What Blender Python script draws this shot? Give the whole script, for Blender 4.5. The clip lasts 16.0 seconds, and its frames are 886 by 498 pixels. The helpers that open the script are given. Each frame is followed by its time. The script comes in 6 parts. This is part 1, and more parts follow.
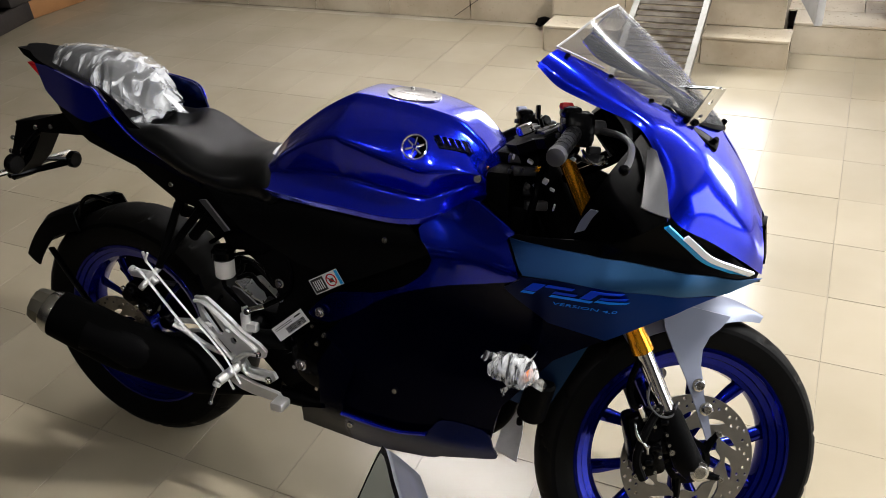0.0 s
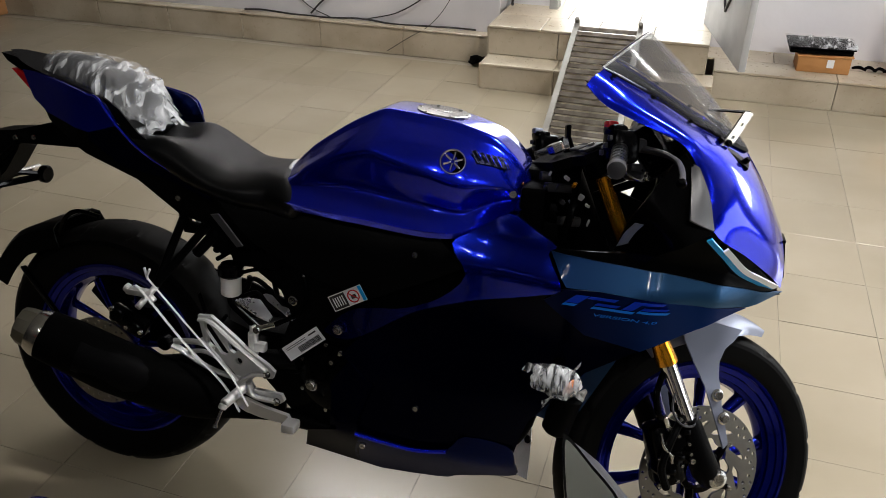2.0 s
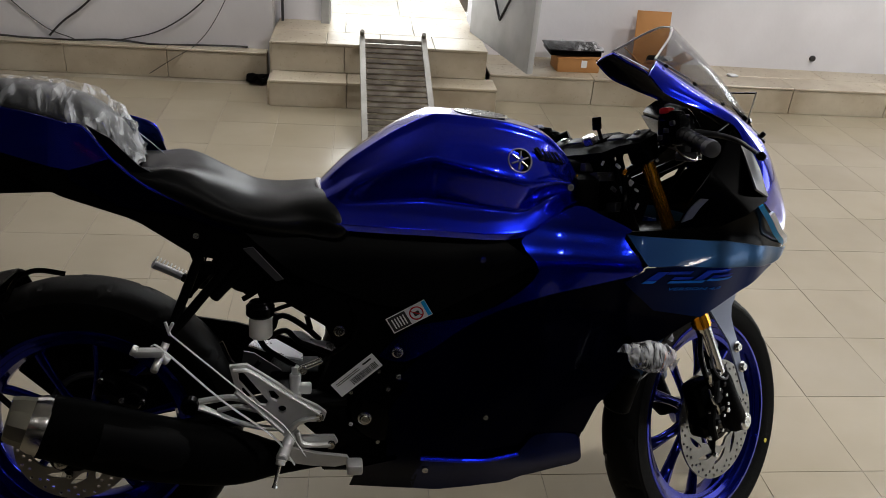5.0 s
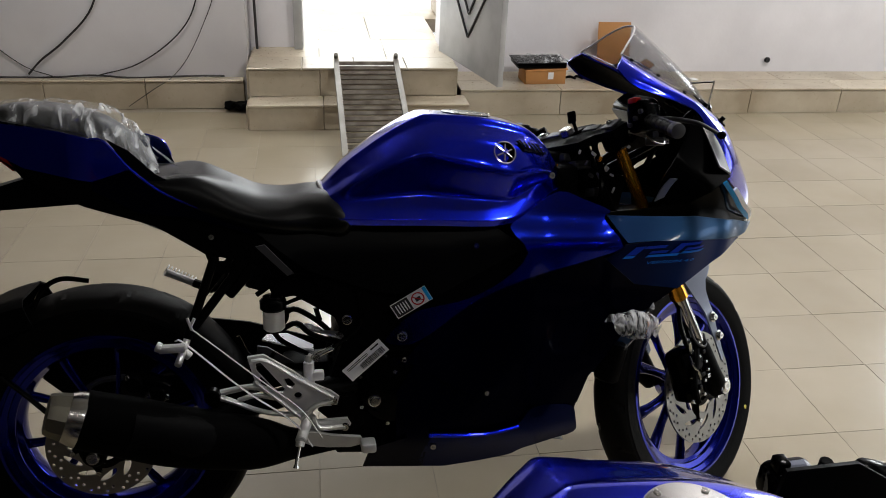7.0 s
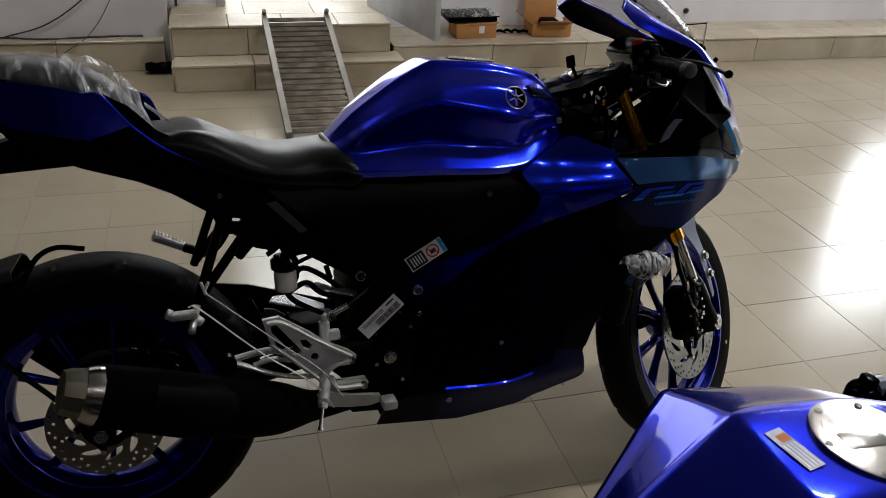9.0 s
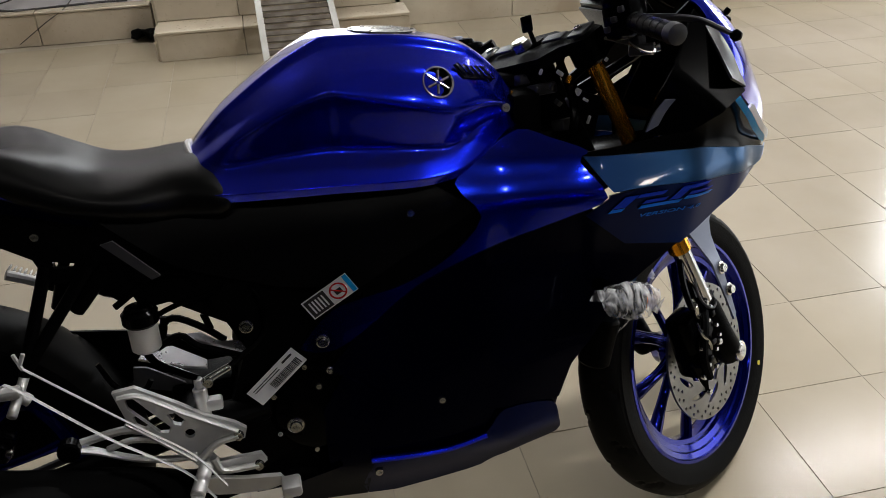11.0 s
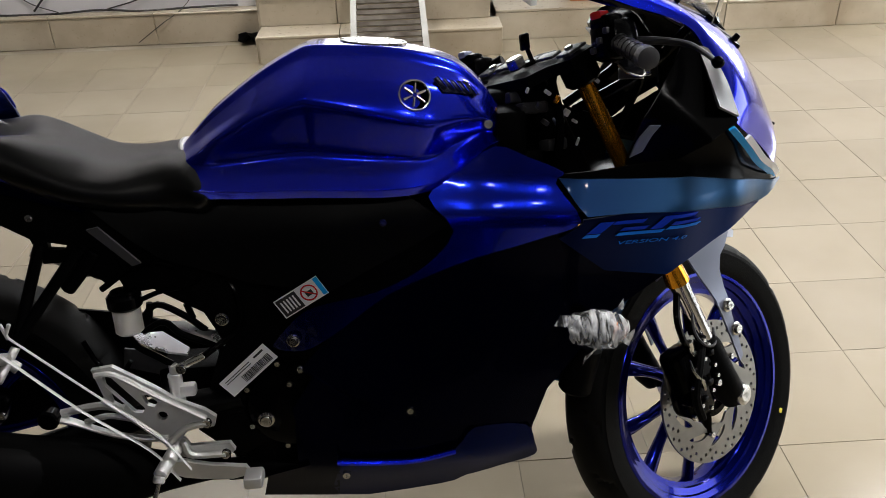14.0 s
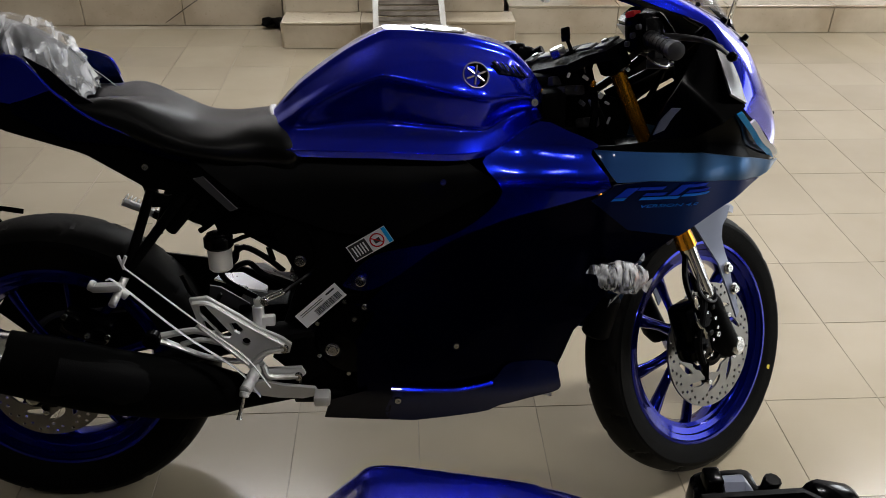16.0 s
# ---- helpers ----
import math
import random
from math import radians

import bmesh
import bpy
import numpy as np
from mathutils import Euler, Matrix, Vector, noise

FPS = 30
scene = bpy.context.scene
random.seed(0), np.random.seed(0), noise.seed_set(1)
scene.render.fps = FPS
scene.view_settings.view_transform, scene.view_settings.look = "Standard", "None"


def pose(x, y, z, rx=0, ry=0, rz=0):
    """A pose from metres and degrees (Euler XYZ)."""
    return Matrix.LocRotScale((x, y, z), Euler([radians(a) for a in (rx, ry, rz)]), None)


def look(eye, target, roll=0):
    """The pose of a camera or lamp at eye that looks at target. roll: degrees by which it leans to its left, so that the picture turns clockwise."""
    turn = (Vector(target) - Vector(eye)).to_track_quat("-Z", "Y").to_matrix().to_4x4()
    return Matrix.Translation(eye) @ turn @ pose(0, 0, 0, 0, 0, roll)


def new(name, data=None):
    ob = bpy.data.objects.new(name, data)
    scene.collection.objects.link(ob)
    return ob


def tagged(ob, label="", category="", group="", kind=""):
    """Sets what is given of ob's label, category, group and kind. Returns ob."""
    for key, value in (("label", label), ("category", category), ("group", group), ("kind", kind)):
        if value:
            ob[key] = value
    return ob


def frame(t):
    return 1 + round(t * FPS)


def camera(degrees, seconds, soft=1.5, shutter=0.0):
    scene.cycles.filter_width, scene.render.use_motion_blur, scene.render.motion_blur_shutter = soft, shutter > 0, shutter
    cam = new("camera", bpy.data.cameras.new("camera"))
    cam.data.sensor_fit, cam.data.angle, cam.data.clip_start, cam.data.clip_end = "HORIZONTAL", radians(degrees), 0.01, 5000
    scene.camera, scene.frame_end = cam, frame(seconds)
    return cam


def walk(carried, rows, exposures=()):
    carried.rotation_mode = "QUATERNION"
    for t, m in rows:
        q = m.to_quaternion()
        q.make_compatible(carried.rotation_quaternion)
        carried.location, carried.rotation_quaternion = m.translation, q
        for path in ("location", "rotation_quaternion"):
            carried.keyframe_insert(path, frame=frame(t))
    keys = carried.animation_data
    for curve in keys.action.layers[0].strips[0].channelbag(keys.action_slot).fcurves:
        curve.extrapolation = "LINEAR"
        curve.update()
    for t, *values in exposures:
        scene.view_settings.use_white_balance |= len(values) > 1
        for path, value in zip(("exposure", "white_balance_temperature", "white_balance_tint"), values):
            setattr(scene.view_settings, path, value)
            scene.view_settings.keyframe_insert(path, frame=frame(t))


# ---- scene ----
cam = camera(57.6, 16.0, soft=0.5)
PATH = [
    (0, (-0.024, -0.009, 1.532), (-0.803, 1.469, 0.432), -5.3),
    (0.5, (0.022, -0.006, 1.527), (-0.78, 1.477, 0.451), -4.3),
    (1, (0.008, -0.027, 1.525), (-0.743, 1.501, 0.475), -3.2),
    (1.5, (-0.173, -0.087, 1.517), (-0.816, 1.494, 0.474), -1.9),
    (2, (-0.265, -0.141, 1.507), (-0.798, 1.491, 0.482), 0.2),
    (2.5, (-0.287, -0.218, 1.514), (-0.676, 1.449, 0.479), 2.7),
    (3, (-0.431, -0.259, 1.512), (-0.699, 1.442, 0.495), 3.9),
    (3.2, (-0.523, -0.255, 1.516), (-0.729, 1.468, 0.521), 4.5),
    (5.3, (-1.025, -0.203, 1.43), (-0.745, 1.535, 0.48), 4.8),
    (5.5, (-1.056, -0.224, 1.426), (-0.756, 1.513, 0.481), 4.8),
    (6, (-1.041, -0.289, 1.441), (-0.772, 1.462, 0.512), 4.0),
    (6.5, (-0.998, -0.327, 1.434), (-0.729, 1.433, 0.524), 3.3),
    (7, (-1.022, -0.344, 1.439), (-0.729, 1.418, 0.539), 2.4),
    (7.5, (-1.169, -0.324, 1.427), (-0.829, 1.43, 0.529), 2.6),
    (8, (-1.269, -0.326, 1.423), (-0.876, 1.412, 0.515), 3.0),
    (8.5, (-1.276, -0.322, 1.434), (-0.812, 1.385, 0.501), 3.4),
    (9, (-1.233, -0.284, 1.394), (-0.711, 1.385, 0.423), 3.4),
    (9.2, (-1.183, -0.235, 1.373), (-0.66, 1.424, 0.385), 3.0),
    (11.3, (-0.882, 0.068, 1.323), (-0.557, 1.711, 0.229), -1.5),
    (11.5, (-0.884, 0.034, 1.343), (-0.579, 1.683, 0.254), -1.3),
    (12, (-0.915, -0.095, 1.369), (-0.625, 1.569, 0.298), -0.0),
    (12.5, (-0.907, -0.164, 1.386), (-0.667, 1.527, 0.344), 0.6),
    (13, (-0.828, -0.102, 1.375), (-0.649, 1.606, 0.349), 0.6),
    (13.5, (-0.71, -0.006, 1.344), (-0.589, 1.702, 0.312), -0.5),
    (14, (-0.669, 0.027, 1.32), (-0.605, 1.724, 0.263), -1.8),
    (14.5, (-0.663, 0.033, 1.318), (-0.641, 1.724, 0.251), -2.2),
    (15, (-0.678, -0.013, 1.341), (-0.651, 1.684, 0.283), -1.5),
    (15.5, (-0.733, -0.095, 1.369), (-0.663, 1.613, 0.33), -0.1),
    (16, (-0.788, -0.19, 1.383), (-0.693, 1.496, 0.312), 0.8),
]
EXPOSURES = [(0.0, 0.42), (0.5, 0.38), (1.0, 0.10), (2.0, -0.10), (3.0, -0.33), (5.5, -0.68), (6.0, -0.68), (7.0, -0.58), (8.0, -0.80), (9.0, -1.03), (11.5, -0.30), (12.5, -0.42), (13.5, -0.13), (14.5, 0.02), (16.0, -0.28)]
walk(cam, [(t, look(eye, target, roll)) for t, eye, target, roll in PATH], EXPOSURES)

# ---- light: dim showroom, ceiling lamps over the front wheel, daylight through the door and a side window, unseen lamps added ----
world = bpy.data.worlds.new("world")
scene.world = world
world.use_nodes = True
world.node_tree.nodes["Background"].inputs[0].default_value = (0.75, 0.85, 1.0, 1)
world.node_tree.nodes["Background"].inputs[1].default_value = 0.0


def lamp(name, kind, m, power, color, **more):
    data = bpy.data.lights.new(name, kind)
    data.energy, data.color = power, color
    for key, value in more.items():
        if key == "size":
            data.shape, data.size, data.size_y = "RECTANGLE", value[0], value[1]
        if key == "soft":
            data.shadow_soft_size = value
    ob = new(name, data)
    ob.matrix_basis = m
    return ob


WARM, DAY = (1.0, 0.965, 0.95), (0.93, 0.97, 1.0)
lamp("ceiling_lamp_light", "AREA", pose(0.85, 1.42, 2.98), 84, WARM, size=(0.7, 0.10))
# Unseen lamps added and tilted to brighten the back wall and floor.
lamp("wall_fill_light", "AREA", pose(-1.9, 3.45, 2.98, 30, 0, 0), 50, WARM, size=(1.2, 0.06))
lamp("wall_fill_light", "AREA", pose(2.6, 3.25, 2.98, 30, 0, 0), 74, WARM, size=(1.2, 0.06))
for x, watts in ((-1.9, 2), (-0.7, 5), (0.5, 9), (1.7, 10)):
    lamp("spot_lamp_light", "AREA", pose(x, -1.1, 2.98), watts, WARM, size=(0.14, 0.14))
lamp("door_daylight", "AREA", pose(-0.69, 4.95, 1.35, -90, 0, 0), 7, DAY, size=(0.8, 2.0))
lamp("passage_daylight", "AREA", pose(-0.7, 6.2, 3.0), 150, DAY, size=(1.6, 1.6))
# Unseen lamp added at the far end for the sheen on the nose.
lamp("nose_sheen_light", "AREA", pose(7.1, 1.2, 1.3, 0, 90, 0), 115, DAY, size=(2.2, 4.0))
lamp("window_daylight", "AREA", pose(4.9, 4.85, 1.85, -90, 0, 0), 330, DAY, size=(2.2, 1.7))


# ---- mesh tools: a shape is (vertices, faces) ----
from mathutils.geometry import delaunay_2d_cdt


def bend(points, n, closed=False, tight=0.5):
    """Points along a smooth curve through the given ones, n to each span."""
    p = np.array(points, float)
    k = len(p)
    out = []
    for i in range(k if closed else k - 1):
        a = p[(i - 1) % k] if closed or i else 2 * p[0] - p[1]
        b, c = p[i], p[(i + 1) % k]
        d = p[(i + 2) % k] if closed or i + 2 < k else 2 * p[-1] - p[-2]
        m0, m1 = tight * (c - a), tight * (d - b)
        for s in np.linspace(0, 1, n, endpoint=False):
            out.append((2 * s**3 - 3 * s**2 + 1) * b + (s**3 - 2 * s**2 + s) * m0 + (-2 * s**3 + 3 * s**2) * c + (s**3 - s**2) * m1)
    if not closed:
        out.append(p[-1])
    return np.array(out)


def patch(rows, nu=5, nv=5, tight=0.5, tight_v=None):
    """A smooth surface through a grid of points, as a grid of points."""
    rows = np.array(rows, float)
    a = np.stack([bend(rows[:, j], nu, tight=tight) for j in range(rows.shape[1])], 1)
    return np.stack([bend(r, nv, tight=tight if tight_v is None else tight_v) for r in a])


def grid_faces(nu, nv, wrap=False):
    last = nv if wrap else nv - 1
    return [(i * nv + j, i * nv + (j + 1) % nv, (i + 1) * nv + (j + 1) % nv, (i + 1) * nv + j) for i in range(nu - 1) for j in range(last)]


def as_shape(g, wrap=False):
    g = np.asarray(g)
    return [tuple(v) for v in g.reshape(-1, 3)], grid_faces(g.shape[0], g.shape[1], wrap)


def join(*shapes):
    v, f = [], []
    for sv, sf in shapes:
        n = len(v)
        v += [tuple(p) for p in sv]
        f += [tuple(i + n for i in face) for face in sf]
    return v, f


def moved(shape, m):
    return [tuple(m @ Vector(p)) for p in shape[0]], shape[1]


def mirrored(shape):
    return [(x, -y, z) for x, y, z in shape[0]], [tuple(reversed(f)) for f in shape[1]]


def both(shape):
    return join(shape, mirrored(shape))


def thick(shape, t, way=None):
    """A solid of a sheet: its back lies t behind along the vertex normals, or along way."""
    v = np.array(shape[0], float)
    faces = shape[1]
    if way is None:
        nrm = np.zeros_like(v)
        for f in faces:
            a, b, c = v[f[0]], v[f[1]], v[f[2]]
            n = np.cross(b - a, c - a)
            for i in f:
                nrm[i] += n
        nrm /= np.maximum(np.linalg.norm(nrm, axis=1), 1e-9)[:, None]
    else:
        nrm = np.tile(np.array(way, float), (len(v), 1))
    n = len(v)
    count = {}
    for f in faces:
        for a, b in zip(f, f[1:] + f[:1]):
            count[(a, b)] = 1
    rim = [(a, b) for a, b in count if (b, a) not in count]
    out = list(map(tuple, v)) + list(map(tuple, v - t * nrm))
    return out, list(faces) + [tuple(i + n for i in reversed(f)) for f in faces] + [(b, a, a + n, b + n) for a, b in rim]


def cut(outline, holes=(), step=0.03, smooth=0):
    """A flat sheet (x, z) inside an outline, with holes, meshed finely enough to be bent."""
    loops = [outline, *holes]
    pts, edges = [], []
    for loop in loops:
        loop = [np.array(p, float) for p in loop]
        if smooth:
            loop = list(bend(loop, smooth, closed=True))
        fine = []
        for a, b in zip(loop, loop[1:] + loop[:1]):
            k = max(1, int(np.linalg.norm(b - a) / step))
            fine += [a + (b - a) * i / k for i in range(k)]
        n = len(pts)
        pts += fine
        edges += [(n + i, n + (i + 1) % len(fine)) for i in range(len(fine))]
    border = np.array(pts)
    lo, hi = border.min(0), border.max(0)
    inner = [np.array((x, z)) for x in np.arange(lo[0], hi[0], step) for z in np.arange(lo[1], hi[1], step)]
    inner = [p for p in inner if np.min(np.abs(border - p).sum(1)) > step * 0.6]
    v, _, f, *_ = delaunay_2d_cdt([Vector(p) for p in pts + inner], edges, [], 0, 1e-6)
    full = [np.array(l) if not smooth else bend(l, smooth, closed=True) for l in loops]

    def inside(p, loop):
        hit = False
        for (x0, z0), (x1, z1) in zip(loop, np.roll(loop, -1, 0)):
            if (z0 > p[1]) != (z1 > p[1]) and p[0] < (x1 - x0) * (p[1] - z0) / (z1 - z0) + x0:
                hit = not hit
        return hit

    keep = []
    for face in f:
        c = sum((np.array(v[i]) for i in face), np.zeros(2)) / len(face)
        if inside(c, full[0]) and not any(inside(c, h) for h in full[1:]):
            keep.append(tuple(face))
    return [tuple(p) for p in v], keep


def plate(outline, y, t, holes=(), smooth=0, step=0.05):
    """A plate in the bike's length plane, its outer face at y (right side negative), t thick."""
    v, f = cut(outline, holes, step, smooth)
    used = sorted({i for face in f for i in face})
    at = {i: n for n, i in enumerate(used)}
    shape = [(v[i][0], y, v[i][1]) for i in used], [tuple(at[i] for i in face) for face in f]
    s = 1 if y < 0 else -1
    if s < 0:
        shape = shape[0], [tuple(reversed(q)) for q in shape[1]]
    return thick(shape, t, (0, -1 if y < 0 else 1, 0))


def skin(outline, wide, t=0.004, holes=(), smooth=0, step=0.03, out=0.0):
    """A bent panel of the right side: half width by wide(x, z)."""
    v, f = cut(outline, holes, step, smooth)
    used = sorted({i for face in f for i in face})
    at = {i: n for n, i in enumerate(used)}
    shape = [(v[i][0], -wide(*v[i]) - out, v[i][1]) for i in used], [tuple(at[i] for i in face) for face in f]
    return thick(shape, t, (0, -1, 0))


def tube(path, r, seg=10, n=1, closed=False, flat=1.0):
    """A round bar along a path; r may be a list, one radius a point."""
    p = np.array(path, float)
    rad = np.full(len(p), r, float) if np.isscalar(r) else np.array(r, float)
    if n > 1:
        rad = bend(rad[:, None], n, closed)[:, 0]
        p = bend(p, n, closed)
    k = len(p)
    tang = np.roll(p, -1, 0) - np.roll(p, 1, 0)
    if not closed:
        tang[0], tang[-1] = p[1] - p[0], p[-1] - p[-2]
    tang /= np.maximum(np.linalg.norm(tang, axis=1), 1e-9)[:, None]
    side = np.cross(tang[0], (0.13, 0.21, 0.97))
    if np.linalg.norm(side) < 0.1:
        side = np.cross(tang[0], (1, 0, 0))
    v = []
    for i in range(k):
        side = side - tang[i] * (side @ tang[i])
        side /= np.linalg.norm(side)
        up = np.cross(tang[i], side)
        for a in np.arange(seg) * 2 * np.pi / seg:
            v.append(tuple(p[i] + rad[i] * (np.cos(a) * side + flat * np.sin(a) * up)))
    f = grid_faces(k, seg, True)
    f = [tuple(reversed(q)) for q in f]
    if closed:
        f += [tuple(reversed(((k - 1) * seg + j, (k - 1) * seg + (j + 1) % seg, (j + 1) % seg, j))) for j in range(seg)]
    else:
        f += [tuple(range(seg)), tuple(reversed(range((k - 1) * seg, k * seg)))]
    return v, f


def rod(a, b, r, seg=14, r2=None):
    """A bar from a to b with small chamfers at its ends."""
    a, b = np.array(a, float), np.array(b, float)
    r2 = r if r2 is None else r2
    d = (b - a) / np.linalg.norm(b - a)
    c = min(r, r2) * 0.18
    return tube([a, a + c * d, b - c * d, b], [r - c, r, r2, r2 - c], seg)


def spun(profile, seg=48, centre=(0, 0, 0)):
    """A body turned about the y axis: profile of (radius, y)."""
    v = []
    for r, y in profile:
        for a in np.arange(seg) * 2 * np.pi / seg:
            v.append((centre[0] + r * np.cos(a), centre[1] + y, centre[2] + r * np.sin(a)))
    return v, grid_faces(len(profile), seg, True)


def block(centre, size, bevel=0.003, m=None, segs=2):
    bm = bmesh.new()
    bmesh.ops.create_cube(bm, size=1)
    bmesh.ops.scale(bm, vec=size, verts=bm.verts)
    if bevel:
        bmesh.ops.bevel(bm, geom=bm.edges[:], offset=bevel, segments=segs, affect="EDGES", profile=0.5)
    bm.verts.index_update()
    v, f = [tuple(p.co) for p in bm.verts], [tuple(q.index for q in face.verts) for face in bm.faces]
    bm.free()
    if m is not None:
        v = [tuple(m @ Vector(p)) for p in v]
    return [tuple(np.add(p, centre)) for p in v], f


def bolt(p, r=0.007, h=0.005, way=(0, -1, 0)):
    """A hex-socket bolt head with a dark well."""
    p, way = np.array(p, float), np.array(way, float) / np.linalg.norm(way)
    return tube([p, p + way * h * 0.7, p + way * h, p + way * h, p + way * h * 0.4], [r, r, r * 0.85, r * 0.45, r * 0.4], 12)


def mesh_of(name, shape, material, sharp=35):
    me = bpy.data.meshes.new(name)
    me.from_pydata([tuple(map(float, p)) for p in shape[0]], [], [tuple(int(i) for i in f) for f in shape[1]])
    me.validate()
    bm = bmesh.new()
    bm.from_mesh(me)
    bmesh.ops.recalc_face_normals(bm, faces=bm.faces[:])
    bm.to_mesh(me)
    bm.free()
    me.shade_smooth()
    me.set_sharp_from_angle(angle=radians(sharp))
    me.materials.append(material)
    return me


def part(name, shape, material, parent, label="", sharp=35):
    ob = new(name, mesh_of(name, shape, material, sharp))
    ob.parent = parent
    return tagged(ob, label) if label else ob


def thing(name, label, category, m=None, group="", kind=""):
    ob = new(name)
    ob.empty_display_size = 0.1
    if m is not None:
        ob.matrix_basis = m
    return tagged(ob, label, category, group, kind)


def solo(name, shape, material, label, category, m=None, group="", kind="", sharp=35):
    ob = new(name, mesh_of(name, shape, material, sharp))
    if m is not None:
        ob.matrix_basis = m
    return tagged(ob, label, category, group, kind)


# ---- materials ----
def surface(name, color, rough=0.5, metal=0.0, vary=0.12, scale=8.0, grain=0.0, grain_scale=200.0, coat=0.0, spec=0.5, color2=None, rough_vary=0.08, piece=0.0, place=""):
    """A procedural surface: base colour stained at a large scale, grained at a small one."""
    mat = bpy.data.materials.new(name)
    mat.use_nodes = True
    nt = mat.node_tree
    n, l = nt.nodes, nt.links
    p = n["Principled BSDF"]
    where = n.new("ShaderNodeTexCoord")
    big, small = n.new("ShaderNodeTexNoise"), n.new("ShaderNodeTexNoise")
    big.inputs["Scale"].default_value, big.inputs["Detail"].default_value = scale, 5
    small.inputs["Scale"].default_value, small.inputs["Detail"].default_value = grain_scale, 3
    if place:
        where = n.new("ShaderNodeNewGeometry")
    spot = where.outputs[place or "Object"]
    l.new(spot, big.inputs["Vector"])
    l.new(spot, small.inputs["Vector"])
    mix = n.new("ShaderNodeMix")
    mix.data_type = "RGBA"
    other = color2 or tuple(c * (1 - vary) for c in color)
    mix.inputs[6].default_value, mix.inputs[7].default_value = (*color, 1), (*other, 1)
    ramp = n.new("ShaderNodeMapRange")
    ramp.inputs[1].default_value, ramp.inputs[2].default_value = 0.35, 0.68
    l.new(big.outputs["Fac"], ramp.inputs[0])
    l.new(ramp.outputs[0], mix.inputs[0])
    out = mix.outputs[2]
    if piece:
        info, hsv, rng = n.new("ShaderNodeObjectInfo"), n.new("ShaderNodeHueSaturation"), n.new("ShaderNodeMapRange")
        rng.inputs[3].default_value, rng.inputs[4].default_value = 1 - piece, 1 + piece
        l.new(info.outputs["Random"], rng.inputs[0])
        l.new(rng.outputs[0], hsv.inputs["Value"])
        l.new(out, hsv.inputs["Color"])
        out = hsv.outputs[0]
    l.new(out, p.inputs["Base Color"])
    rr = n.new("ShaderNodeMapRange")
    rr.inputs[3].default_value, rr.inputs[4].default_value = max(0.02, rough - rough_vary), min(1, rough + rough_vary)
    l.new(small.outputs["Fac"] if grain else big.outputs["Fac"], rr.inputs[0])
    l.new(rr.outputs[0], p.inputs["Roughness"])
    p.inputs["Metallic"].default_value = metal
    p.inputs["Specular IOR Level"].default_value = spec
    p.inputs["Coat Weight"].default_value = coat
    p.inputs["Coat Roughness"].default_value = 0.03
    p.inputs["Coat IOR"].default_value = 1.42
    if grain:
        bump = n.new("ShaderNodeBump")
        bump.inputs["Strength"].default_value, bump.inputs["Distance"].default_value = grain, 0.002
        l.new(small.outputs["Fac"], bump.inputs["Height"])
        l.new(bump.outputs[0], p.inputs["Normal"])
    return mat


BLUE = surface("blue_metallic_paint", (0.0020, 0.013, 0.62), 0.19, 0.90, 0.06, 3, coat=1.0, rough_vary=0.02, spec=0.3)
TEAL = surface("slate_blue_with_sheen", (0.008, 0.038, 0.110), 0.38, 0.85, 0.08, 4, coat=0.2, spec=0.35)
# Paler towards the nose: the sheen there is put into the colour.
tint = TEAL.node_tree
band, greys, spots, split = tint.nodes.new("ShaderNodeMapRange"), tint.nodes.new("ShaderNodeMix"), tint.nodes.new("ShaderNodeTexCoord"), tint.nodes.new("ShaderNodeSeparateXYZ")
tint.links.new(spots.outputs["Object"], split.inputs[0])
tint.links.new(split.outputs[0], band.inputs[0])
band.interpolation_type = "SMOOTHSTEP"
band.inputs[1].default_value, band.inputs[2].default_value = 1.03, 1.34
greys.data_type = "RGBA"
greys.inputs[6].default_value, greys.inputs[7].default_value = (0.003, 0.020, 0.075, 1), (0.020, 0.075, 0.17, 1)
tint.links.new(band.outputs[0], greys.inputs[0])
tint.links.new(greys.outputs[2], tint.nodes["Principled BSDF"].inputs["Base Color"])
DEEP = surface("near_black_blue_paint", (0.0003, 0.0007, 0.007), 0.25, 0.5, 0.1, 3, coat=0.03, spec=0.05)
# Blue darkens towards the rear, standing in for shade on the down-turned side.
SHADEDBLUE = BLUE.copy()
SHADEDBLUE.name = "blue_paint_shaded_to_rear"
fade = SHADEDBLUE.node_tree
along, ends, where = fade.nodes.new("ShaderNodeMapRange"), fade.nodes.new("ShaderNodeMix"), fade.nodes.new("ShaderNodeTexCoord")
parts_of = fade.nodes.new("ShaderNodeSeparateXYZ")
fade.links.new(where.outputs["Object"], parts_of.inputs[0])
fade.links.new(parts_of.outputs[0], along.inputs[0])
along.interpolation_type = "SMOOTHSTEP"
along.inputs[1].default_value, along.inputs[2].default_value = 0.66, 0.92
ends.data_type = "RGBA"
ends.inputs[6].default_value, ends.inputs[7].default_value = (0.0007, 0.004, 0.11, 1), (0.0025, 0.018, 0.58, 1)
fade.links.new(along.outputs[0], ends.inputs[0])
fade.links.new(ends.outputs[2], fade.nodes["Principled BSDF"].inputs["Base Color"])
# Dark tone stands in for shade on the slate panel's down-turned lower face.
MIDNIGHT = surface("slate_in_shade_tone", (0.0007, 0.010, 0.08), 0.32, 0.85, 0.1, 4, spec=0.1)
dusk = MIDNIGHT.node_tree
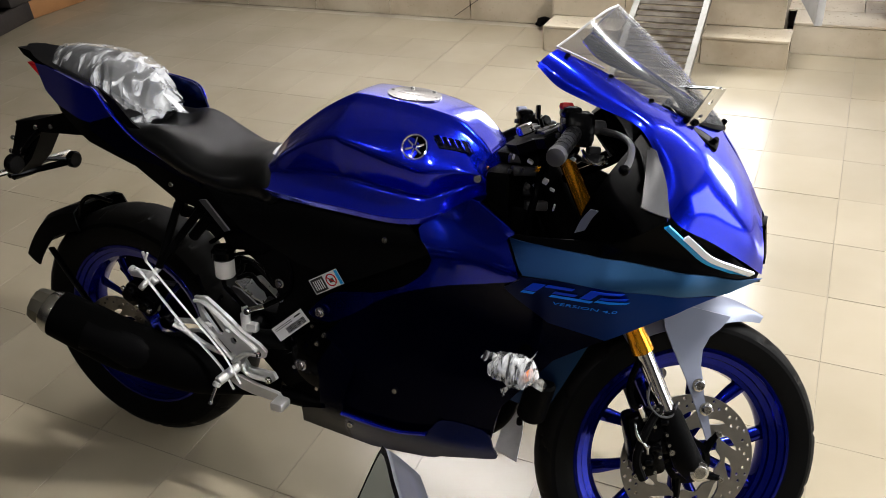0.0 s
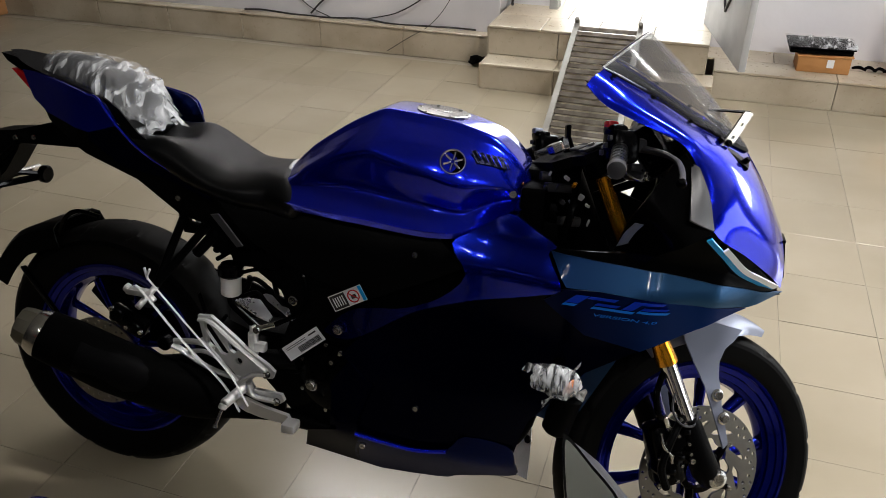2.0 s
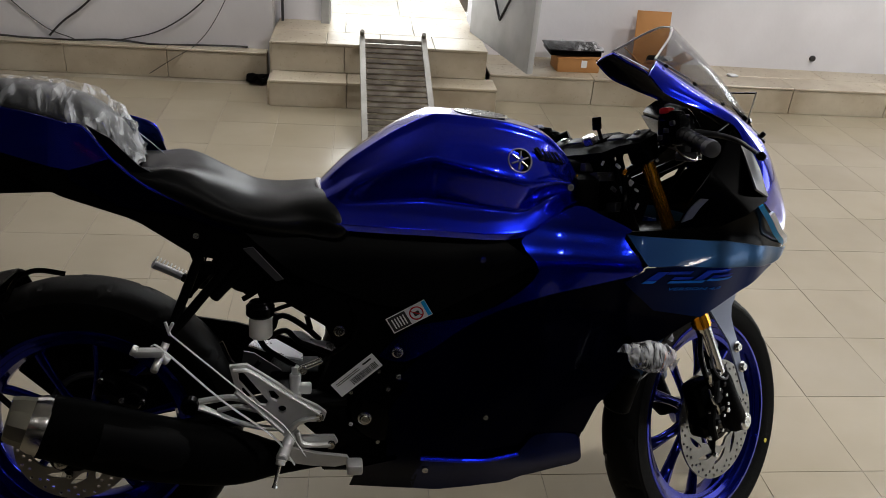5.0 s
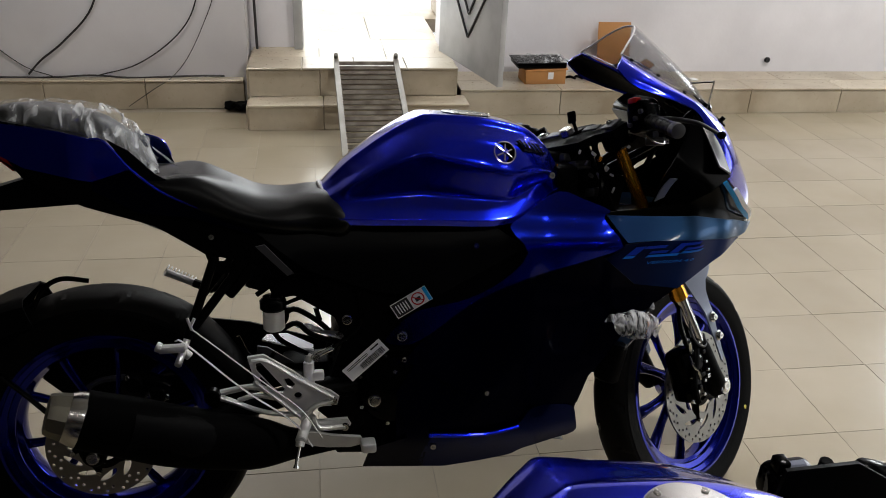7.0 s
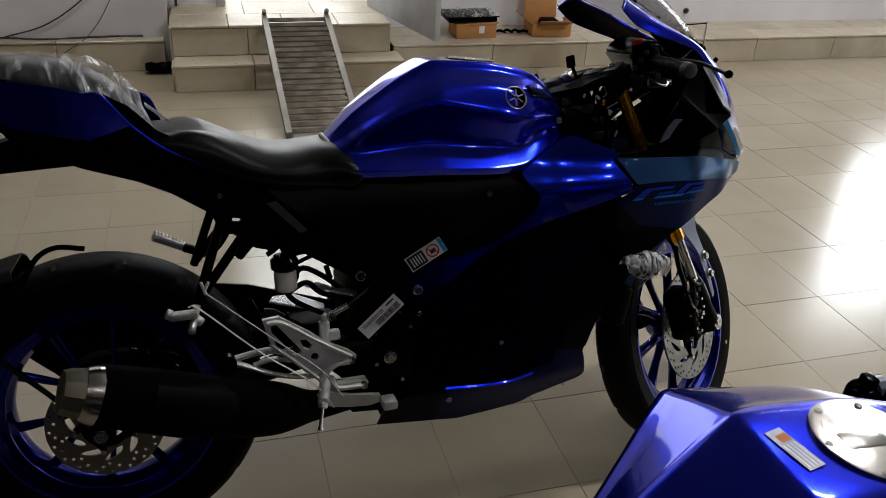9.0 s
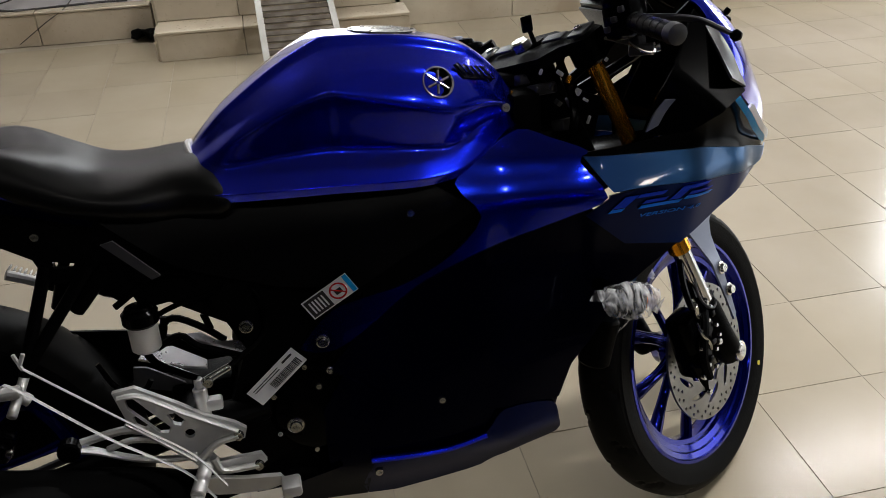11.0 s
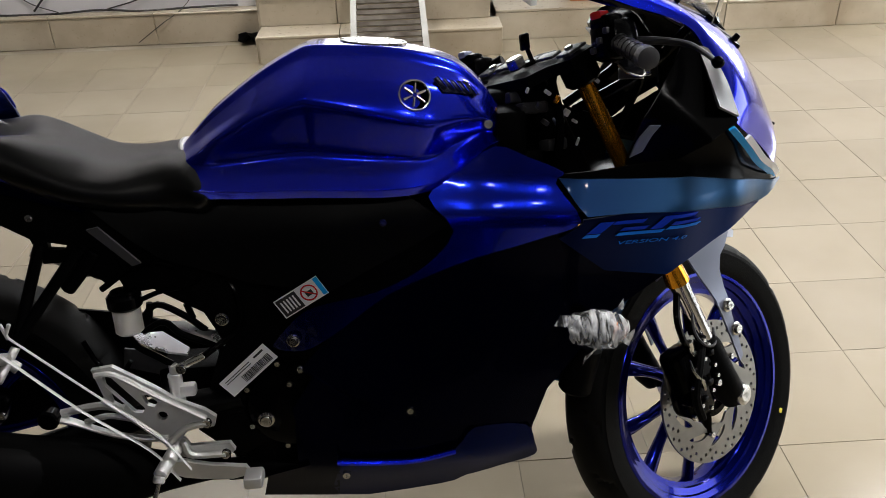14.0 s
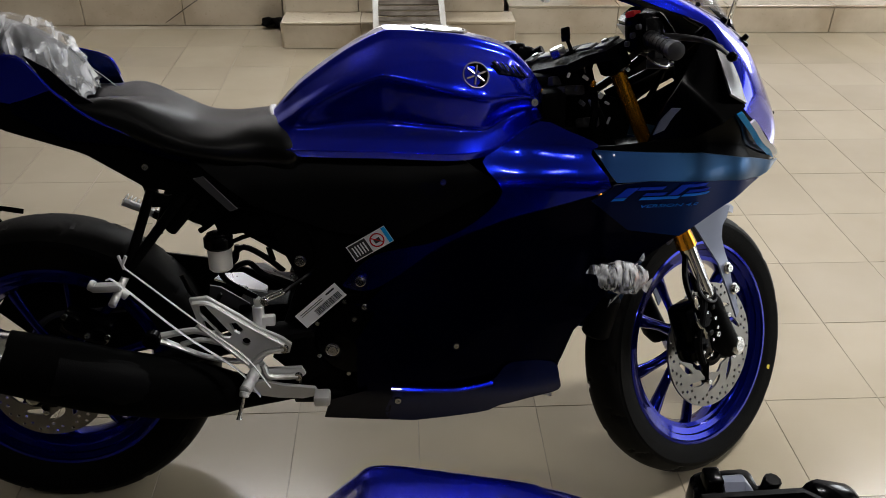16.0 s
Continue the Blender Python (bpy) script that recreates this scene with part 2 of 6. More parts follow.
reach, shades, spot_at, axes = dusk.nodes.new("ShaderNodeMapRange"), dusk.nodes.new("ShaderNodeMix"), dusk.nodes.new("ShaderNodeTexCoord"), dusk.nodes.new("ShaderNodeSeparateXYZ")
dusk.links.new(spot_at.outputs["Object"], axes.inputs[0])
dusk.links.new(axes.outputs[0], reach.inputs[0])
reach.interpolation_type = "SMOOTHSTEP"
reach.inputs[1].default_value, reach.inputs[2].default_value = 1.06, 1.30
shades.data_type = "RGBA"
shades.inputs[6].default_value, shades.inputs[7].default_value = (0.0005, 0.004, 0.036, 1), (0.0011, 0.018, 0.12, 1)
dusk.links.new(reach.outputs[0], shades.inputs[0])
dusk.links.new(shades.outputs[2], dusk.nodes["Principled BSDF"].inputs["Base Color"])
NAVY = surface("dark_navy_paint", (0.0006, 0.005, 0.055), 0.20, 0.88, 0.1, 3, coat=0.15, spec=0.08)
BLACK = surface("black_gloss_plastic", (0.001, 0.001, 0.0012), 0.17, 0, 0.2, 5, spec=0.045)
MATT = surface("black_grained_plastic", (0.0018, 0.0018, 0.002), 0.45, 0, 0.25, 9, 0.25, 900, spec=0.03)
RUBBER = surface("tyre_rubber", (0.002, 0.002, 0.002), 0.5, 0, 0.3, 10, 0.3, 700, spec=0.05)
TREAD = surface("dusty_tread_rubber", (0.007, 0.0066, 0.006), 0.5, 0, 0.5, 18, 0.08, 500, spec=0.05)
PALESHEET = surface("pale_silver_sheet", (0.80, 0.81, 0.84), 0.28, 0.9, 0.12, 18)
CAN = surface("matt_silencer_paint", (0.0012, 0.0012, 0.0012), 0.55, 0, 0.2, 12, 0.1, 700, spec=0.01)
TIP_METAL = surface("burnished_dark_metal", (0.20, 0.19, 0.15), 0.42, 0.9, 0.2, 20)
SEAT = surface("black_seat_vinyl", (0.0018, 0.002, 0.0021), 0.34, 0, 0.2, 12, 0.10, 1100, spec=0.20)
SIDECOVER = surface("satin_black_moulding", (0.0012, 0.0013, 0.0014), 0.42, 0, 0.2, 9, 0.06, 900, spec=0.09)
LINER = surface("pale_grey_moulding", (0.82, 0.80, 0.77), 0.6, 0, 0.15, 30, 0.2, 300)
BARBLUE = surface("azure_decal", (0.004, 0.19, 0.85), 0.4, 0, 0.05, 9, spec=0.08)
RIM = surface("blue_wheel_paint", (0.0004, 0.005, 0.20), 0.14, 0.90, 0.08, 6, coat=0.4, spec=0.3, rough_vary=0.03)
ALU = surface("cast_aluminium", (0.66, 0.66, 0.65), 0.38, 0.75, 0.16, 20, 0.3, 1400)
STEEL = surface("bright_steel", (0.62, 0.61, 0.58), 0.22, 1.0, 0.15, 30)
CHROME = surface("chromed_tube", (0.75, 0.75, 0.76), 0.12, 1.0, 0.05, 10)
DISC = surface("brushed_disc_steel", (0.24, 0.23, 0.21), 0.34, 1.0, 0.2, 25)
GOLD = surface("gold_anodised_tube", (1.0, 0.42, 0.015), 0.20, 0.85, 0.03, 14, coat=0.5, rough_vary=0.02)
GREY = surface("matte_grey_plastic", (0.20, 0.22, 0.29), 0.36, 0.35, 0.1, 6, 0.08, 900)
MIRROR_GREY = surface("satin_mirror_shell", (0.055, 0.057, 0.065), 0.35, 0.3, 0.1, 6, 0.08, 900)
DKGREY = surface("dark_grey_plastic", (0.030, 0.030, 0.033), 0.4, 0, 0.2, 8, 0.2, 800, spec=0.3)
SATIN = surface("satin_grey_plastic", (0.035, 0.035, 0.038), 0.42, 0, 0.15, 8, 0.1, 900, spec=0.45)
GRIP = surface("worn_rubber_grip", (0.003, 0.003, 0.0034), 0.30, 0, 0.3, 40, 0.2, 700, spec=0.09)
RED = surface("red_plastic", (0.55, 0.012, 0.015), 0.25, 0, 0.1, 9)
CYAN = surface("cyan_decal", (0.0, 0.34, 0.80), 0.35, 0, 0.05, 9)
DECAL = surface("bright_blue_decal", (0.0, 0.035, 0.55), 0.4, 0, 0.05, 9, spec=0.08)
WHITE = surface("white_sticker", (0.78, 0.79, 0.8), 0.45, 0, 0.08, 14)
INK = surface("black_print", (0.012, 0.012, 0.013), 0.6, 0, 0.1, 9)
LENS = surface("white_light_guide", (0.8, 0.82, 0.85), 0.18, 0, 0.05, 9)
AMBER = surface("amber_lens", (0.75, 0.2, 0.02), 0.15, 0, 0.1, 9)
POT = surface("milky_reservoir", (0.82, 0.80, 0.74), 0.35, 0, 0.12, 25)
STRAP = surface("white_plastic_strap", (0.62, 0.62, 0.62), 0.4, 0, 0.1, 30)
YELLOW = surface("yellow_paint_dot", (0.75, 0.6, 0.05), 0.5, 0, 0.1, 30)
TILE = surface("beige_vitrified_tile", (0.378, 0.329, 0.243), 0.20, 0, 0.0, 1.7, 0.02, 60, color2=(0.318, 0.272, 0.190), rough_vary=0.06, piece=0.05, place="Position")
GROUT = surface("patchy_grout", (0.36, 0.315, 0.24), 0.7, 0, 0.0, 2.6, color2=(0.19, 0.155, 0.112), place="Position")
PLASTER = surface("whitewashed_plaster", (0.82, 0.81, 0.84), 0.85, 0, 0.0, 1.6, 0.35, 45, color2=(0.70, 0.69, 0.715), place="Position")
STEPTILE = surface("cream_step_tile", (0.54, 0.48, 0.37), 0.3, 0, 0.0, 3.4, 0.03, 60, color2=(0.37, 0.305, 0.215), piece=0.08)
FRONTWALL = surface("dark_unseen_wall", (0.12, 0.11, 0.095), 0.8, 0, 0.25, 2, 0.2, 60)
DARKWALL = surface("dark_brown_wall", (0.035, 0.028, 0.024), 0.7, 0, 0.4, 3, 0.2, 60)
CEIL = surface("grey_ceiling", (0.22, 0.215, 0.205), 0.9, 0, 0.2, 1.5)
RAMPSTEEL = surface("weathered_ramp_steel", (0.235, 0.222, 0.195), 0.52, 0.35, 0.0, 9, 0.3, 220, color2=(0.16, 0.145, 0.12))
SLATSTEEL = surface("rusty_slat_steel", (0.19, 0.168, 0.138), 0.42, 0.6, 0.0, 14, 0.3, 220, color2=(0.07, 0.055, 0.042))
DOORPAINT = surface("grey_white_door_paint", (0.50, 0.51, 0.52), 0.5, 0, 0.0, 5, 0.15, 90, color2=(0.36, 0.37, 0.38))
CARD = surface("brown_cardboard", (0.50, 0.235, 0.075), 0.75, 0, 0.15, 6, 0.2, 300)
CARDIN = surface("cardboard_inside", (0.36, 0.17, 0.06), 0.8, 0, 0.2, 6, 0.2, 300)
CABLE = surface("black_cable", (0.03, 0.028, 0.03), 0.6, 0, 0.2, 30)


GLASS = surface("clear_windscreen", (0.12, 0.125, 0.135), 0.10, 0, 0.1, 20, rough_vary=0.02)
GLASS.node_tree.nodes["Principled BSDF"].inputs["Alpha"].default_value = 0.27
POT.node_tree.nodes["Principled BSDF"].inputs["Transmission Weight"].default_value = 0.15
# loose packing film: drawn out in streaks, thicker where it is gathered
WRAP = surface("drawn_clear_film", (0.86, 0.88, 0.90), 0.16, 0, 0.04, 12, 0.0)
wn = WRAP.node_tree.nodes
wl = WRAP.node_tree.links
spot = wn.new("ShaderNodeTexCoord")
stretch = wn.new("ShaderNodeMapping")
stretch.inputs["Scale"].default_value = (3.2, 1.0, 0.8)
stretch.inputs["Rotation"].default_value = (0, 0, 0.5)
wl.new(spot.outputs["Object"], stretch.inputs["Vector"])
streak = wn.new("ShaderNodeTexNoise")
streak.inputs["Scale"].default_value, streak.inputs["Detail"].default_value, streak.inputs["Distortion"].default_value = 16, 4, 0.6
wl.new(stretch.outputs[0], streak.inputs["Vector"])
split = wn.new("ShaderNodeSeparateXYZ")
wl.new(spot.outputs["Object"], split.inputs[0])
gathered = wn.new("ShaderNodeMapRange")
gathered.inputs[1].default_value, gathered.inputs[2].default_value = 0.02, 0.15
gathered.inputs[3].default_value, gathered.inputs[4].default_value = -0.05, 0.11
wl.new(split.outputs[0], gathered.inputs[0])
total = wn.new("ShaderNodeMath")
wl.new(streak.outputs["Fac"], total.inputs[0])
wl.new(gathered.outputs[0], total.inputs[1])
cover = wn.new("ShaderNodeMapRange")
cover.inputs[1].default_value, cover.inputs[2].default_value = 0.46, 0.74
cover.inputs[3].default_value, cover.inputs[4].default_value = 0.09, 0.75
wl.new(total.outputs[0], cover.inputs[0])
wl.new(cover.outputs[0], wn["Principled BSDF"].inputs["Alpha"])
wrap_bump = wn.new("ShaderNodeBump")
wrap_bump.inputs["Strength"].default_value, wrap_bump.inputs["Distance"].default_value = 0.5, 0.006
wl.new(streak.outputs["Fac"], wrap_bump.inputs["Height"])
wl.new(wrap_bump.outputs[0], wn["Principled BSDF"].inputs["Normal"])
FILM = WRAP.copy()
FILM.name = "thin_clear_film"
FILM.node_tree.nodes[gathered.name].inputs[3].default_value = 0.03
FILM.node_tree.nodes[gathered.name].inputs[4].default_value = 0.05
FILM.node_tree.nodes[streak.name].inputs["Scale"].default_value = 34
FILM.node_tree.nodes[cover.name].inputs[3].default_value = 0.04
FILM.node_tree.nodes[cover.name].inputs[4].default_value = 0.92
# Grey-green base stands in for what the mirror reflects.
MIRROR = surface("mirror_with_painted_reflection", (0.055, 0.058, 0.046), 0.30, 0.25, 0.15, 14, rough_vary=0.05)


def glowing(name, color, strength):
    mat = bpy.data.materials.new(name)
    mat.use_nodes = True
    p = mat.node_tree.nodes["Principled BSDF"]
    p.inputs["Base Color"].default_value = (0.8, 0.8, 0.8, 1)
    p.inputs["Emission Color"].default_value, p.inputs["Emission Strength"].default_value = (*color, 1), strength
    return mat


OUTSIDE = glowing("bright_daylight_outside", (0.95, 0.98, 1.0), 2.4)
TUBEGLOW = glowing("lamp_diffuser", (1.0, 0.93, 0.82), 9.0)


# ---- the showroom ----
def wall_with_openings(x0, x1, z1, y, t, openings):
    """A wall along x from the floor to z1 in solid pieces round its openings (x0, x1, z0, z1)."""
    shapes, xs = [], sorted({x0, x1, *(o[0] for o in openings), *(o[1] for o in openings)})
    for a, b in zip(xs, xs[1:]):
        holes = sorted((o[2], o[3]) for o in openings if o[0] <= a + 1e-6 and o[1] >= b - 1e-6)
        z = -0.05
        for lo, hi in [*holes, (z1, z1)]:
            if lo > z + 1e-6:
                shapes.append(block(((a + b) / 2, y + t / 2, (z + lo) / 2), (b - a, t, lo - z), 0))
            z = hi
    return join(*shapes)


DOOR = (-1.10, -0.27, 0.30, 2.38)
WINDOW = (3.75, 6.05, 0.95, 2.75)
solo("wall_back", wall_with_openings(-1.42, 7.2, 3.2, 4.62, 0.22, [DOOR, WINDOW]), PLASTER, "whitewashed plaster wall with scuffs above a tiled ledge", "wall", kind="structure")
solo("wall_back_recess", block((-3.36, 4.56, 1.575), (3.88, 0.22, 3.25), 0.004), PLASTER, "whitewashed plaster wall with loose cables", "wall", kind="structure")
# Side and end walls: the dim room's shade is put into their brown.
solo("wall_side", block((-5.4, 0, 1.575), (0.2, 9.6, 3.25), 0), DARKWALL, "dark brown end wall with shade in its colour", "wall", kind="structure")
# Unseen wall behind the camera, coloured dark to keep reflections dark.
solo("wall_front", block((0.95, -4.7, 1.575), (12.5, 0.2, 3.25), 0), FRONTWALL, "unseen front wall with shade put into its dark colour", "wall", kind="structure")
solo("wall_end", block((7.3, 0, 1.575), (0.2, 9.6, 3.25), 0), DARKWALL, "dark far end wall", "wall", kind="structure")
solo("ceiling", block((0.95, 0, 3.3), (12.9, 9.8, 0.2), 0), CEIL, "plain grey ceiling", "ceiling", kind="structure")
backdrop = solo("backdrop", block((1.0, 7.2, 1.6), (16, 0.05, 4.4), 0), OUTSIDE, "overexposed daylight outside", "backdrop", kind="structure")
window_1 = thing("window_1", "wide window with bright daylight behind", "window", kind="structure")
for bar in [((4.9, 4.73, 0.985), (2.3, 0.1, 0.07)), ((4.9, 4.73, 2.715), (2.3, 0.1, 0.07)), ((3.785, 4.73, 1.85), (0.07, 0.1, 1.66)), ((6.015, 4.73, 1.85), (0.07, 0.1, 1.66)), ((4.9, 4.73, 1.85), (0.05, 0.08, 1.66))]:
    part("window_frame", block(*bar, 0.004), DOORPAINT, window_1)

# floor: slab, single tiles near the motorcycles, joined ones further off
floor = solo("floor", block((0.95, 0, -0.0516), (12.7, 9.6, 0.1), 0), GROUT, "beige vitrified tiles with thin dark joints", "floor", kind="structure")
TX, TY, GAP = 0.288, 0.305, 0.0016


def tile_shape(w, d, h=0.0085, c=0.0005):
    v = [(-w / 2, -d / 2, 0), (w / 2, -d / 2, 0), (w / 2, d / 2, 0), (-w / 2, d / 2, 0)]
    v += [(x, y, h - c) for x, y, z in v]
    v += [(x - c * (1 if x > 0 else -1), y - c * (1 if y > 0 else -1), h) for x, y, z in v[:4]]
    f = [(i, (i + 1) % 4, (i + 1) % 4 + 4, i + 4) for i in range(4)] + [(i + 4, (i + 1) % 4 + 4, (i + 1) % 4 + 8, i + 8) for i in range(4)] + [(8, 9, 10, 11)]
    return v, f


tile_mesh = mesh_of("tile", tile_shape(TX - GAP, TY - GAP), TILE, 20)
far_v, far_f = [], []
for i in range(-20, 24):
    for j in range(-21, 11):
        x, y = 0.102 + TX * (i + 0.5), 0.955 + TY * (j + 0.5)
        if -2.75 < x < 1.85 and 0.2 < y < 4.35:
            ob = new("tile", tile_mesh)
            ob.parent = floor
            ob.location = (x, y, -0.0085 + random.uniform(-0.0006, 0.0006))
            ob.rotation_euler = (random.uniform(-0.0012, 0.0012), random.uniform(-0.0012, 0.0012), 0)
        elif -5.3 < x < 7.2 and -4.6 < y < 4.6:
            sv, sf = tile_shape(TX - GAP, TY - GAP)
            n = len(far_v)
            far_v += [(a + x, b + y, c - 0.0085) for a, b, c in sv]
            far_f += [tuple(k + n for k in q) for q in sf]
tagged(part("tiles", (far_v, far_f), TILE, floor, sharp=20), kind="stuff")

# tiled ledge along the back wall, in slabs
def slabs(name, parent, x0, x1, n, y0, y1, z0, z1, jitter=0.002):
    w = (x1 - x0) / n
    for i in range(n):
        part(name, block((x0 + w * (i + 0.5), (y0 + y1) / 2, (z0 + z1) / 2), (w - 0.003, y1 - y0, z1 - z0), 0.0025, segs=1), STEPTILE, parent)


ledge = thing("ledge", "cream tiled ledge along the foot of the wall", "ledge", kind="structure")
part("core", block((3.5, 4.42, 0.07), (7.3, 0.38, 0.14), 0), GROUT, ledge)
slabs("tile", ledge, -0.20, 7.1, 12, 4.205, 4.22, 0.0, 0.142)
slabs("tile", ledge, -0.20, 7.1, 12, 4.20, 4.41, 0.144, 0.156)
slabs("tile", ledge, -0.50, 6.8, 12, 4.413, 4.62, 0.144, 0.156)
low_ledge = thing("low_ledge", "cream tiled skirting ledge under the cables", "ledge", kind="structure")
part("core", block((-3.4, 4.42, 0.075), (3.9, 0.06, 0.15), 0), GROUT, low_ledge)
slabs("tile", low_ledge, -5.3, -1.45, 7, 4.375, 4.39, 0.0, 0.155)
slabs("tile", low_ledge, -5.3, -1.45, 7, 4.37, 4.449, 0.157, 0.168)

# entrance steps
steps = thing("entrance_steps", "two cream tiled steps up to the open door", "steps", kind="structure")
part("core", block((-0.80, 4.05, 0.06), (1.17, 0.15, 0.12), 0), GROUT, steps)
part("core", block((-0.81, 4.385, 0.14), (1.14, 0.46, 0.28), 0), GROUT, steps)
slabs("tile", steps, -1.40, -0.19, 3, 3.965, 3.98, 0.0, 0.128)
slabs("tile", steps, -1.40, -0.19, 3, 3.955, 4.14, 0.13, 0.143)
slabs("tile", steps, -1.40, -0.235, 3, 4.125, 4.14, 0.145, 0.29)
slabs("tile", steps, -1.40, -0.235, 4, 4.115, 4.37, 0.292, 0.305)
slabs("tile", steps, -1.40, -0.235, 3, 4.372, 4.84, 0.292, 0.305)
slabs("tile", steps, -1.12, -0.25, 2, 4.842, 5.6, 0.292, 0.305)
part("side_slab", block((-1.405, 4.37, 0.145), (0.012, 0.46, 0.29), 0.002), STEPTILE, steps)
part("side_slab", block((-1.405, 4.055, 0.064), (0.012, 0.15, 0.128), 0.002), STEPTILE, steps)

# passage outside the door
solo("passage_wall", block((-0.10, 5.4, 1.6), (0.1, 1.1, 2.6), 0.004), STEPTILE, "cream tiled passage wall outside the door", "wall", kind="structure")
solo("passage_floor", block((-0.7, 6.3, 0.24), (3.0, 1.4, 0.1), 0.004), STEPTILE, "cream tiled passage floor", "floor", kind="structure")

# door with frame and an open metal leaf
door_1 = thing("door_1", "open grey-white sheet metal door leaf with a welded chevron", "door", kind="structure")
for bar in [((-1.13, 4.6, 1.35), (0.05, 0.09, 2.1)), ((-0.245, 4.6, 1.35), (0.05, 0.09, 2.1)), ((-0.69, 4.6, 2.41), (0.94, 0.09, 0.06))]:
    part("door_frame", block(*bar, 0.004), DOORPAINT, door_1)
leaf_at = pose(-0.272, 4.545, 0.305, 0, 0, -77)
leaf = part("leaf", moved(block((0.425, 0.0, 1.02), (0.85, 0.032, 2.04), 0.003), leaf_at), DOORPAINT, door_1)
for a, b in [((0.12, 0.50), (0.44, 0.175)), ((0.44, 0.175), (0.72, 0.50)), ((0.26, 0.50), (0.44, 0.30)), ((0.44, 0.30), (0.60, 0.50)), ((0.12, 0.50), (0.72, 0.50))]:
    part("chevron", moved(rod((a[0], -0.02, a[1]), (b[0], -0.02, b[1]), 0.007, 8), leaf_at), DKGREY, leaf)
    part("chevron", moved(rod((a[0], 0.02, a[1]), (b[0], 0.02, b[1]), 0.007, 8), leaf_at), DKGREY, leaf)
for z in (0.25, 1.0, 1.8):
    part("hinge", moved(rod((0.0, 0.0, z), (0.0, 0.0, z + 0.1), 0.011, 10), leaf_at), DKGREY, leaf)

# loading ramp
ramp = thing("loading_ramp", "weathered steel loading ramp leaning on the steps", "ramp")
RA, RB = Vector((-0.755, 4.13, 0.335)), Vector((-0.735, 3.24, 0.012))
run = (RB - RA).normalized()
for s in (-1, 1):
    ox = Vector((s * 0.165, 0, 0))
    part("side_rail", thick(as_shape([[tuple(RA + ox + Vector((s * 0.014, 0, 0.02))), tuple(RA + ox + Vector((-s * 0.014, 0, 0.02)))], [tuple(RB + ox + Vector((s * 0.014, 0, 0.02))), tuple(RB + ox + Vector((-s * 0.014, 0, 0.02)))]]), 0.045, (0, 0, 1)), RAMPSTEEL, ramp)
    part("hook", rod(RA + ox + Vector((0, 0.03, 0.0)), RA + ox + Vector((0, -0.01, 0.045)), 0.012, 10), RAMPSTEEL, ramp)
for k in range(21):
    c = RA + (RB - RA) * ((k + 0.6) / 21.2)
    part("slat", thick(as_shape([[tuple(c + Vector((-0.152, 0.014, 0.014))), tuple(c + Vector((0.152, 0.014, 0.014)))], [tuple(c + Vector((-0.152, 0, 0.019))), tuple(c + Vector((0.152, 0, 0.019)))], [tuple(c + Vector((-0.152, -0.012, 0.004))), tuple(c + Vector((0.152, -0.012, 0.004)))]]), 0.004, (0, 0, 1)), SLATSTEEL, ramp)

# cartons on the ledge
def carton(name, label, size, m, lid=None, group=""):
    ob = thing(name, label, "box", m, group)
    w, d, h = size
    t = 0.005
    part("bottom", block((0, 0, t / 2), (w, d, t), 0.001), CARDIN, ob)
    for c, s in [((0, -d / 2, h / 2), (w, t, h)), ((0, d / 2, h / 2), (w, t, h)), ((-w / 2, 0, h / 2), (t, d - 2 * t, h)), ((w / 2, 0, h / 2), (t, d - 2 * t, h))]:
        part("side", block(c, s, 0.001), CARD, ob)
    return ob


box_a = carton("parts_carton", "brown cardboard carton with a black parts tray on top", (0.25, 0.16, 0.085), pose(0.335, 4.40, 0.157, 0, 0, 2))
part("shipping_label", block((0.03, -0.0845, 0.05), (0.034, 0.001, 0.042), 0), WHITE, box_a, "white shipping label")
part("lid", block((0, 0.0, 0.088), (0.27, 0.175, 0.008), 0.002, Euler((radians(3), radians(-2), 0)).to_matrix().to_4x4()), CARD, box_a)
tray = thing("parts_tray", "black plastic parts tray in film lying on a carton", "tray", pose(0.31, 4.41, 0.251, 2, 0, 3))
part("tray_body", block((0, 0, 0.016), (0.31, 0.18, 0.032), 0.012), BLACK, tray)
part("rim", block((0, 0, 0.034), (0.325, 0.195, 0.006), 0.003), MATT, tray)
film_sheet = []
for i in range(14):
    film_sheet.append([(-0.17 + 0.34 * i / 13, -0.10 + 0.2 * j / 9, 0.04 + 0.012 * noise.noise((i * 0.7, j * 0.9, 3))) for j in range(10)])
part("film", as_shape(film_sheet), WRAP, tray)
box_b = carton("open_carton", "open brown cardboard carton with raised flaps", (0.25, 0.17, 0.075), pose(0.83, 4.41, 0.157, 0, 0, -3))
part("flap", moved(block((0, 0, 0.13), (0.21, 0.005, 0.26), 0.001), pose(-0.02, 0.085, 0.072, -12, 0, 2)), CARD, box_b)
part("flap", moved(block((0, 0, 0.04), (0.005, 0.16, 0.085), 0.001), pose(-0.125, 0, 0.072, 0, -52, 0)), CARDIN, box_b)
part("flap", moved(block((0, 0, 0.04), (0.005, 0.16, 0.085), 0.001), pose(0.125, 0, 0.072, 0, 58, 0)), CARDIN, box_b)
part("flap", moved(block((0, 0, 0.04), (0.2, 0.005, 0.08), 0.001), pose(0, -0.085, 0.07, 62, 0, 0)), CARDIN, box_b)
part("wrapped_part", block((0.01, 0.01, 0.055), (0.12, 0.1, 0.07), 0.02), MATT, box_b)
part("wrapped_part", block((0.07, 0.0, 0.075), (0.05, 0.06, 0.04), 0.012), WHITE, box_b)
scrap = []
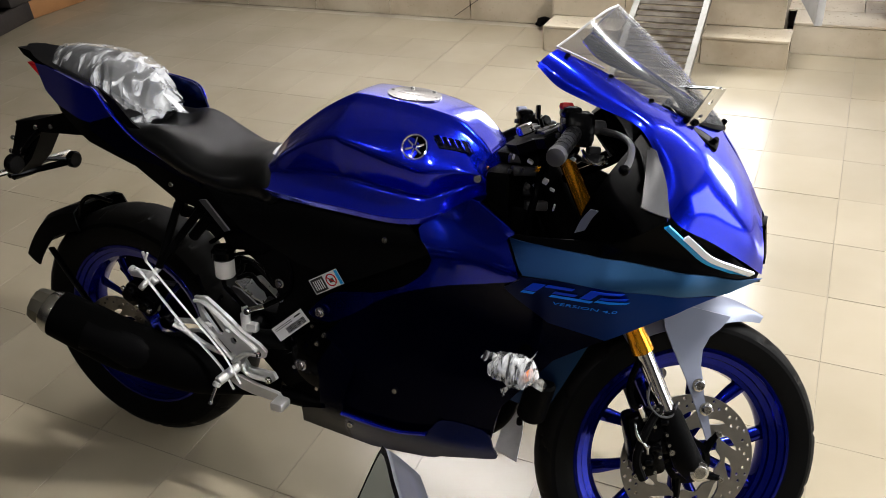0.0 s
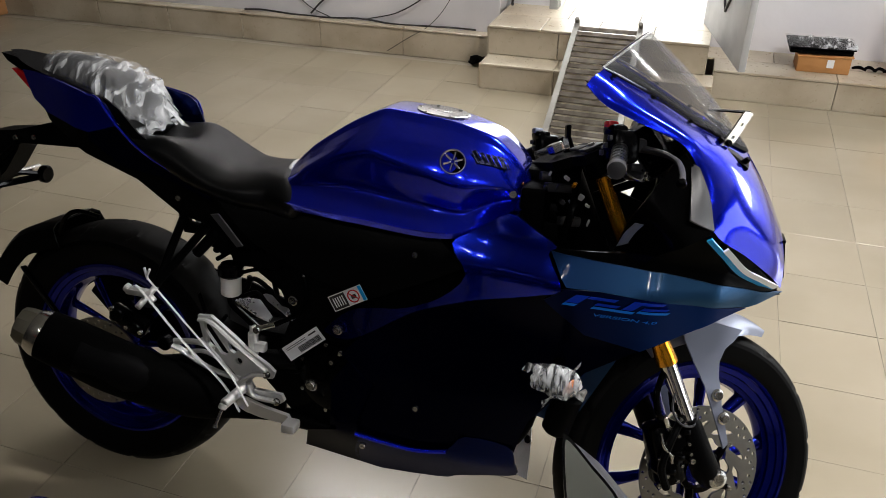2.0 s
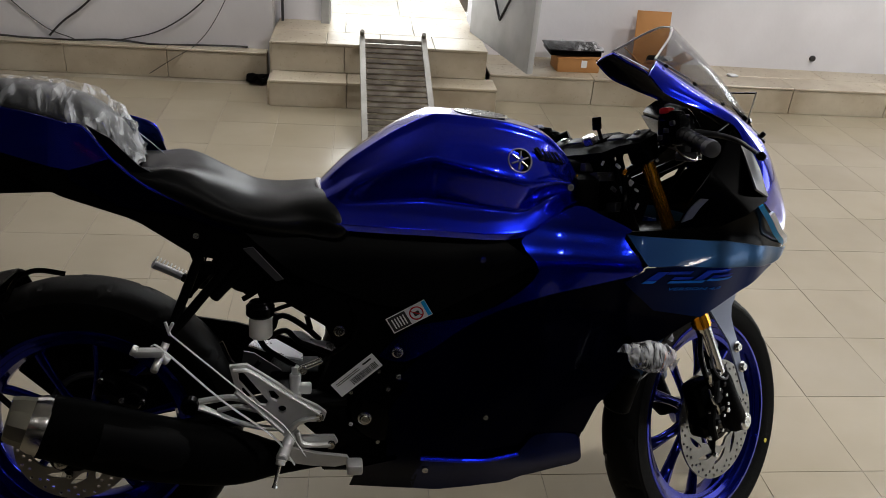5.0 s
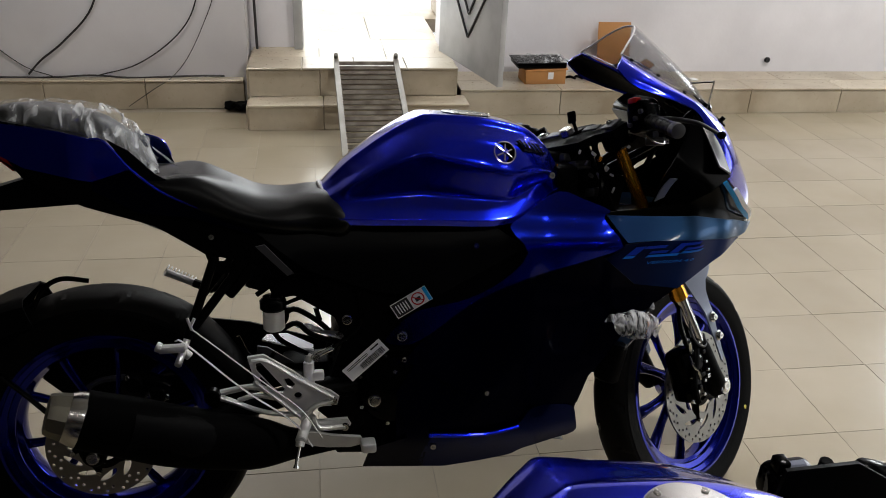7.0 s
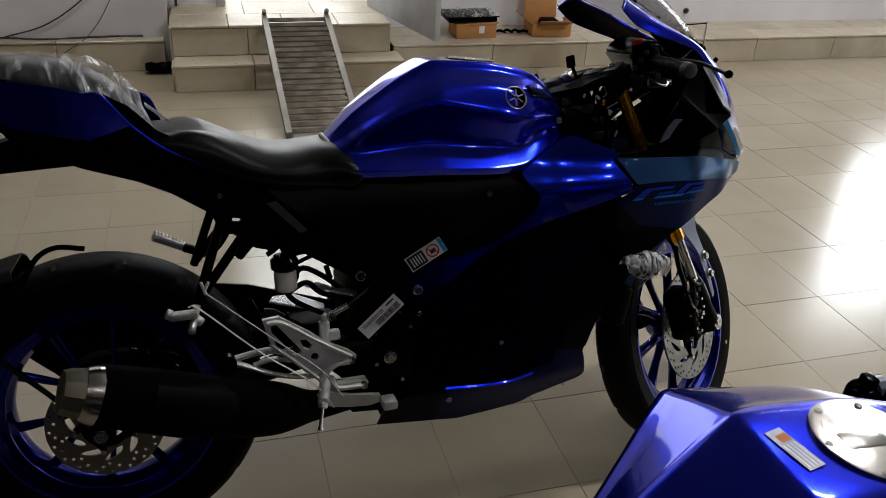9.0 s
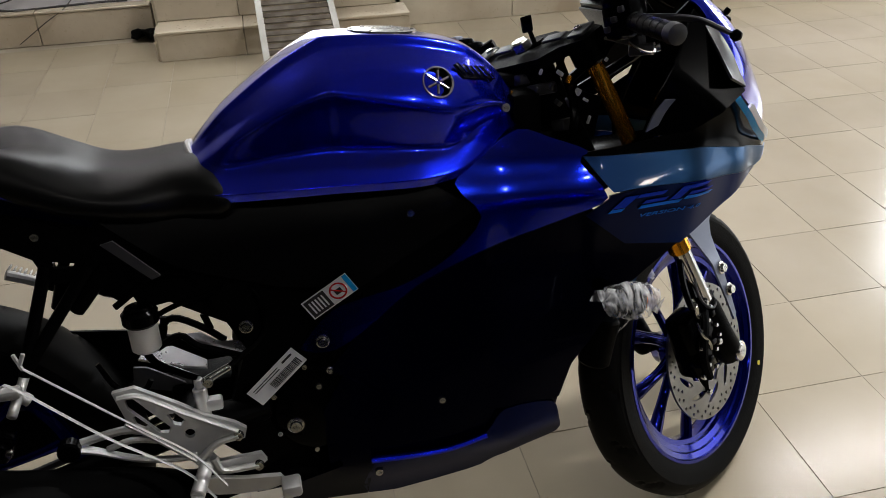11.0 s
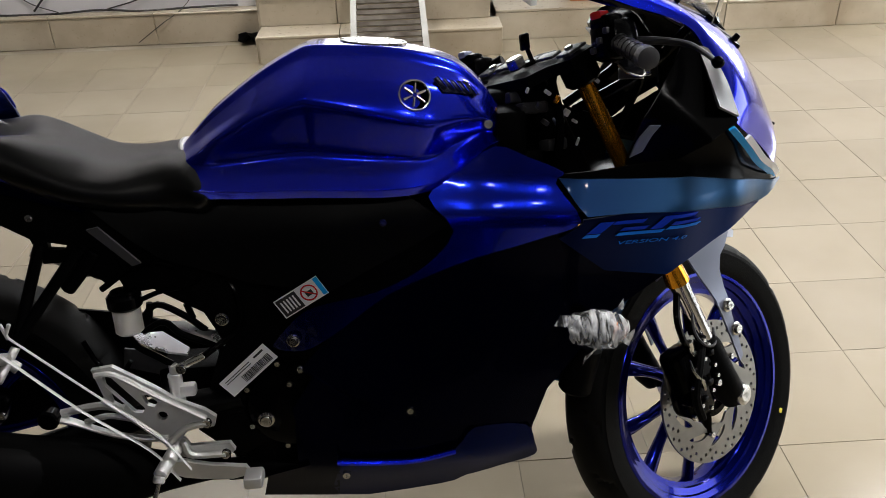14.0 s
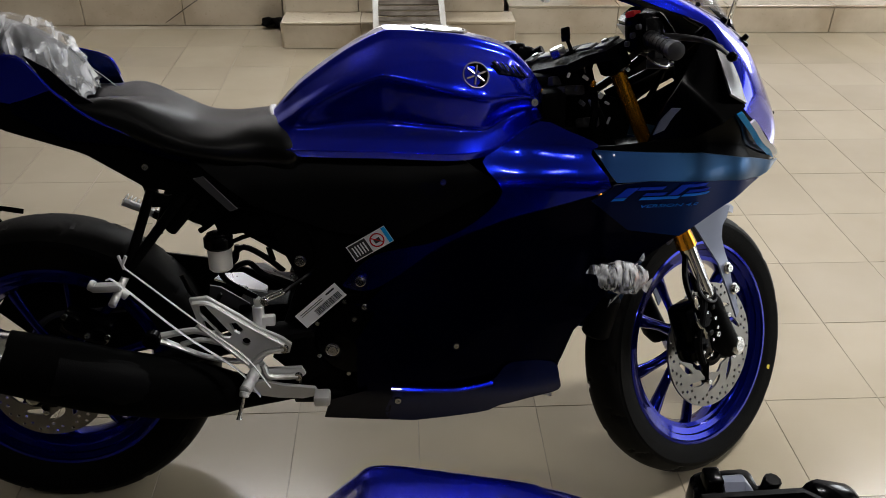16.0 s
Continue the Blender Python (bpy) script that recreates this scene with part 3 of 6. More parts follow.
for k in range(5):
    a = k * 1.3
    scrap.append(tube([(0.09 * k - 0.2 + 0.01 * math.sin(a), 0.02 * math.cos(a), 0.012), (0.09 * k - 0.14, 0.03 * math.sin(a), 0.03), (0.09 * k - 0.08, -0.02, 0.01)], [0.011, 0.016, 0.009], 8, 4))
solo("packing_scrap", join(*scrap), BLACK, "black plastic packing scrap on the ledge", "scrap", pose(0.60, 4.42, 0.158) @ Matrix.Scale(0.55, 4))
solo("paper_scrap", block((0, 0, 0.006), (0.06, 0.045, 0.012), 0.005), WHITE, "crumpled white paper scrap on the ledge", "paper", pose(1.32, 4.40, 0.157, 0, 5, 20))
solo("wall_plug", rod((0, 0.008, 0), (0, -0.012, 0), 0.018, 14), DKGREY, "small round cable outlet low on the wall", "outlet", pose(1.925, 4.615, 0.235))

# loose cables on the left wall
def cable(points, r=0.0035):
    return tube(points, r, 6, 8)


WY = 4.440
for pts, r in [
    ([(-2.15, WY, 0.85), (-2.24, WY, 0.56), (-2.42, WY, 0.37), (-2.55, WY, 0.27), (-2.63, WY - 0.01, 0.19)], 0.006),
    ([(-1.60, WY, 0.95), (-1.66, WY, 0.68), (-1.73, WY, 0.50), (-1.86, WY, 0.36), (-2.05, WY, 0.24), (-2.25, WY - 0.01, 0.185)], 0.004),
    ([(-1.56, WY, 0.95), (-1.58, WY, 0.66), (-1.66, WY, 0.46), (-1.76, WY - 0.01, 0.28), (-1.85, WY - 0.05, 0.18), (-1.95, 4.365, 0.12), (-2.1, 4.362, 0.02)], 0.0022),
    ([(-2.95, WY, 0.60), (-2.85, WY, 0.42), (-2.66, WY, 0.24), (-2.5, WY - 0.02, 0.18)], 0.003),
    ([(-1.372, 4.55, 0.31), (-1.375, 4.575, 0.9), (-1.372, 4.60, 1.8)], 0.008),
]:
    solo("wall_cable", cable(pts, r), CABLE, "loose black cable sagging along the white wall", "cable", group="cables on the wall")
floor_cable = [(-3.1 + 0.11 * k, WY - 0.012 + 0.008 * math.sin(k * 1.9), 0.176 + 0.006 * math.sin(k * 1.1)) for k in range(15)]
solo("ledge_cable", cable(floor_cable, 0.006), CABLE, "dark cable lying along the skirting ledge", "cable")
solo("dark_rag", thick(as_shape([[(-0.09 + 0.03 * i, -0.05 + 0.02 * j, 0.03 + 0.035 * noise.noise((i * 0.8, j * 0.8, 9))) for j in range(6)] for i in range(7)]), 0.012), MATT, "dark rag bunched beside the steps", "rag", pose(-1.47, 4.33, 0.0))

# dark timber pallet against the end wall
pallet = thing("timber_stack", "dark stained timber offcuts stacked by the end wall", "timber")
for k, (x, y, z, a) in enumerate([(-5.15, 3.9, 0.06, 8), (-5.1, 4.1, 0.06, -6), (-5.14, 4.0, 0.18, 3), (-5.12, 3.7, 0.06, 14)]):
    part("timber", moved(block((0, 0, 0), (0.16, 0.75, 0.12), 0.008), pose(x, y, z, 0, 0, a)), DARKWALL if k != 1 else CARDIN, pallet)

# ceiling lamps, out of view, with housings for the added wall fills too
for x, y, w, d, yaw in [(0.85, 1.42, 0.76, 0.14, 0), (-1.9, 3.45, 1.25, 0.1, 0), (2.6, 3.25, 1.25, 0.1, 0), (-1.9, -1.1, 0.2, 0.2, 0), (-0.7, -1.1, 0.2, 0.2, 0), (0.5, -1.1, 0.2, 0.2, 0), (1.7, -1.1, 0.2, 0.2, 0)]:
    ob = thing("ceiling_lamp", "flat white ceiling lamp", "lamp", pose(x, y, 3.2))
    part("housing", block((0, 0, -0.07), (w, d, 0.14), 0.01), DOORPAINT, ob)
    part("diffuser", block((0, 0, -0.145), (w * 0.92, d * 0.8, 0.012), 0.003), TUBEGLOW, ob)


# ---- the sports motorcycle: x ahead from the rear axle, y to its left, z up from the ground ----
AXLE_R, AXLE_F = (0.0047, 0.0346, 0.3074), (1.339, 0.002, 0.288)
HEAD = Vector((1.289, 0, 0.279))
RAKE = Vector((-math.sin(radians(25)), 0, math.cos(radians(25))))


def steering(degrees):
    return Matrix.Translation(HEAD) @ Matrix.Rotation(radians(degrees), 4, RAKE) @ Matrix.Translation(-HEAD)


def table(xs, zs, rows):
    rows = np.array(rows, float)
    xs, zs = np.array(xs), np.array(zs)

    def wide(x, z):
        i = min(max(np.searchsorted(xs, x) - 1, 0), len(xs) - 2)
        j = min(max(np.searchsorted(zs, z) - 1, 0), len(zs) - 2)
        u = min(max((x - xs[i]) / (xs[i + 1] - xs[i]), 0), 1)
        v = min(max((z - zs[j]) / (zs[j + 1] - zs[j]), 0), 1)
        u, v = 0.5 * u + 0.5 * u * u * (3 - 2 * u), 0.75 * v + 0.25 * v * v * (3 - 2 * v)
        return float((1 - u) * ((1 - v) * rows[j][i] + v * rows[j + 1][i]) + u * ((1 - v) * rows[j][i + 1] + v * rows[j + 1][i + 1]))

    return wide


FAIRING = table(
    [0.50, 0.70, 0.90, 1.05, 1.20, 1.30, 1.38, 1.45],
    [0.20, 0.30, 0.45, 0.60, 0.715, 0.765, 0.84],
    [
        [0.085, 0.095, 0.095, 0.075, 0.06, 0.05, 0.03, 0.004],
        [0.125, 0.148, 0.145, 0.120, 0.10, 0.08, 0.05, 0.004],
        [0.120, 0.138, 0.150, 0.150, 0.135, 0.105, 0.06, 0.004],
        [0.105, 0.118, 0.138, 0.150, 0.148, 0.114, 0.064, 0.004],
        [0.105, 0.117, 0.152, 0.197, 0.190, 0.148, 0.086, 0.006],
        [0.105, 0.112, 0.122, 0.172, 0.166, 0.130, 0.078, 0.008],
        [0.100, 0.108, 0.115, 0.158, 0.178, 0.158, 0.085, 0.010],
    ],
)


def wheel(parent, centre, tyre_r, tyre_w, rim_r, rim_w, m, spokes, paint, dot=False, disc=None, slim=1.0):
    """A cast wheel: rim with lips, hub and spokes; a grooved tyre; a drilled disc on its right."""
    cx, cy, cz = centre
    h = rim_w / 2
    lip = rim_r + 0.006
    outer = [(lip, -h), (lip + 0.004, -h + 0.004), (lip - 0.004, -h + 0.011), (rim_r - 0.014, -h + 0.022), (rim_r - 0.024, -h * 0.35), (rim_r - 0.024, h * 0.35), (rim_r - 0.014, h - 0.022), (lip - 0.004, h - 0.011), (lip + 0.004, h - 0.004), (lip, h)]
    inner = [(lip - 0.006, h), (lip - 0.009, h - 0.004), (rim_r - 0.006, h - 0.009), (rim_r - 0.010, h - 0.011), (rim_r - 0.020, h - 0.024), (rim_r - 0.036, h * 0.4), (rim_r - 0.040, 0), (rim_r - 0.036, -h * 0.4), (rim_r - 0.027, -h + 0.022), (rim_r - 0.026, -h + 0.016), (rim_r - 0.014, -h + 0.012), (rim_r - 0.012, -h + 0.008), (lip - 0.008, -h + 0.004), (lip - 0.006, -h)]
    body = [spun(outer + inner + outer[:1], 96)]
    body.append(spun([(0.0, -0.05), (0.028, -0.05), (0.032, -0.045), (0.036, -0.03), (0.044, -0.02), (0.044, 0.02), (0.036, 0.03), (0.032, 0.045), (0.028, 0.05), (0.0, 0.05)], 40))
    for k in range(spokes):
        a = 2 * math.pi * (k + 0.3) / spokes
        lean = 0.16 if k % 2 else -0.16
        pts, rad = [], []
        for s in np.linspace(0, 1, 7):
            r = 0.036 + (rim_r - 0.036 - 0.030) * s
            b = a + lean * (1 - s) * 0.8
            pts.append((r * math.cos(b), 0, r * math.sin(b)))
            rad.append(slim * (0.0105 - 0.003 * math.sin(math.pi * min(1, s * 1.15))))
        body.append(tube(pts, rad, 10, flat=1.45))
    place = m @ Matrix.Translation(centre)
    rim = part("rim", moved(join(*body), place), paint, parent, "metallic blue cast wheel rim")
    part("valve", moved(rod((0.02 + rim_r - 0.06, 0.0, 0.03), (rim_r - 0.035, -0.0, 0.034), 0.004, 8), place), BLACK, rim)
    # tyre
    w = tyre_w / 2
    prof = [(lip - 0.002, -h + 0.002), (lip + 0.008, -h - 0.002), (rim_r + 0.35 * (tyre_r - rim_r), -w * 0.95), (rim_r + 0.62 * (tyre_r - rim_r), -w)]
    for s in np.linspace(-1, 1, 15):
        prof.append((tyre_r - 0.40 * (tyre_r - rim_r) * abs(s) ** 2.3, w * 0.985 * math.sin(s * 1.45) / math.sin(1.45)))
    prof += [(r, -y) for r, y in reversed(prof[:4])]
    seg = 300
    v = []
    for n, (r, y) in enumerate(prof):
        for k in range(seg):
            a = 2 * math.pi * k / seg
            deep = 0.0
            if 5 <= n <= 17:
                side = 1 if y > 0 else -1
                phase = (k + (10 if side > 0 else 0) - abs(y) / w * 9) % 20
                if 0.22 < abs(y) / w < 0.93 and phase < (2.4 if abs(y) / w > 0.45 else 1.2):
                    deep = 0.005
            v.append(((r - deep) * math.cos(a), y, (r - deep) * math.sin(a)))
    lo, hi = 5, 17
    all_faces = grid_faces(len(prof), seg, True)
    wall = [f for f in all_faces if not lo * seg <= min(f) < hi * seg]
    crown = [f for f in all_faces if lo * seg <= min(f) < hi * seg]
    tyre = part("tyre", moved((v, wall), place), RUBBER, rim, "black grooved road tyre", sharp=50)
    part("tread", moved((list(v), crown), place), TREAD, rim, "dusty grooved tread", sharp=30)
    if dot:
        a = math.radians(-25)
        r = rim_r + 0.42 * (tyre_r - rim_r)
        part("paint_dot", moved(rod((r * math.cos(a), -w * 0.93, r * math.sin(a)), (r * math.cos(a), -w * 0.972, r * math.sin(a)), 0.006, 14), place), YELLOW, rim, "yellow paint dot")
    if disc:
        r0, r1, y = disc
        r0 -= 0.024
        def ring(r, n, cx=0.0, cz=0.0):
            return [(cx + r * math.cos(2 * math.pi * k / n), cz + r * math.sin(2 * math.pi * k / n)) for k in range(n)]
        wavy = [((r0 + 0.004 * math.cos(10 * a)) * math.cos(a), (r0 + 0.004 * math.cos(10 * a)) * math.sin(a)) for a in np.arange(80) * math.pi / 40]
        drilled = [wavy]
        count = 26 if r1 > 0.12 else 20
        for k in range(count):
            for back, shift_a, rr in ((0.007, 0.0, 0.0034), (0.0155, 0.42, 0.0034), (0.024, 0.84, 0.0034)):
                if back > 0.02 and k % 2:
                    continue
                a = 2 * math.pi * (k + shift_a) / count
                drilled.append(ring(rr, 8, (r1 - back) * math.cos(a), (r1 - back) * math.sin(a)))
        inner, outer = r0 + 0.012, r1 - 0.031
        for k in range(10):
            # swept cooling slots
            a = 2 * math.pi * k / 10
            line = [(inner + (outer - inner) * u, a - 0.42 * u) for u in np.linspace(0, 1, 5)]
            half = [0.006, 0.0105, 0.012, 0.009, 0.004]
            near = [(r * math.cos(b) + w * math.sin(b), r * math.sin(b) - w * math.cos(b)) for (r, b), w in zip(line, half)]
            far = [(r * math.cos(b) - w * math.sin(b), r * math.sin(b) + w * math.cos(b)) for (r, b), w in zip(line, half)]
            drilled.append(near + far[::-1])
        plate_part = part("brake_disc", moved(plate(ring(r1, 96), y, 0.0045, drilled, step=0.02), place), DISC, rim, "drilled steel brake disc", sharp=25)
        r0 += 0.010
        carrier = [spun([(0.036, y + 0.012), (0.046, y + 0.004), (0.046, y - 0.004), (0.034, y - 0.006)], 40)]
        for k in range(5):
            a = 2 * math.pi * (k + 0.4) / 5
            carrier.append(tube([(0.04 * math.cos(a), y + 0.003, 0.04 * math.sin(a)), ((r0 + 0.004) * math.cos(a + 0.25), y + 0.003, (r0 + 0.004) * math.sin(a + 0.25))], [0.010, 0.007], 8))
        part("disc_carrier", moved(join(*carrier), place), BLACK, plate_part)
        for k in range(5):
            a = 2 * math.pi * (k + 0.4) / 5 + 0.25
            part("disc_bolt", moved(bolt(((r0 + 0.004) * math.cos(a), y - 0.003, (r0 + 0.004) * math.sin(a)), 0.006, 0.006), place), STEEL, plate_part)
    return rim


def tank_rows(broad=False):
    """Cross sections of the tank, from the right lower edge over the top to the left one."""
    along = [0.462, 0.500, 0.530, 0.600, 0.660, 0.690, 0.785, 0.845, 0.893, 0.932, 0.957]
    top = [(0.000, 0.817), (0.000, 0.857), (0.000, 0.883), (0.000, 0.930), (0.000, 0.960), (0.000, 0.965), (0.000, 0.958), (0.000, 0.947), (0.000, 0.931), (0.000, 0.899), (0.000, 0.862)]
    plateau = [(0.022, 0.816), (0.034, 0.853), (0.040, 0.879), (0.046, 0.927), (0.050, 0.958), (0.053, 0.963), (0.056, 0.956), (0.055, 0.944), (0.050, 0.927), (0.046, 0.893), (0.040, 0.858)]
    ridge = [(0.034, 0.812), (0.044, 0.845), (0.051, 0.869), (0.058, 0.915), (0.063, 0.944), (0.066, 0.948), (0.069, 0.941), (0.067, 0.929), (0.061, 0.913), (0.056, 0.881), (0.050, 0.850)]
    flank = [(0.050, 0.805), (0.062, 0.832), (0.076, 0.852), (0.094, 0.893), (0.102, 0.918), (0.107, 0.920), (0.113, 0.912), (0.108, 0.900), (0.088, 0.890), (0.072, 0.864), (0.060, 0.842)]
    shoulder = [(0.072, 0.797), (0.088, 0.818), (0.101, 0.838), (0.116, 0.874), (0.127, 0.893), (0.131, 0.890), (0.137, 0.865), (0.131, 0.851), (0.110, 0.850), (0.090, 0.845), (0.075, 0.832)]
    knee = [(0.085, 0.790), (0.097, 0.797), (0.100, 0.800), (0.103, 0.808), (0.106, 0.812), (0.109, 0.810), (0.112, 0.800), (0.104, 0.795), (0.078, 0.812), (0.068, 0.822), (0.066, 0.822)]
    flare = [(0.098, 0.778), (0.115, 0.778), (0.122, 0.775), (0.130, 0.772), (0.133, 0.770), (0.134, 0.768), (0.132, 0.763), (0.120, 0.764), (0.096, 0.785), (0.080, 0.808), (0.070, 0.812)]
    lip = [(0.108, 0.765), (0.128, 0.764), (0.136, 0.763), (0.147, 0.762), (0.150, 0.760), (0.150, 0.758), (0.147, 0.752), (0.132, 0.754), (0.114, 0.772), (0.094, 0.795), (0.080, 0.802)]
    crease = [(y + 0.001, z + 0.009) for y, z in lip]
    flare = [((a + 2 * c) / 3, (b + 2 * d) / 3) for (a, b), (c, d) in zip(flare, crease)]
    lip = [(y - 0.007, z - 0.004) for y, z in lip]
    half = list(zip(along, zip(top, plateau, ridge, flank, shoulder, knee, flare, crease, lip)))
    rows = []
    for x, pts in half:
        if broad:
            # wide shoulders, a dished crown between two creases, drawn in to the seat and to the steering head, to fit
            # the outline in the camera's view
            taper = 1 - 0.70 * max(0, 0.68 - x) / 0.2 - 0.23 * max(0, x - 0.68) / 0.27
            wide = [1, 1.02, 1.14, 1.26, 1.28, 1.28, 1.28, 1.28, 1.28]
            sink = [-0.024, -0.0215, -0.0165, -0.0190, -0.0175, -0.0175, -0.0175, -0.0175, -0.0175]
            pts = [(y * w * taper, z + d) for (y, z), w, d in zip(pts, wide, sink)]
        right = [(x, -y, z) for y, z in reversed(pts)]
        rows.append(right + [(x, y, z) for y, z in pts[1:]])
    return rows


def lettering(text):
    """The letters of a text, one unit high, as a flat sheet."""
    words = bpy.data.curves.new("words", "FONT")
    words.body, words.resolution_u = text, 3
    holder = bpy.data.objects.new("words", words)
    me = holder.to_mesh()
    shape = [(q.co.x, q.co.y) for q in me.vertices], [tuple(f.vertices) for f in me.polygons]
    holder.to_mesh_clear()
    bpy.data.objects.remove(holder)
    return shape


def sport_bike(name, m, turn, fork_top=0.906, shift=0.022, broad=False):
    bike = thing(name, "blue sports motorcycle with gold fork tubes parked on a tiled floor", "motorcycle", m)
    S = steering(turn)

    # fuel tank
    g = patch(tank_rows(broad), 6, 6, 0.45, 0.42 if broad else 0.24)
    tv, tf = as_shape(g)
    nu, nv = g.shape[:2]
    tf = tf + [tuple(reversed(range(nv))), tuple((nu - 1) * nv + j for j in range(nv))]
    tank = part("fuel_tank", (tv, tf), BLUE, bike, "glossy metallic blue fuel tank", sharp=60)
    cap_at = Matrix.Translation((0.772, 0, 0.9365 if broad else 0.9580)) @ Euler((0, radians(5.5), 0)).to_matrix().to_4x4()
    cap = part("filler_cap", moved(tube([(0, 0, -0.004), (0, 0, 0.0022), (0, 0, 0.003), (0, 0, 0.0025), (0, 0, 0.001), (0, 0, 0.0012)], [0.052, 0.052, 0.050, 0.043, 0.041, 0.001], 48), cap_at), STEEL, tank, "brushed metal filler cap")
    part("key_flap", moved(block((-0.008, 0, 0.0022), (0.046, 0.020, 0.003), 0.001), cap_at), STEEL, cap)
    part("cap_seam", moved(tube([(0.0415 * math.cos(k), 0.0415 * math.sin(k), 0.0018) for k in np.arange(40) * math.pi / 20], 0.0011, 6, closed=True), cap_at), INK, cap)
    part("cap_hinge", moved(tube([(0.030 * math.cos(k), 0.030 * math.sin(k), 0.0014) for k in np.linspace(0.7, 5.4, 24)], 0.0009, 6), cap_at), INK, cap)
    for k in range(6):
        part("cap_bolt", moved(bolt((0.0465 * math.cos(k * 1.047), 0.0465 * math.sin(k * 1.047), 0.002), 0.0038, 0.002, (0, 0, 1)), cap_at), STEEL, cap)
    # round emblem: dark dish, bright rim and three crossed bars
    for s in (-1, 1):
        em = Matrix.Translation((0.826, s * 0.1165, 0.8905)) @ Vector((0.16, s * 0.86, 0.47)).to_track_quat("Z", "Y").to_matrix().to_4x4()
        badge = part("emblem", moved(tube([(0, 0, -0.006), (0, 0, 0.002), (0, 0, 0.002), (0, 0, 0.0015)], [0.024, 0.024, 0.020, 0.001], 32), em), BLACK, tank, "round black and chrome emblem")
        part("emblem_ring", moved(tube([(0.0225 * math.cos(a), 0.0225 * math.sin(a), 0.003) for a in np.arange(32) * math.pi / 16], 0.0019, 6, closed=True), em), CHROME, badge)
        for k in range(6):
            a = k * math.pi / 3 + 0.3
            part("emblem_bar", moved(rod((0.003 * math.cos(a), 0.003 * math.sin(a), 0.003), (0.018 * math.cos(a), 0.018 * math.sin(a), 0.003), 0.0022, 6), em), CHROME, badge)
        # slots ahead of the emblem: dark surface plates stand in for shaded recesses
        ends_of = []
        for k in range(5):
            slot_at = Matrix.Translation((0.866 + 0.0115 * k, s * (0.0985 - 0.0052 * k), 0.9035 - 0.0042 * k)) @ Vector((0.36, s * 0.76, 0.54)).to_track_quat("Z", "Y").to_matrix().to_4x4() @ Matrix.Rotation(radians(-24 * s), 4, "Z")
            ends_of.append(slot_at)
            slot = part("vent_slot", moved(block((0, 0, -0.0002), (0.0062, 0.022, 0.003), 0.001), slot_at), DEEP, tank, "dark plate drawn as a vent slot")
            part("slot_lip", moved(block((0.0046, 0, 0.0004), (0.0018, 0.020, 0.0026), 0.0006), slot_at), BLUE, slot)
        corners = [ends_of[0] @ Vector((-0.006, 0.0125, 0.0002)), ends_of[0] @ Vector((-0.006, -0.0125, 0.0002)), ends_of[4] @ Vector((0.008, -0.0125, 0.0002)), ends_of[4] @ Vector((0.008, 0.0125, 0.0002))]
        part("vent_plate", thick(([tuple(q) for q in corners], [(0, 1, 2, 3)]), 0.0008, (0, 0, 1)), DEEP, tank, "dark plate drawn as a sunk vent")
    for s in (-1, 1):
        part("tank_bolt", bolt((0.935, s * 0.083, 0.836), 0.008, 0.006, (0.2, s, 0.2)), STEEL, tank)

    # rider seat
    seat_rows = []
    for x, top, shoulder, w, low in [(0.124, 0.838, 0.868, 0.104, 0.846), (0.165, 0.840, 0.868, 0.111, 0.832), (0.205, 0.842, 0.872, 0.116, 0.815), (0.240, 0.848, 0.863, 0.118, 0.800), (0.290, 0.836, 0.836, 0.123, 0.780), (0.340, 0.818, 0.812, 0.124, 0.766), (0.390, 0.813, 0.806, 0.122, 0.756), (0.440, 0.818, 0.810, 0.112, 0.750), (0.478, 0.818, 0.810, 0.120, 0.748), (0.500, 0.806, 0.802, 0.127, 0.748), (0.516, 0.796, 0.792, 0.123, 0.754), (0.524, 0.784, 0.782, 0.100, 0.764)]:
        half = [(0, top), (w * 0.50, (top + shoulder) / 2), (w * 0.82, shoulder - 0.010), (w, (shoulder + low) / 2), (w * 1.02, low + 0.004), (w * 0.9, low - 0.012)]
        seat_rows.append([(x, -y, z) for y, z in reversed(half)] + [(x, y, z) for y, z in half[1:]])
    g = patch(seat_rows, 5, 4, 0.5)
    sv, sf = as_shape(g)
    a, b = g.shape[:2]
    part("rider_seat", (sv, sf + [tuple(reversed(range(b))), tuple((a - 1) * b + j for j in range(b))]), SEAT, bike, "black vinyl rider seat", sharp=60)

    part("seat_bead", tube([(0.474, -0.050, 0.806), (0.466, -0.030, 0.818), (0.463, 0.0, 0.822), (0.466, 0.030, 0.818), (0.474, 0.050, 0.806)], 0.005, 8, 5), STRAP, bike, "pale sealing bead")

    # pillion seat under crumpled film
    pad = []
    for x, top, w, low in [(-0.135, 0.985, 0.035, 0.965), (-0.10, 0.994, 0.062, 0.955), (-0.02, 0.992, 0.080, 0.945), (0.06, 0.972, 0.085, 0.925), (0.115, 0.938, 0.084, 0.895), (0.146, 0.902, 0.074, 0.868), (0.166, 0.870, 0.058, 0.858)]:
        half = [(0, top), (w * 0.6, top - 0.008), (w * 0.95, top - 0.03), (w, low), (w * 0.85, low - 0.02)]
        back = x - 0.026 * max(0, (x + 0.06) / 0.23)
        pad.append([(back, 0.012 - y, z) for y, z in reversed(half)] + [(back, 0.012 + y, z) for y, z in half[1:]])
    g = patch(pad, 5, 4, 0.5)
    pv, pf = as_shape(g)
    a, b = g.shape[:2]
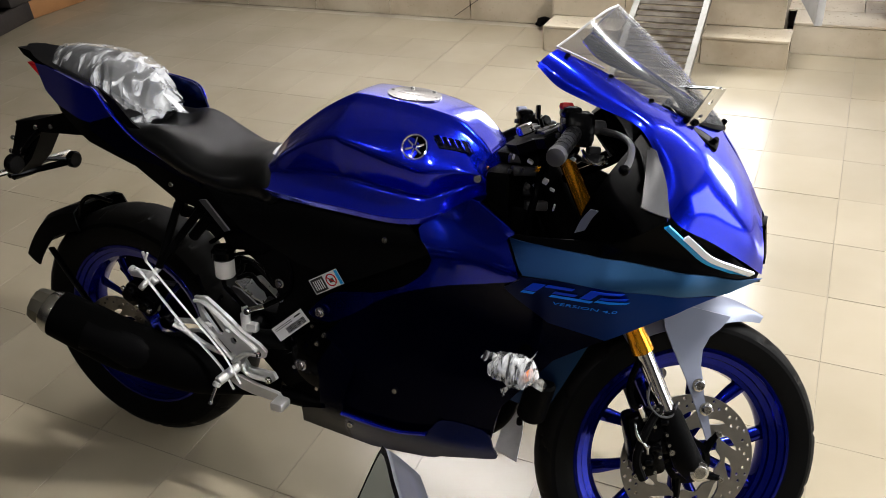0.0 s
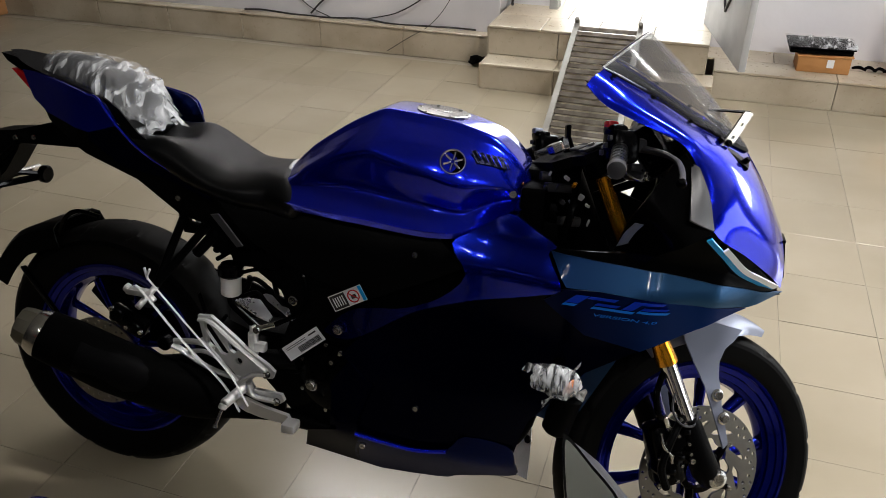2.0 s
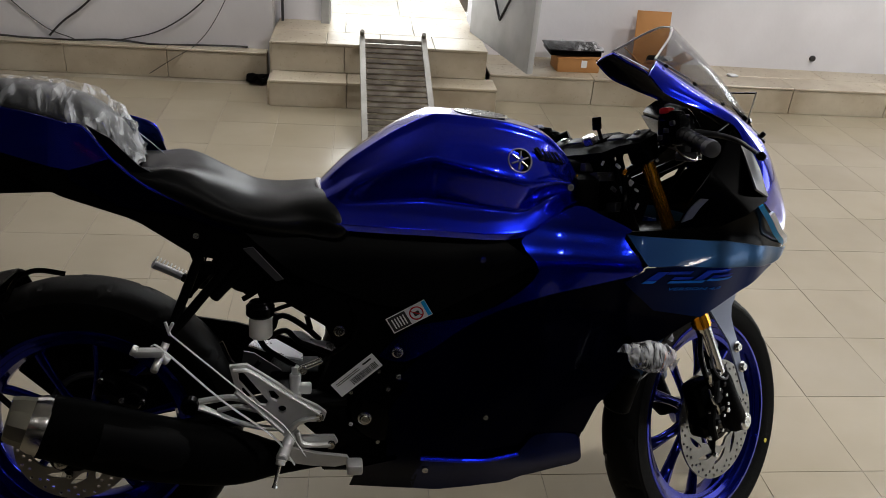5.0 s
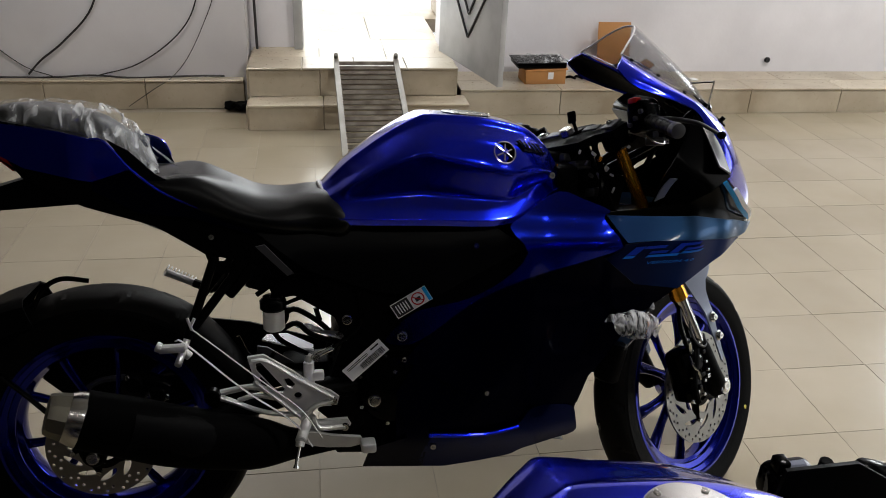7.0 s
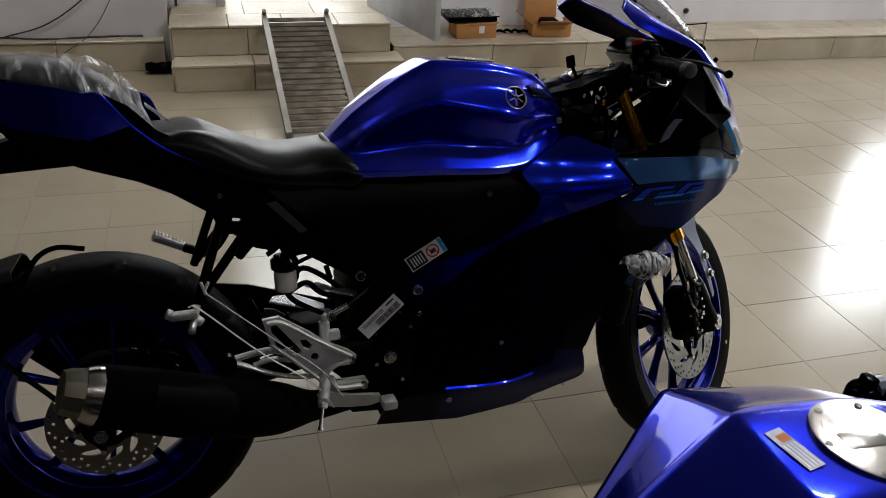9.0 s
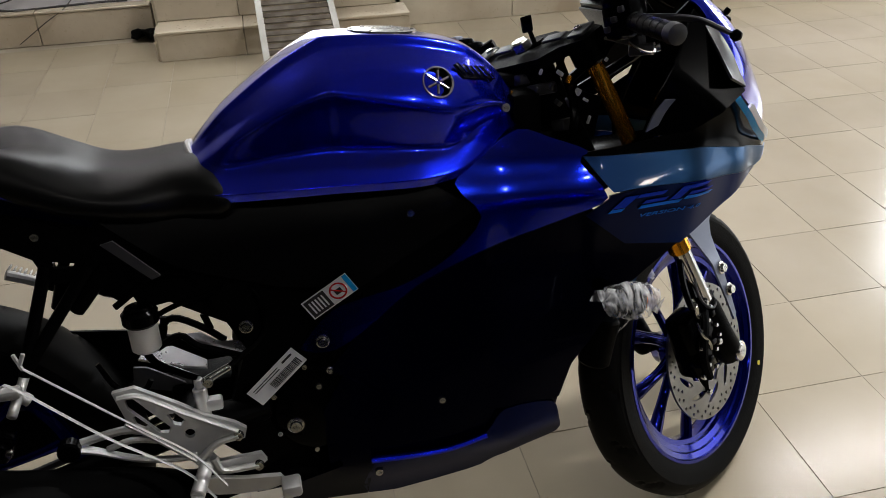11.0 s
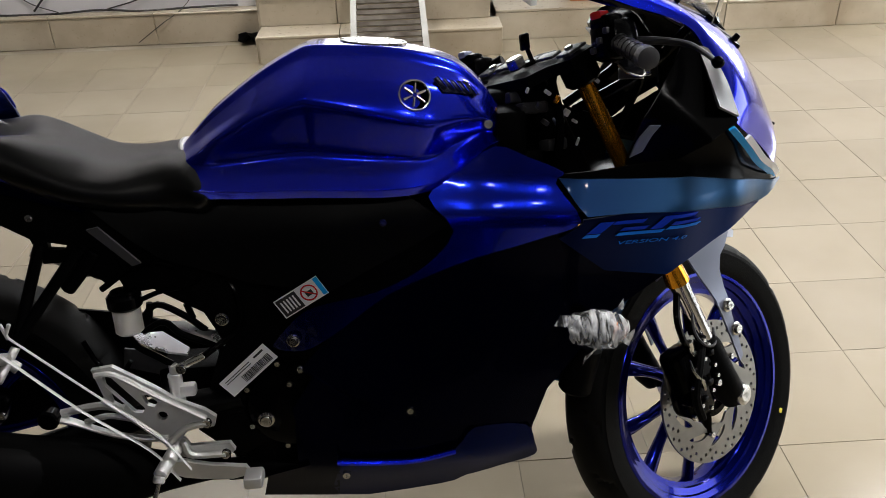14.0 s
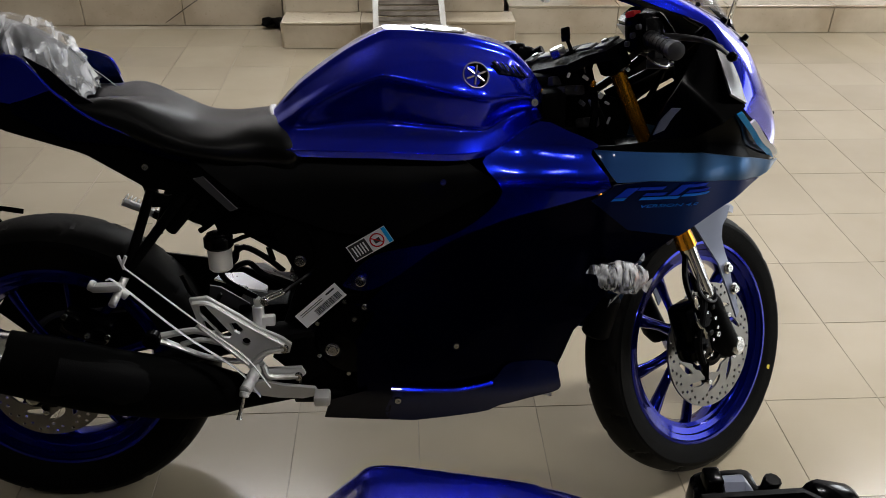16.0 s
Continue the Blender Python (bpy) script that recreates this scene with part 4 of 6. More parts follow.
    pillion = part("pillion_seat", (pv, pf + [tuple(reversed(range(b))), tuple((a - 1) * b + j for j in range(b))]), SEAT, bike, "black pillion seat wrapped in clear film", sharp=60)
    # the film is drawn tight at the back and gathered at the front
    g2 = patch(pad, 34, 20, 0.5)
    wrap = []
    for row in g2:
        line = []
        for p in row:
            d = np.array(p) - np.array((p[0] - 0.03, 0, 0.90))
            d /= np.linalg.norm(d) + 1e-9
            q = Vector(p)
            slack = min(1, max(0, (q.x + 0.06) / 0.16))
            drape = 1 - abs(noise.noise(Vector((q.x * 24 - q.y * 9, q.y * 6, q.z * 5))))
            gather = 1 - abs(noise.noise(Vector((q.x * 46 + q.y * 30, q.y * 16, q.z * 14)) + Vector((3, 1, 2))))
            bag = 0.006 * math.sin(math.pi * min(1, max(0, (q.x + 0.01) / 0.14)))
            line.append(tuple(np.array(p) + d * (0.003 + bag + drape ** 3 * (0.004 + 0.006 * slack) + gather ** 4 * (0.0015 + 0.008 * slack * slack))))
        wrap.append(line)
    film = part("film", as_shape(wrap), WRAP, pillion, "crumpled clear plastic film", sharp=60)
    part("film_corner", thick(as_shape([[(0.140 + 0.014 * i, 0.020 + 0.010 * j, 0.902 - 0.012 * i - 0.004 * j + 0.003 * noise.noise((i * 0.8, j * 0.7, 5))) for j in range(4)] for i in range(4)]), 0.0006), WRAP, film, sharp=40)

    # tail: painted side cowls, dark top, light and plate carrier
    def tail_w(x, z):
        return 0.03 + 0.085 * min(1, max(0, (x + 0.23) / 0.25)) - 0.10 * max(0, 0.80 - z) - 0.06 * max(0, z - 0.93)

    tail_out = [(-0.150, 0.962), (-0.10, 0.962), (0.0, 0.950), (0.055, 0.936), (0.080, 0.930), (0.120, 0.880), (0.085, 0.868), (0.05, 0.858), (-0.07, 0.882), (-0.115, 0.905)]
    tail_low = [(0.118, 0.878), (0.170, 0.836), (0.226, 0.807), (0.320, 0.765), (0.330, 0.745), (0.225, 0.782), (0.13, 0.795), (0.05, 0.842), (0.05, 0.857), (0.085, 0.866)]
    left_out = tail_out[:3] + [(0.050, 0.928), (0.085, 0.920), (0.125, 0.908), (0.145, 0.895), (0.157, 0.868), (0.168, 0.835), (0.190, 0.790), (0.130, 0.800), (0.05, 0.845), (-0.07, 0.875), (-0.115, 0.905)]
    part("tail_cowl", skin(tail_out, tail_w, 0.006), BLUE, bike, "metallic blue tail cowl")
    # Far cowl is the same blue, with its shade put into navy.
    part("tail_cowl", mirrored(skin(left_out, lambda x, z: tail_w(x, z) + 0.030 * min(1, max(0, (x - 0.01) / 0.12)), 0.006)), NAVY, bike, "blue tail cowl in a shaded dark tone")
    part("cowl_edge", tube([(x, tail_w(x, z) + 0.030 * min(1, max(0, (x - 0.01) / 0.12)) + 0.001, z) for x, z in left_out[2:8]], 0.0018, 6, 5), BLUE, bike, "thin blue cowl edge")
    # Shade on the down-facing tail side is put into a near-black colour.
    part("tail_lower_panel", skin(tail_low, tail_w, 0.006), DEEP, bike, "lower tail panel, shade put into its near-black colour")
    side_in = [(0.080, 0.934), (0.118, 0.912), (0.160, 0.868), (0.230, 0.826), (0.310, 0.772), (0.226, 0.805), (0.170, 0.834), (0.118, 0.880)]
    part("seat_side_panel", skin(side_in, lambda x, z: tail_w(x, z) - 0.010, 0.005), MATT, bike, "black panel between cowl and seat")
    rim_line = [(x, -tail_w(x, z) - 0.001, z) for x, z in [(0.055, 0.936), (0.080, 0.930), (0.120, 0.880), (0.170, 0.836), (0.226, 0.807), (0.320, 0.765)]]
    part("cowl_edge", tube(rim_line, 0.0026, 6, 5), BLUE, bike, "thin blue cowl edge")
    under = [(-0.115, 0.912), (-0.07, 0.888), (0.05, 0.865), (0.13, 0.825), (0.20, 0.808), (0.33, 0.760), (0.42, 0.750), (0.42, 0.66), (0.24, 0.705), (0.150, 0.768), (0.03, 0.810), (-0.08, 0.862)]
    for sh in (skin(under, lambda x, z: tail_w(x, z) - 0.012, 0.006), mirrored(skin(under, lambda x, z: tail_w(x, z) - 0.012, 0.006))):
        part("under_cowl", sh, MATT, bike)
    part("tail_top", as_shape(patch([[(-0.226, 0.0, 0.992), (-0.226, 0.024, 0.992)], [(-0.185, -0.032, 0.984), (-0.185, 0.05, 0.984)], [(-0.10, -0.075, 0.967), (-0.10, 0.075, 0.967)], [(0.06, -0.09, 0.93), (0.06, 0.09, 0.93)], [(0.14, -0.09, 0.87), (0.14, 0.09, 0.87)]], 4, 6)), MATT, bike)
    part("tail_floor", as_shape(patch([[(-0.222, 0.0, 0.984), (-0.222, 0.024, 0.984)], [(-0.10, -0.05, 0.875), (-0.10, 0.05, 0.875)], [(0.04, -0.08, 0.812), (0.04, 0.08, 0.812)], [(0.24, -0.08, 0.715), (0.24, 0.08, 0.715)]], 4, 6)), MATT, bike)
    lt = plate([(-0.196, 0.958), (-0.172, 0.954), (-0.120, 0.914), (-0.088, 0.872), (-0.104, 0.870), (-0.150, 0.914)], -0.036, 0.09)
    part("tail_end", plate([(-0.224, 0.989), (-0.185, 0.982), (-0.08, 0.962), (-0.06, 0.90), (-0.085, 0.875), (-0.118, 0.912), (-0.172, 0.953), (-0.210, 0.972)], -0.030, 0.075), MATT, bike, "black tail tip above the lamp")
    part("tail_light", lt, RED, bike, "red tail light lens")
    carrier = part("plate_carrier", join(plate([(-0.08, 0.856), (-0.20, 0.822), (-0.275, 0.812), (-0.270, 0.795), (-0.19, 0.793), (0.03, 0.803), (0.10, 0.79), (0.06, 0.835)], -0.035, 0.07), plate([(-0.19, 0.815), (-0.28, 0.80), (-0.345, 0.66), (-0.325, 0.655), (-0.25, 0.72), (-0.21, 0.775)], -0.03, 0.06)), MATT, bike, "black plate carrier")
    part("plate_bar", rod((-0.300, -0.13, 0.690), (-0.300, 0.13, 0.690), 0.008, 10), STEEL, carrier)
    for s in (-1,):
        lens = part("rear_reflector", rod((-0.235, s * 0.10, 0.728), (-0.215, s * 0.10, 0.728), 0.024, 24), BLACK, carrier)
        part("stem", rod((-0.26, s * 0.03, 0.735), (-0.235, s * 0.10, 0.728), 0.006, 8), BLACK, lens)
        part("reflector_stub", rod((-0.315, s * 0.11, 0.662), (-0.302, s * 0.11, 0.662), 0.012, 24), BLACK, carrier)
    far_lens = part("rear_reflector", rod((-0.272, 0.105, 0.681), (-0.254, 0.105, 0.681), 0.022, 24), BLACK, carrier)
    part("stem", rod((-0.285, 0.03, 0.700), (-0.266, 0.100, 0.683), 0.006, 8), BLACK, far_lens)
    for x, y, z in [(-0.290, -0.036, 0.770), (-0.305, -0.036, 0.735), (-0.265, -0.036, 0.742), (-0.318, -0.036, 0.702), (-0.200, -0.042, 0.806), (-0.150, -0.042, 0.812)]:
        part("carrier_bolt", bolt((x, y, z), 0.006, 0.005), STEEL, carrier)
    part("carrier_web", join(tube([(-0.20, -0.038, 0.795), (-0.255, -0.040, 0.745), (-0.290, -0.040, 0.690)], 0.007, 8, 4), tube([(-0.315, -0.05, 0.675), (-0.300, 0.03, 0.672), (-0.272, 0.09, 0.676)], 0.009, 8, 4)), BLACK, carrier)

    # side cover and frame, black, with bolts
    cover = [(0.33, 0.752), (0.49, 0.762), (0.80, 0.747), (0.87, 0.70), (0.80, 0.66), (0.68, 0.60), (0.56, 0.62), (0.43, 0.67)]
    def cover_w(x, z):
        return FAIRING(x, z) - 0.012 + 0.024 * min(1, max(0, (0.756 - z) / 0.055)) ** 0.7 * min(1, max(0, (0.85 - x) / 0.15)) - 0.03 * max(0, 0.66 - z)

    for sh in (skin(cover, cover_w, 0.006, step=0.016), mirrored(skin(cover, cover_w, 0.006, step=0.016))):
        part("side_cover", sh, SIDECOVER, bike, "black grained side cover")
    for x, z in [(0.768, 0.707), (0.254, 0.745)]:
        part("cover_bolt", bolt((x, -cover_w(x, z) - 0.001 if x > 0.4 else -0.112, z), 0.0065, 0.005), STEEL, bike)
    part("cover_trim", skin([(0.335, 0.725), (0.352, 0.728), (0.405, 0.668), (0.392, 0.664)], lambda x, z: 0.128, 0.005), SATIN, bike)
    spar = [(0.42, 0.70), (0.62, 0.66), (0.95, 0.80), (1.00, 0.76), (0.70, 0.52), (0.60, 0.36), (0.50, 0.30), (0.44, 0.36), (0.50, 0.52)]
    for y in (-0.10, 0.10):
        part("frame_spar", plate(spar, y, 0.03), MATT, bike, "black deltabox frame spar")
    part("crankcase", block((0.68, 0, 0.40), (0.40, 0.17, 0.30), 0.03), MATT, bike, "black engine crankcase")
    part("cylinder", block((0.86, 0, 0.52), (0.20, 0.16, 0.24), 0.03, Euler((0, radians(-35), 0)).to_matrix().to_4x4()), MATT, bike, "black cylinder")
    part("air_box", block((0.74, 0, 0.64), (0.46, 0.15, 0.16), 0.02), MATT, bike, "black air box")
    clutch = part("clutch_cover", join(spun([(0.0, -0.125), (0.05, -0.124), (0.072, -0.116), (0.082, -0.10), (0.084, -0.06)], 32, (0.60, 0, 0.40))), BLACK, bike)
    for k in range(7):
        part("case_bolt", bolt((0.60 + 0.078 * math.cos(k * 0.9), -0.108, 0.40 + 0.078 * math.sin(k * 0.9)), 0.005, 0.006), STEEL, clutch)
    for x, y, z, r in [(0.556, -0.124, 0.383, 0.010), (0.506, -0.108, 0.559, 0.008), (0.615, -0.131, 0.524, 0.008), (0.600, -0.12, 0.445, 0.005), (0.79, -0.14, 0.39, 0.006), (0.62, -0.125, 0.47, 0.004)]:
        part("frame_bolt", join(bolt((x, y, z), r, 0.008), spun([(r * 1.35, y + 0.002), (r * 1.35, y - 0.001), (r * 0.8, y - 0.002)], 16, (x, 0, z))), STEEL, bike)
    part("swingarm_pivot_cover", spun([(0.0, -0.108), (0.03, -0.107), (0.034, -0.10), (0.034, -0.05)], 24, (0.50, 0, 0.42)), MATT, bike)

    # painted fairing panels of either side
    blade = [(0.838, 0.742), (0.885, 0.775), (0.940, 0.811), (0.985, 0.797), (1.034, 0.776), (1.022, 0.760), (1.054, 0.708), (1.010, 0.684), (0.951, 0.660), (0.873, 0.634), (0.770, 0.588), (0.690, 0.534), (0.632, 0.503), (0.585, 0.508), (0.590, 0.524), (0.636, 0.566), (0.690, 0.580), (0.751, 0.592), (0.823, 0.630), (0.872, 0.690)]
    slate = [(1.026, 0.768), (1.12, 0.762), (1.22, 0.757), (1.33, 0.735), (1.432, 0.706), (1.40, 0.700), (1.37, 0.690), (1.30, 0.700), (1.20, 0.713), (1.12, 0.717), (1.062, 0.716), (1.052, 0.728)]
    navy = [(1.056, 0.712), (1.12, 0.7165), (1.20, 0.7125), (1.30, 0.6995), (1.368, 0.6885), (1.325, 0.672), (1.20, 0.598), (1.10, 0.615), (1.024, 0.680), (1.056, 0.706)]
    middle = [(1.030, 0.694), (1.10, 0.632), (1.204, 0.612), (1.198, 0.596), (1.11, 0.535), (1.06, 0.47), (1.015, 0.41), (0.995, 0.345), (0.90, 0.352), (0.79, 0.365), (0.70, 0.42), (0.62, 0.47), (0.69, 0.545), (0.77, 0.598), (0.873, 0.648), (0.951, 0.674)]
    belly = [(0.978, 0.342), (0.996, 0.300), (0.998, 0.264), (0.94, 0.252), (0.88, 0.235), (0.835, 0.214), (0.66, 0.205), (0.672, 0.300), (0.685, 0.308), (0.80, 0.300), (0.86, 0.312), (0.895, 0.350)]
    belly_tail = [(0.658, 0.205), (0.53, 0.215), (0.545, 0.27), (0.62, 0.30), (0.60, 0.40), (0.64, 0.46), (0.695, 0.418), (0.665, 0.33), (0.670, 0.300)]
    for flip in (False, True):
        side = mirrored if flip else (lambda s: s)
        part("side_fairing", side(skin(blade, FAIRING, 0.004, step=0.016, smooth=3)), SHADEDBLUE, bike, "glossy metallic blue side fairing, shade painted in towards the rear")
        part("slate_panel", side(skin(slate, FAIRING, 0.004, step=0.014, out=0.003)), TEAL, bike, "slate blue upper fairing panel, sheen painted in at the nose")
        nose = part("navy_panel", side(skin(navy, FAIRING, 0.004, step=0.014, out=0.003)), MIDNIGHT, bike, "lower fairing panel, shaded dark navy, with cyan lettering")
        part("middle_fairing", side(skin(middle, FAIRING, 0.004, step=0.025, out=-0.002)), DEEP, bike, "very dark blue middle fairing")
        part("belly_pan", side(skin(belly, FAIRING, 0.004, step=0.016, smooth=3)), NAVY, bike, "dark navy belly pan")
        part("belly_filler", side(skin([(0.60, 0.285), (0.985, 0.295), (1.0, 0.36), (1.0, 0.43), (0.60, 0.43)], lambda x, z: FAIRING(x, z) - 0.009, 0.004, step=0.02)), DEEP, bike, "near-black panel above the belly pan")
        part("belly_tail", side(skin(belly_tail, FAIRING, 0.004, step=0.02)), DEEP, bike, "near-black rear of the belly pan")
        edge = [(x, -FAIRING(x, z) - 0.003, z) for x, z in [(0.665, 0.305), (0.74, 0.300), (0.80, 0.298), (0.86, 0.309)]]
        part("belly_lip", side(tube(edge, 0.005, 8, 5)), BLUE, bike)
        duct = [(1.06, 0.47), (1.11, 0.535), (1.19, 0.59), (1.165, 0.56), (1.10, 0.415), (1.05, 0.395), (1.015, 0.405)]
        part("inner_duct", side(skin(duct, lambda x, z: FAIRING(x, z) - 0.04, 0.004)), TEAL, bike, "slate blue inner duct blade")
        for x, z in [(0.677, 0.272)]:
            part("belly_bolt", side(bolt((x, -FAIRING(x, z) - 0.001, z), 0.007, 0.005)), STEEL, bike)
        # lettering on the slate panel
        if not flip:
            def laid(x0, x1, z0, z1, slant, out):
                return thick(as_shape([[(x + (z - z0) * slant, -FAIRING(x, z) - out, z) for x in np.linspace(x0, x1, 8)] for z in np.linspace(z0, z1, 3)]), 0.0008, (0, -1, 0))

            for x0, x1, z in [(1.056, 1.078, 0.680), (1.106, 1.176, 0.680), (1.183, 1.234, 0.684)]:
                part("cyan_bar", laid(x0, x1, z, z + 0.0055, 1.0, 0.0052), BARBLUE, nose, "azure graphic bar")
            for x0, x1, z0, z1 in [(1.062, 1.084, 0.687, 0.706), (1.100, 1.146, 0.700, 0.706), (1.112, 1.150, 0.688, 0.694), (1.158, 1.176, 0.687, 0.708), (1.186, 1.226, 0.702, 0.708), (1.190, 1.232, 0.691, 0.697)]:
                part("blue_bar", laid(x0, x1, z0, z1, 1.0, 0.0048), DECAL, nose, "bright blue graphic shape")
            tv, tf = lettering("VERSION 4.0")
            part("lettering", thick(([(1.110 + u * 0.0198 + v * 0.0045, -FAIRING(1.110 + u * 0.0198, 0.6635 + v * 0.0092) - 0.0052, 0.6635 + v * 0.0092) for u, v in tv], tf), 0.0006, (0, -1, 0)), BARBLUE, nose, "azure lettering")

    # black band between slate panel and cowl, light guides
    band = [(1.028, 0.772), (1.10, 0.776), (1.20, 0.786), (1.285, 0.836), (1.35, 0.786), (1.40, 0.738), (1.430, 0.698), (1.33, 0.722), (1.22, 0.744), (1.12, 0.752), (1.032, 0.756)]
    for sh in (skin(band, FAIRING, 0.004, out=-0.004), mirrored(skin(band, FAIRING, 0.004, out=-0.004))):
        part("headlight_surround", sh, BLACK, bike, "gloss black headlight surround")
    for flip in (False, True):
        side = mirrored if flip else (lambda s: s)
        guide = bend([(1.284, -0.156, 0.824), (1.317, -0.139, 0.791), (1.346, -0.118, 0.761), (1.380, -0.084, 0.738), (1.410, -0.040, 0.714)], 6)
        part("cyan_strip", side(thick(as_shape([[tuple(p + np.array((-0.006, -0.006, -0.003))) for p in guide], [tuple(p + np.array((0.002, -0.008, 0.002))) for p in guide]]), 0.004)), CYAN, bike, "cyan trim beside the light guide")
        part("light_guide", side(thick(as_shape([[tuple(p + np.array((0.002, -0.009, 0.002))) for p in guide[4:]], [tuple(p + np.array((0.010, -0.007, 0.008))) for p in guide[4:]]]), 0.005)), LENS, bike, "white daytime light guide")
        inner = [(1.130, 0.778), (1.150, 0.84), (1.185, 0.90), (1.222, 0.958), (1.252, 0.925), (1.270, 0.88), (1.284, 0.838), (1.20, 0.786)]
        part("cockpit_panel", side(skin(inner, lambda x, z: min(0.148 + 0.35 * max(0, x - 1.13), 0.188 - 0.42 * max(0, z - 0.81)), 0.004, step=0.02)), BLACK, bike, "black cockpit side panel")
        part("cockpit_trim", side(thick(as_shape(patch([[(1.236, -0.128, 0.938), (1.243, -0.130, 0.938), (1.250, -0.132, 0.936)], [(1.240, -0.160, 0.902), (1.256, -0.156, 0.900), (1.270, -0.150, 0.892)], [(1.242, -0.184, 0.876), (1.260, -0.176, 0.870), (1.279, -0.164, 0.860)], [(1.243, -0.198, 0.862), (1.263, -0.188, 0.852), (1.284, -0.172, 0.842)]], 4, 4)), 0.004)), SATIN, bike, "satin grey cockpit trim")
        # Pale patch stands in for the highlight on the cockpit panel.
        part("panel_highlight", side(thick(as_shape(patch([[(1.134, -0.154, 0.788), (1.152, -0.158, 0.797)], [(1.145, -0.158, 0.815), (1.163, -0.163, 0.820)], [(1.160, -0.164, 0.836), (1.174, -0.168, 0.836)]], 4, 4)), 0.004, (0, -1, 0))), GREY, bike)

    # nose cowl, one shell over both sides, set a little to the left
    SIDE = Matrix.Translation((0, shift, 0))
    rows = [
        [(1.072, -0.118, 1.076), (1.064, -0.133, 1.070), (1.055, -0.144, 1.062), (1.049, -0.150, 1.052)],
        [(1.105, -0.106, 1.060), (1.099, -0.129, 1.050), (1.090, -0.143, 1.036), (1.084, -0.148, 1.021)],
        [(1.145, -0.094, 1.041), (1.143, -0.123, 1.031), (1.140, -0.143, 1.018), (1.137, -0.150, 1.000)],
        [(1.222, -0.084, 1.000), (1.224, -0.119, 0.992), (1.224, -0.144, 0.982), (1.220, -0.153, 0.968)],
        [(1.262, -0.078, 0.981), (1.266, -0.117, 0.965), (1.263, -0.148, 0.940), (1.257, -0.158, 0.910)],
        [(1.306, -0.050, 0.958), (1.320, -0.100, 0.922), (1.312, -0.145, 0.880), (1.288, -0.176, 0.836)],
        [(1.330, 0.0, 0.946), (1.357, -0.056, 0.895), (1.362, -0.106, 0.838), (1.351, -0.126, 0.786)],
        [(1.378, 0.0, 0.878), (1.391, -0.038, 0.843), (1.406, -0.067, 0.787), (1.401, -0.077, 0.742)],
        [(1.414, 0.0, 0.812), (1.419, -0.028, 0.792), (1.428, -0.034, 0.748), (1.430, -0.032, 0.707)],
    ]
    cowl = as_shape(patch(rows, 6, 6, 0.5))
    part("nose_cowl", moved(both(thick(cowl, 0.004)), SIDE), BLUE, bike, "glossy metallic blue nose cowl", sharp=50)
    liner = as_shape(patch([[(x - 0.004, y * 0.955, z - 0.005 + 0.012 * (n == 3)) for n, (x, y, z) in enumerate(r)] for r in rows], 4, 4, 0.5))
    part("cowl_liner", moved(both(thick(liner, 0.001)), SIDE), MATT, bike, "black inside of the nose cowl", sharp=50)
    intake = part("nose_intake", moved(join(block((1.398, 0, 0.755), (0.016, 0.056, 0.085), 0.002), block((1.412, 0, 0.792), (0.026, 0.052, 0.005), 0.001)), SIDE), BLACK, bike, "black central intake")
    for y in (-0.022, 0.0, 0.022):
        part("intake_fin", moved(thick(as_shape([[(1.408, y, 0.790), (1.424, y, 0.788)], [(1.408, y, 0.725), (1.433, y, 0.725)]]), 0.004, (0, 1, 0)), SIDE), BLACK, intake)
    part("headlamp", join(tube([(1.36, 0, 0.72), (1.40, 0, 0.712), (1.425, 0, 0.708)], [0.035, 0.03, 0.01], 20)), BLACK, bike)
    screen = [
        [(1.330, 0, 0.950), (1.306, -0.050, 0.962), (1.262, -0.078, 0.985), (1.222, -0.084, 1.004), (1.145, -0.094, 1.045)],
        [(1.270, 0, 1.018), (1.252, -0.046, 1.024), (1.214, -0.077, 1.030), (1.176, -0.092, 1.037), (1.118, -0.102, 1.057)],
        [(1.203, 0, 1.079), (1.190, -0.040, 1.081), (1.162, -0.075, 1.074), (1.131, -0.096, 1.067), (1.094, -0.109, 1.068)],
        [(1.137, 0, 1.134), (1.130, -0.034, 1.131), (1.110, -0.070, 1.114), (1.087, -0.095, 1.093), (1.069, -0.116, 1.078)],
    ]
    full = [[(x, -y, z) for x, y, z in reversed(r)] + r[1:] for r in screen]
    shield = part("windscreen", moved(thick(as_shape(patch(full, 6, 4, 0.5)), 0.003), SIDE), GLASS, bike, "clear plastic windscreen", sharp=60)
    part("screen_edge", moved(tube(bend(full[-1], 4), 0.0021, 6), SIDE), STRAP, shield, "pale polished screen edge")
    part("screen_foot", moved(thick(as_shape([[tuple(np.array(p) * (1 - k) + np.array(q) * k + np.array((0.001, 0, -0.003))) for p, q in zip(bend(full[0][2:7], 5), bend(full[1][2:7], 5))] for k in (-0.05, 0.12, 0.26)]), 0.002), SIDE), MATT, shield, "black mask along the foot of the screen")
    for s in (-1, 1):
        part("screen_flank", moved(tube(bend([(x, s * abs(y), z + 0.001) for x, y, z in [r[-1] for r in screen]], 4), 0.0016, 6), SIDE), GREY, shield)
        for x, y, z in [(1.090, 0.1195, 1.0665), (1.158, 0.1010, 1.0345), (1.224, 0.0915, 0.9995)]:
            part("screen_bolt", moved(bolt((x, s * y, z), 0.0045, 0.0026, (0.2, s * 0.55, 0.8)), SIDE), BLACK, shield)
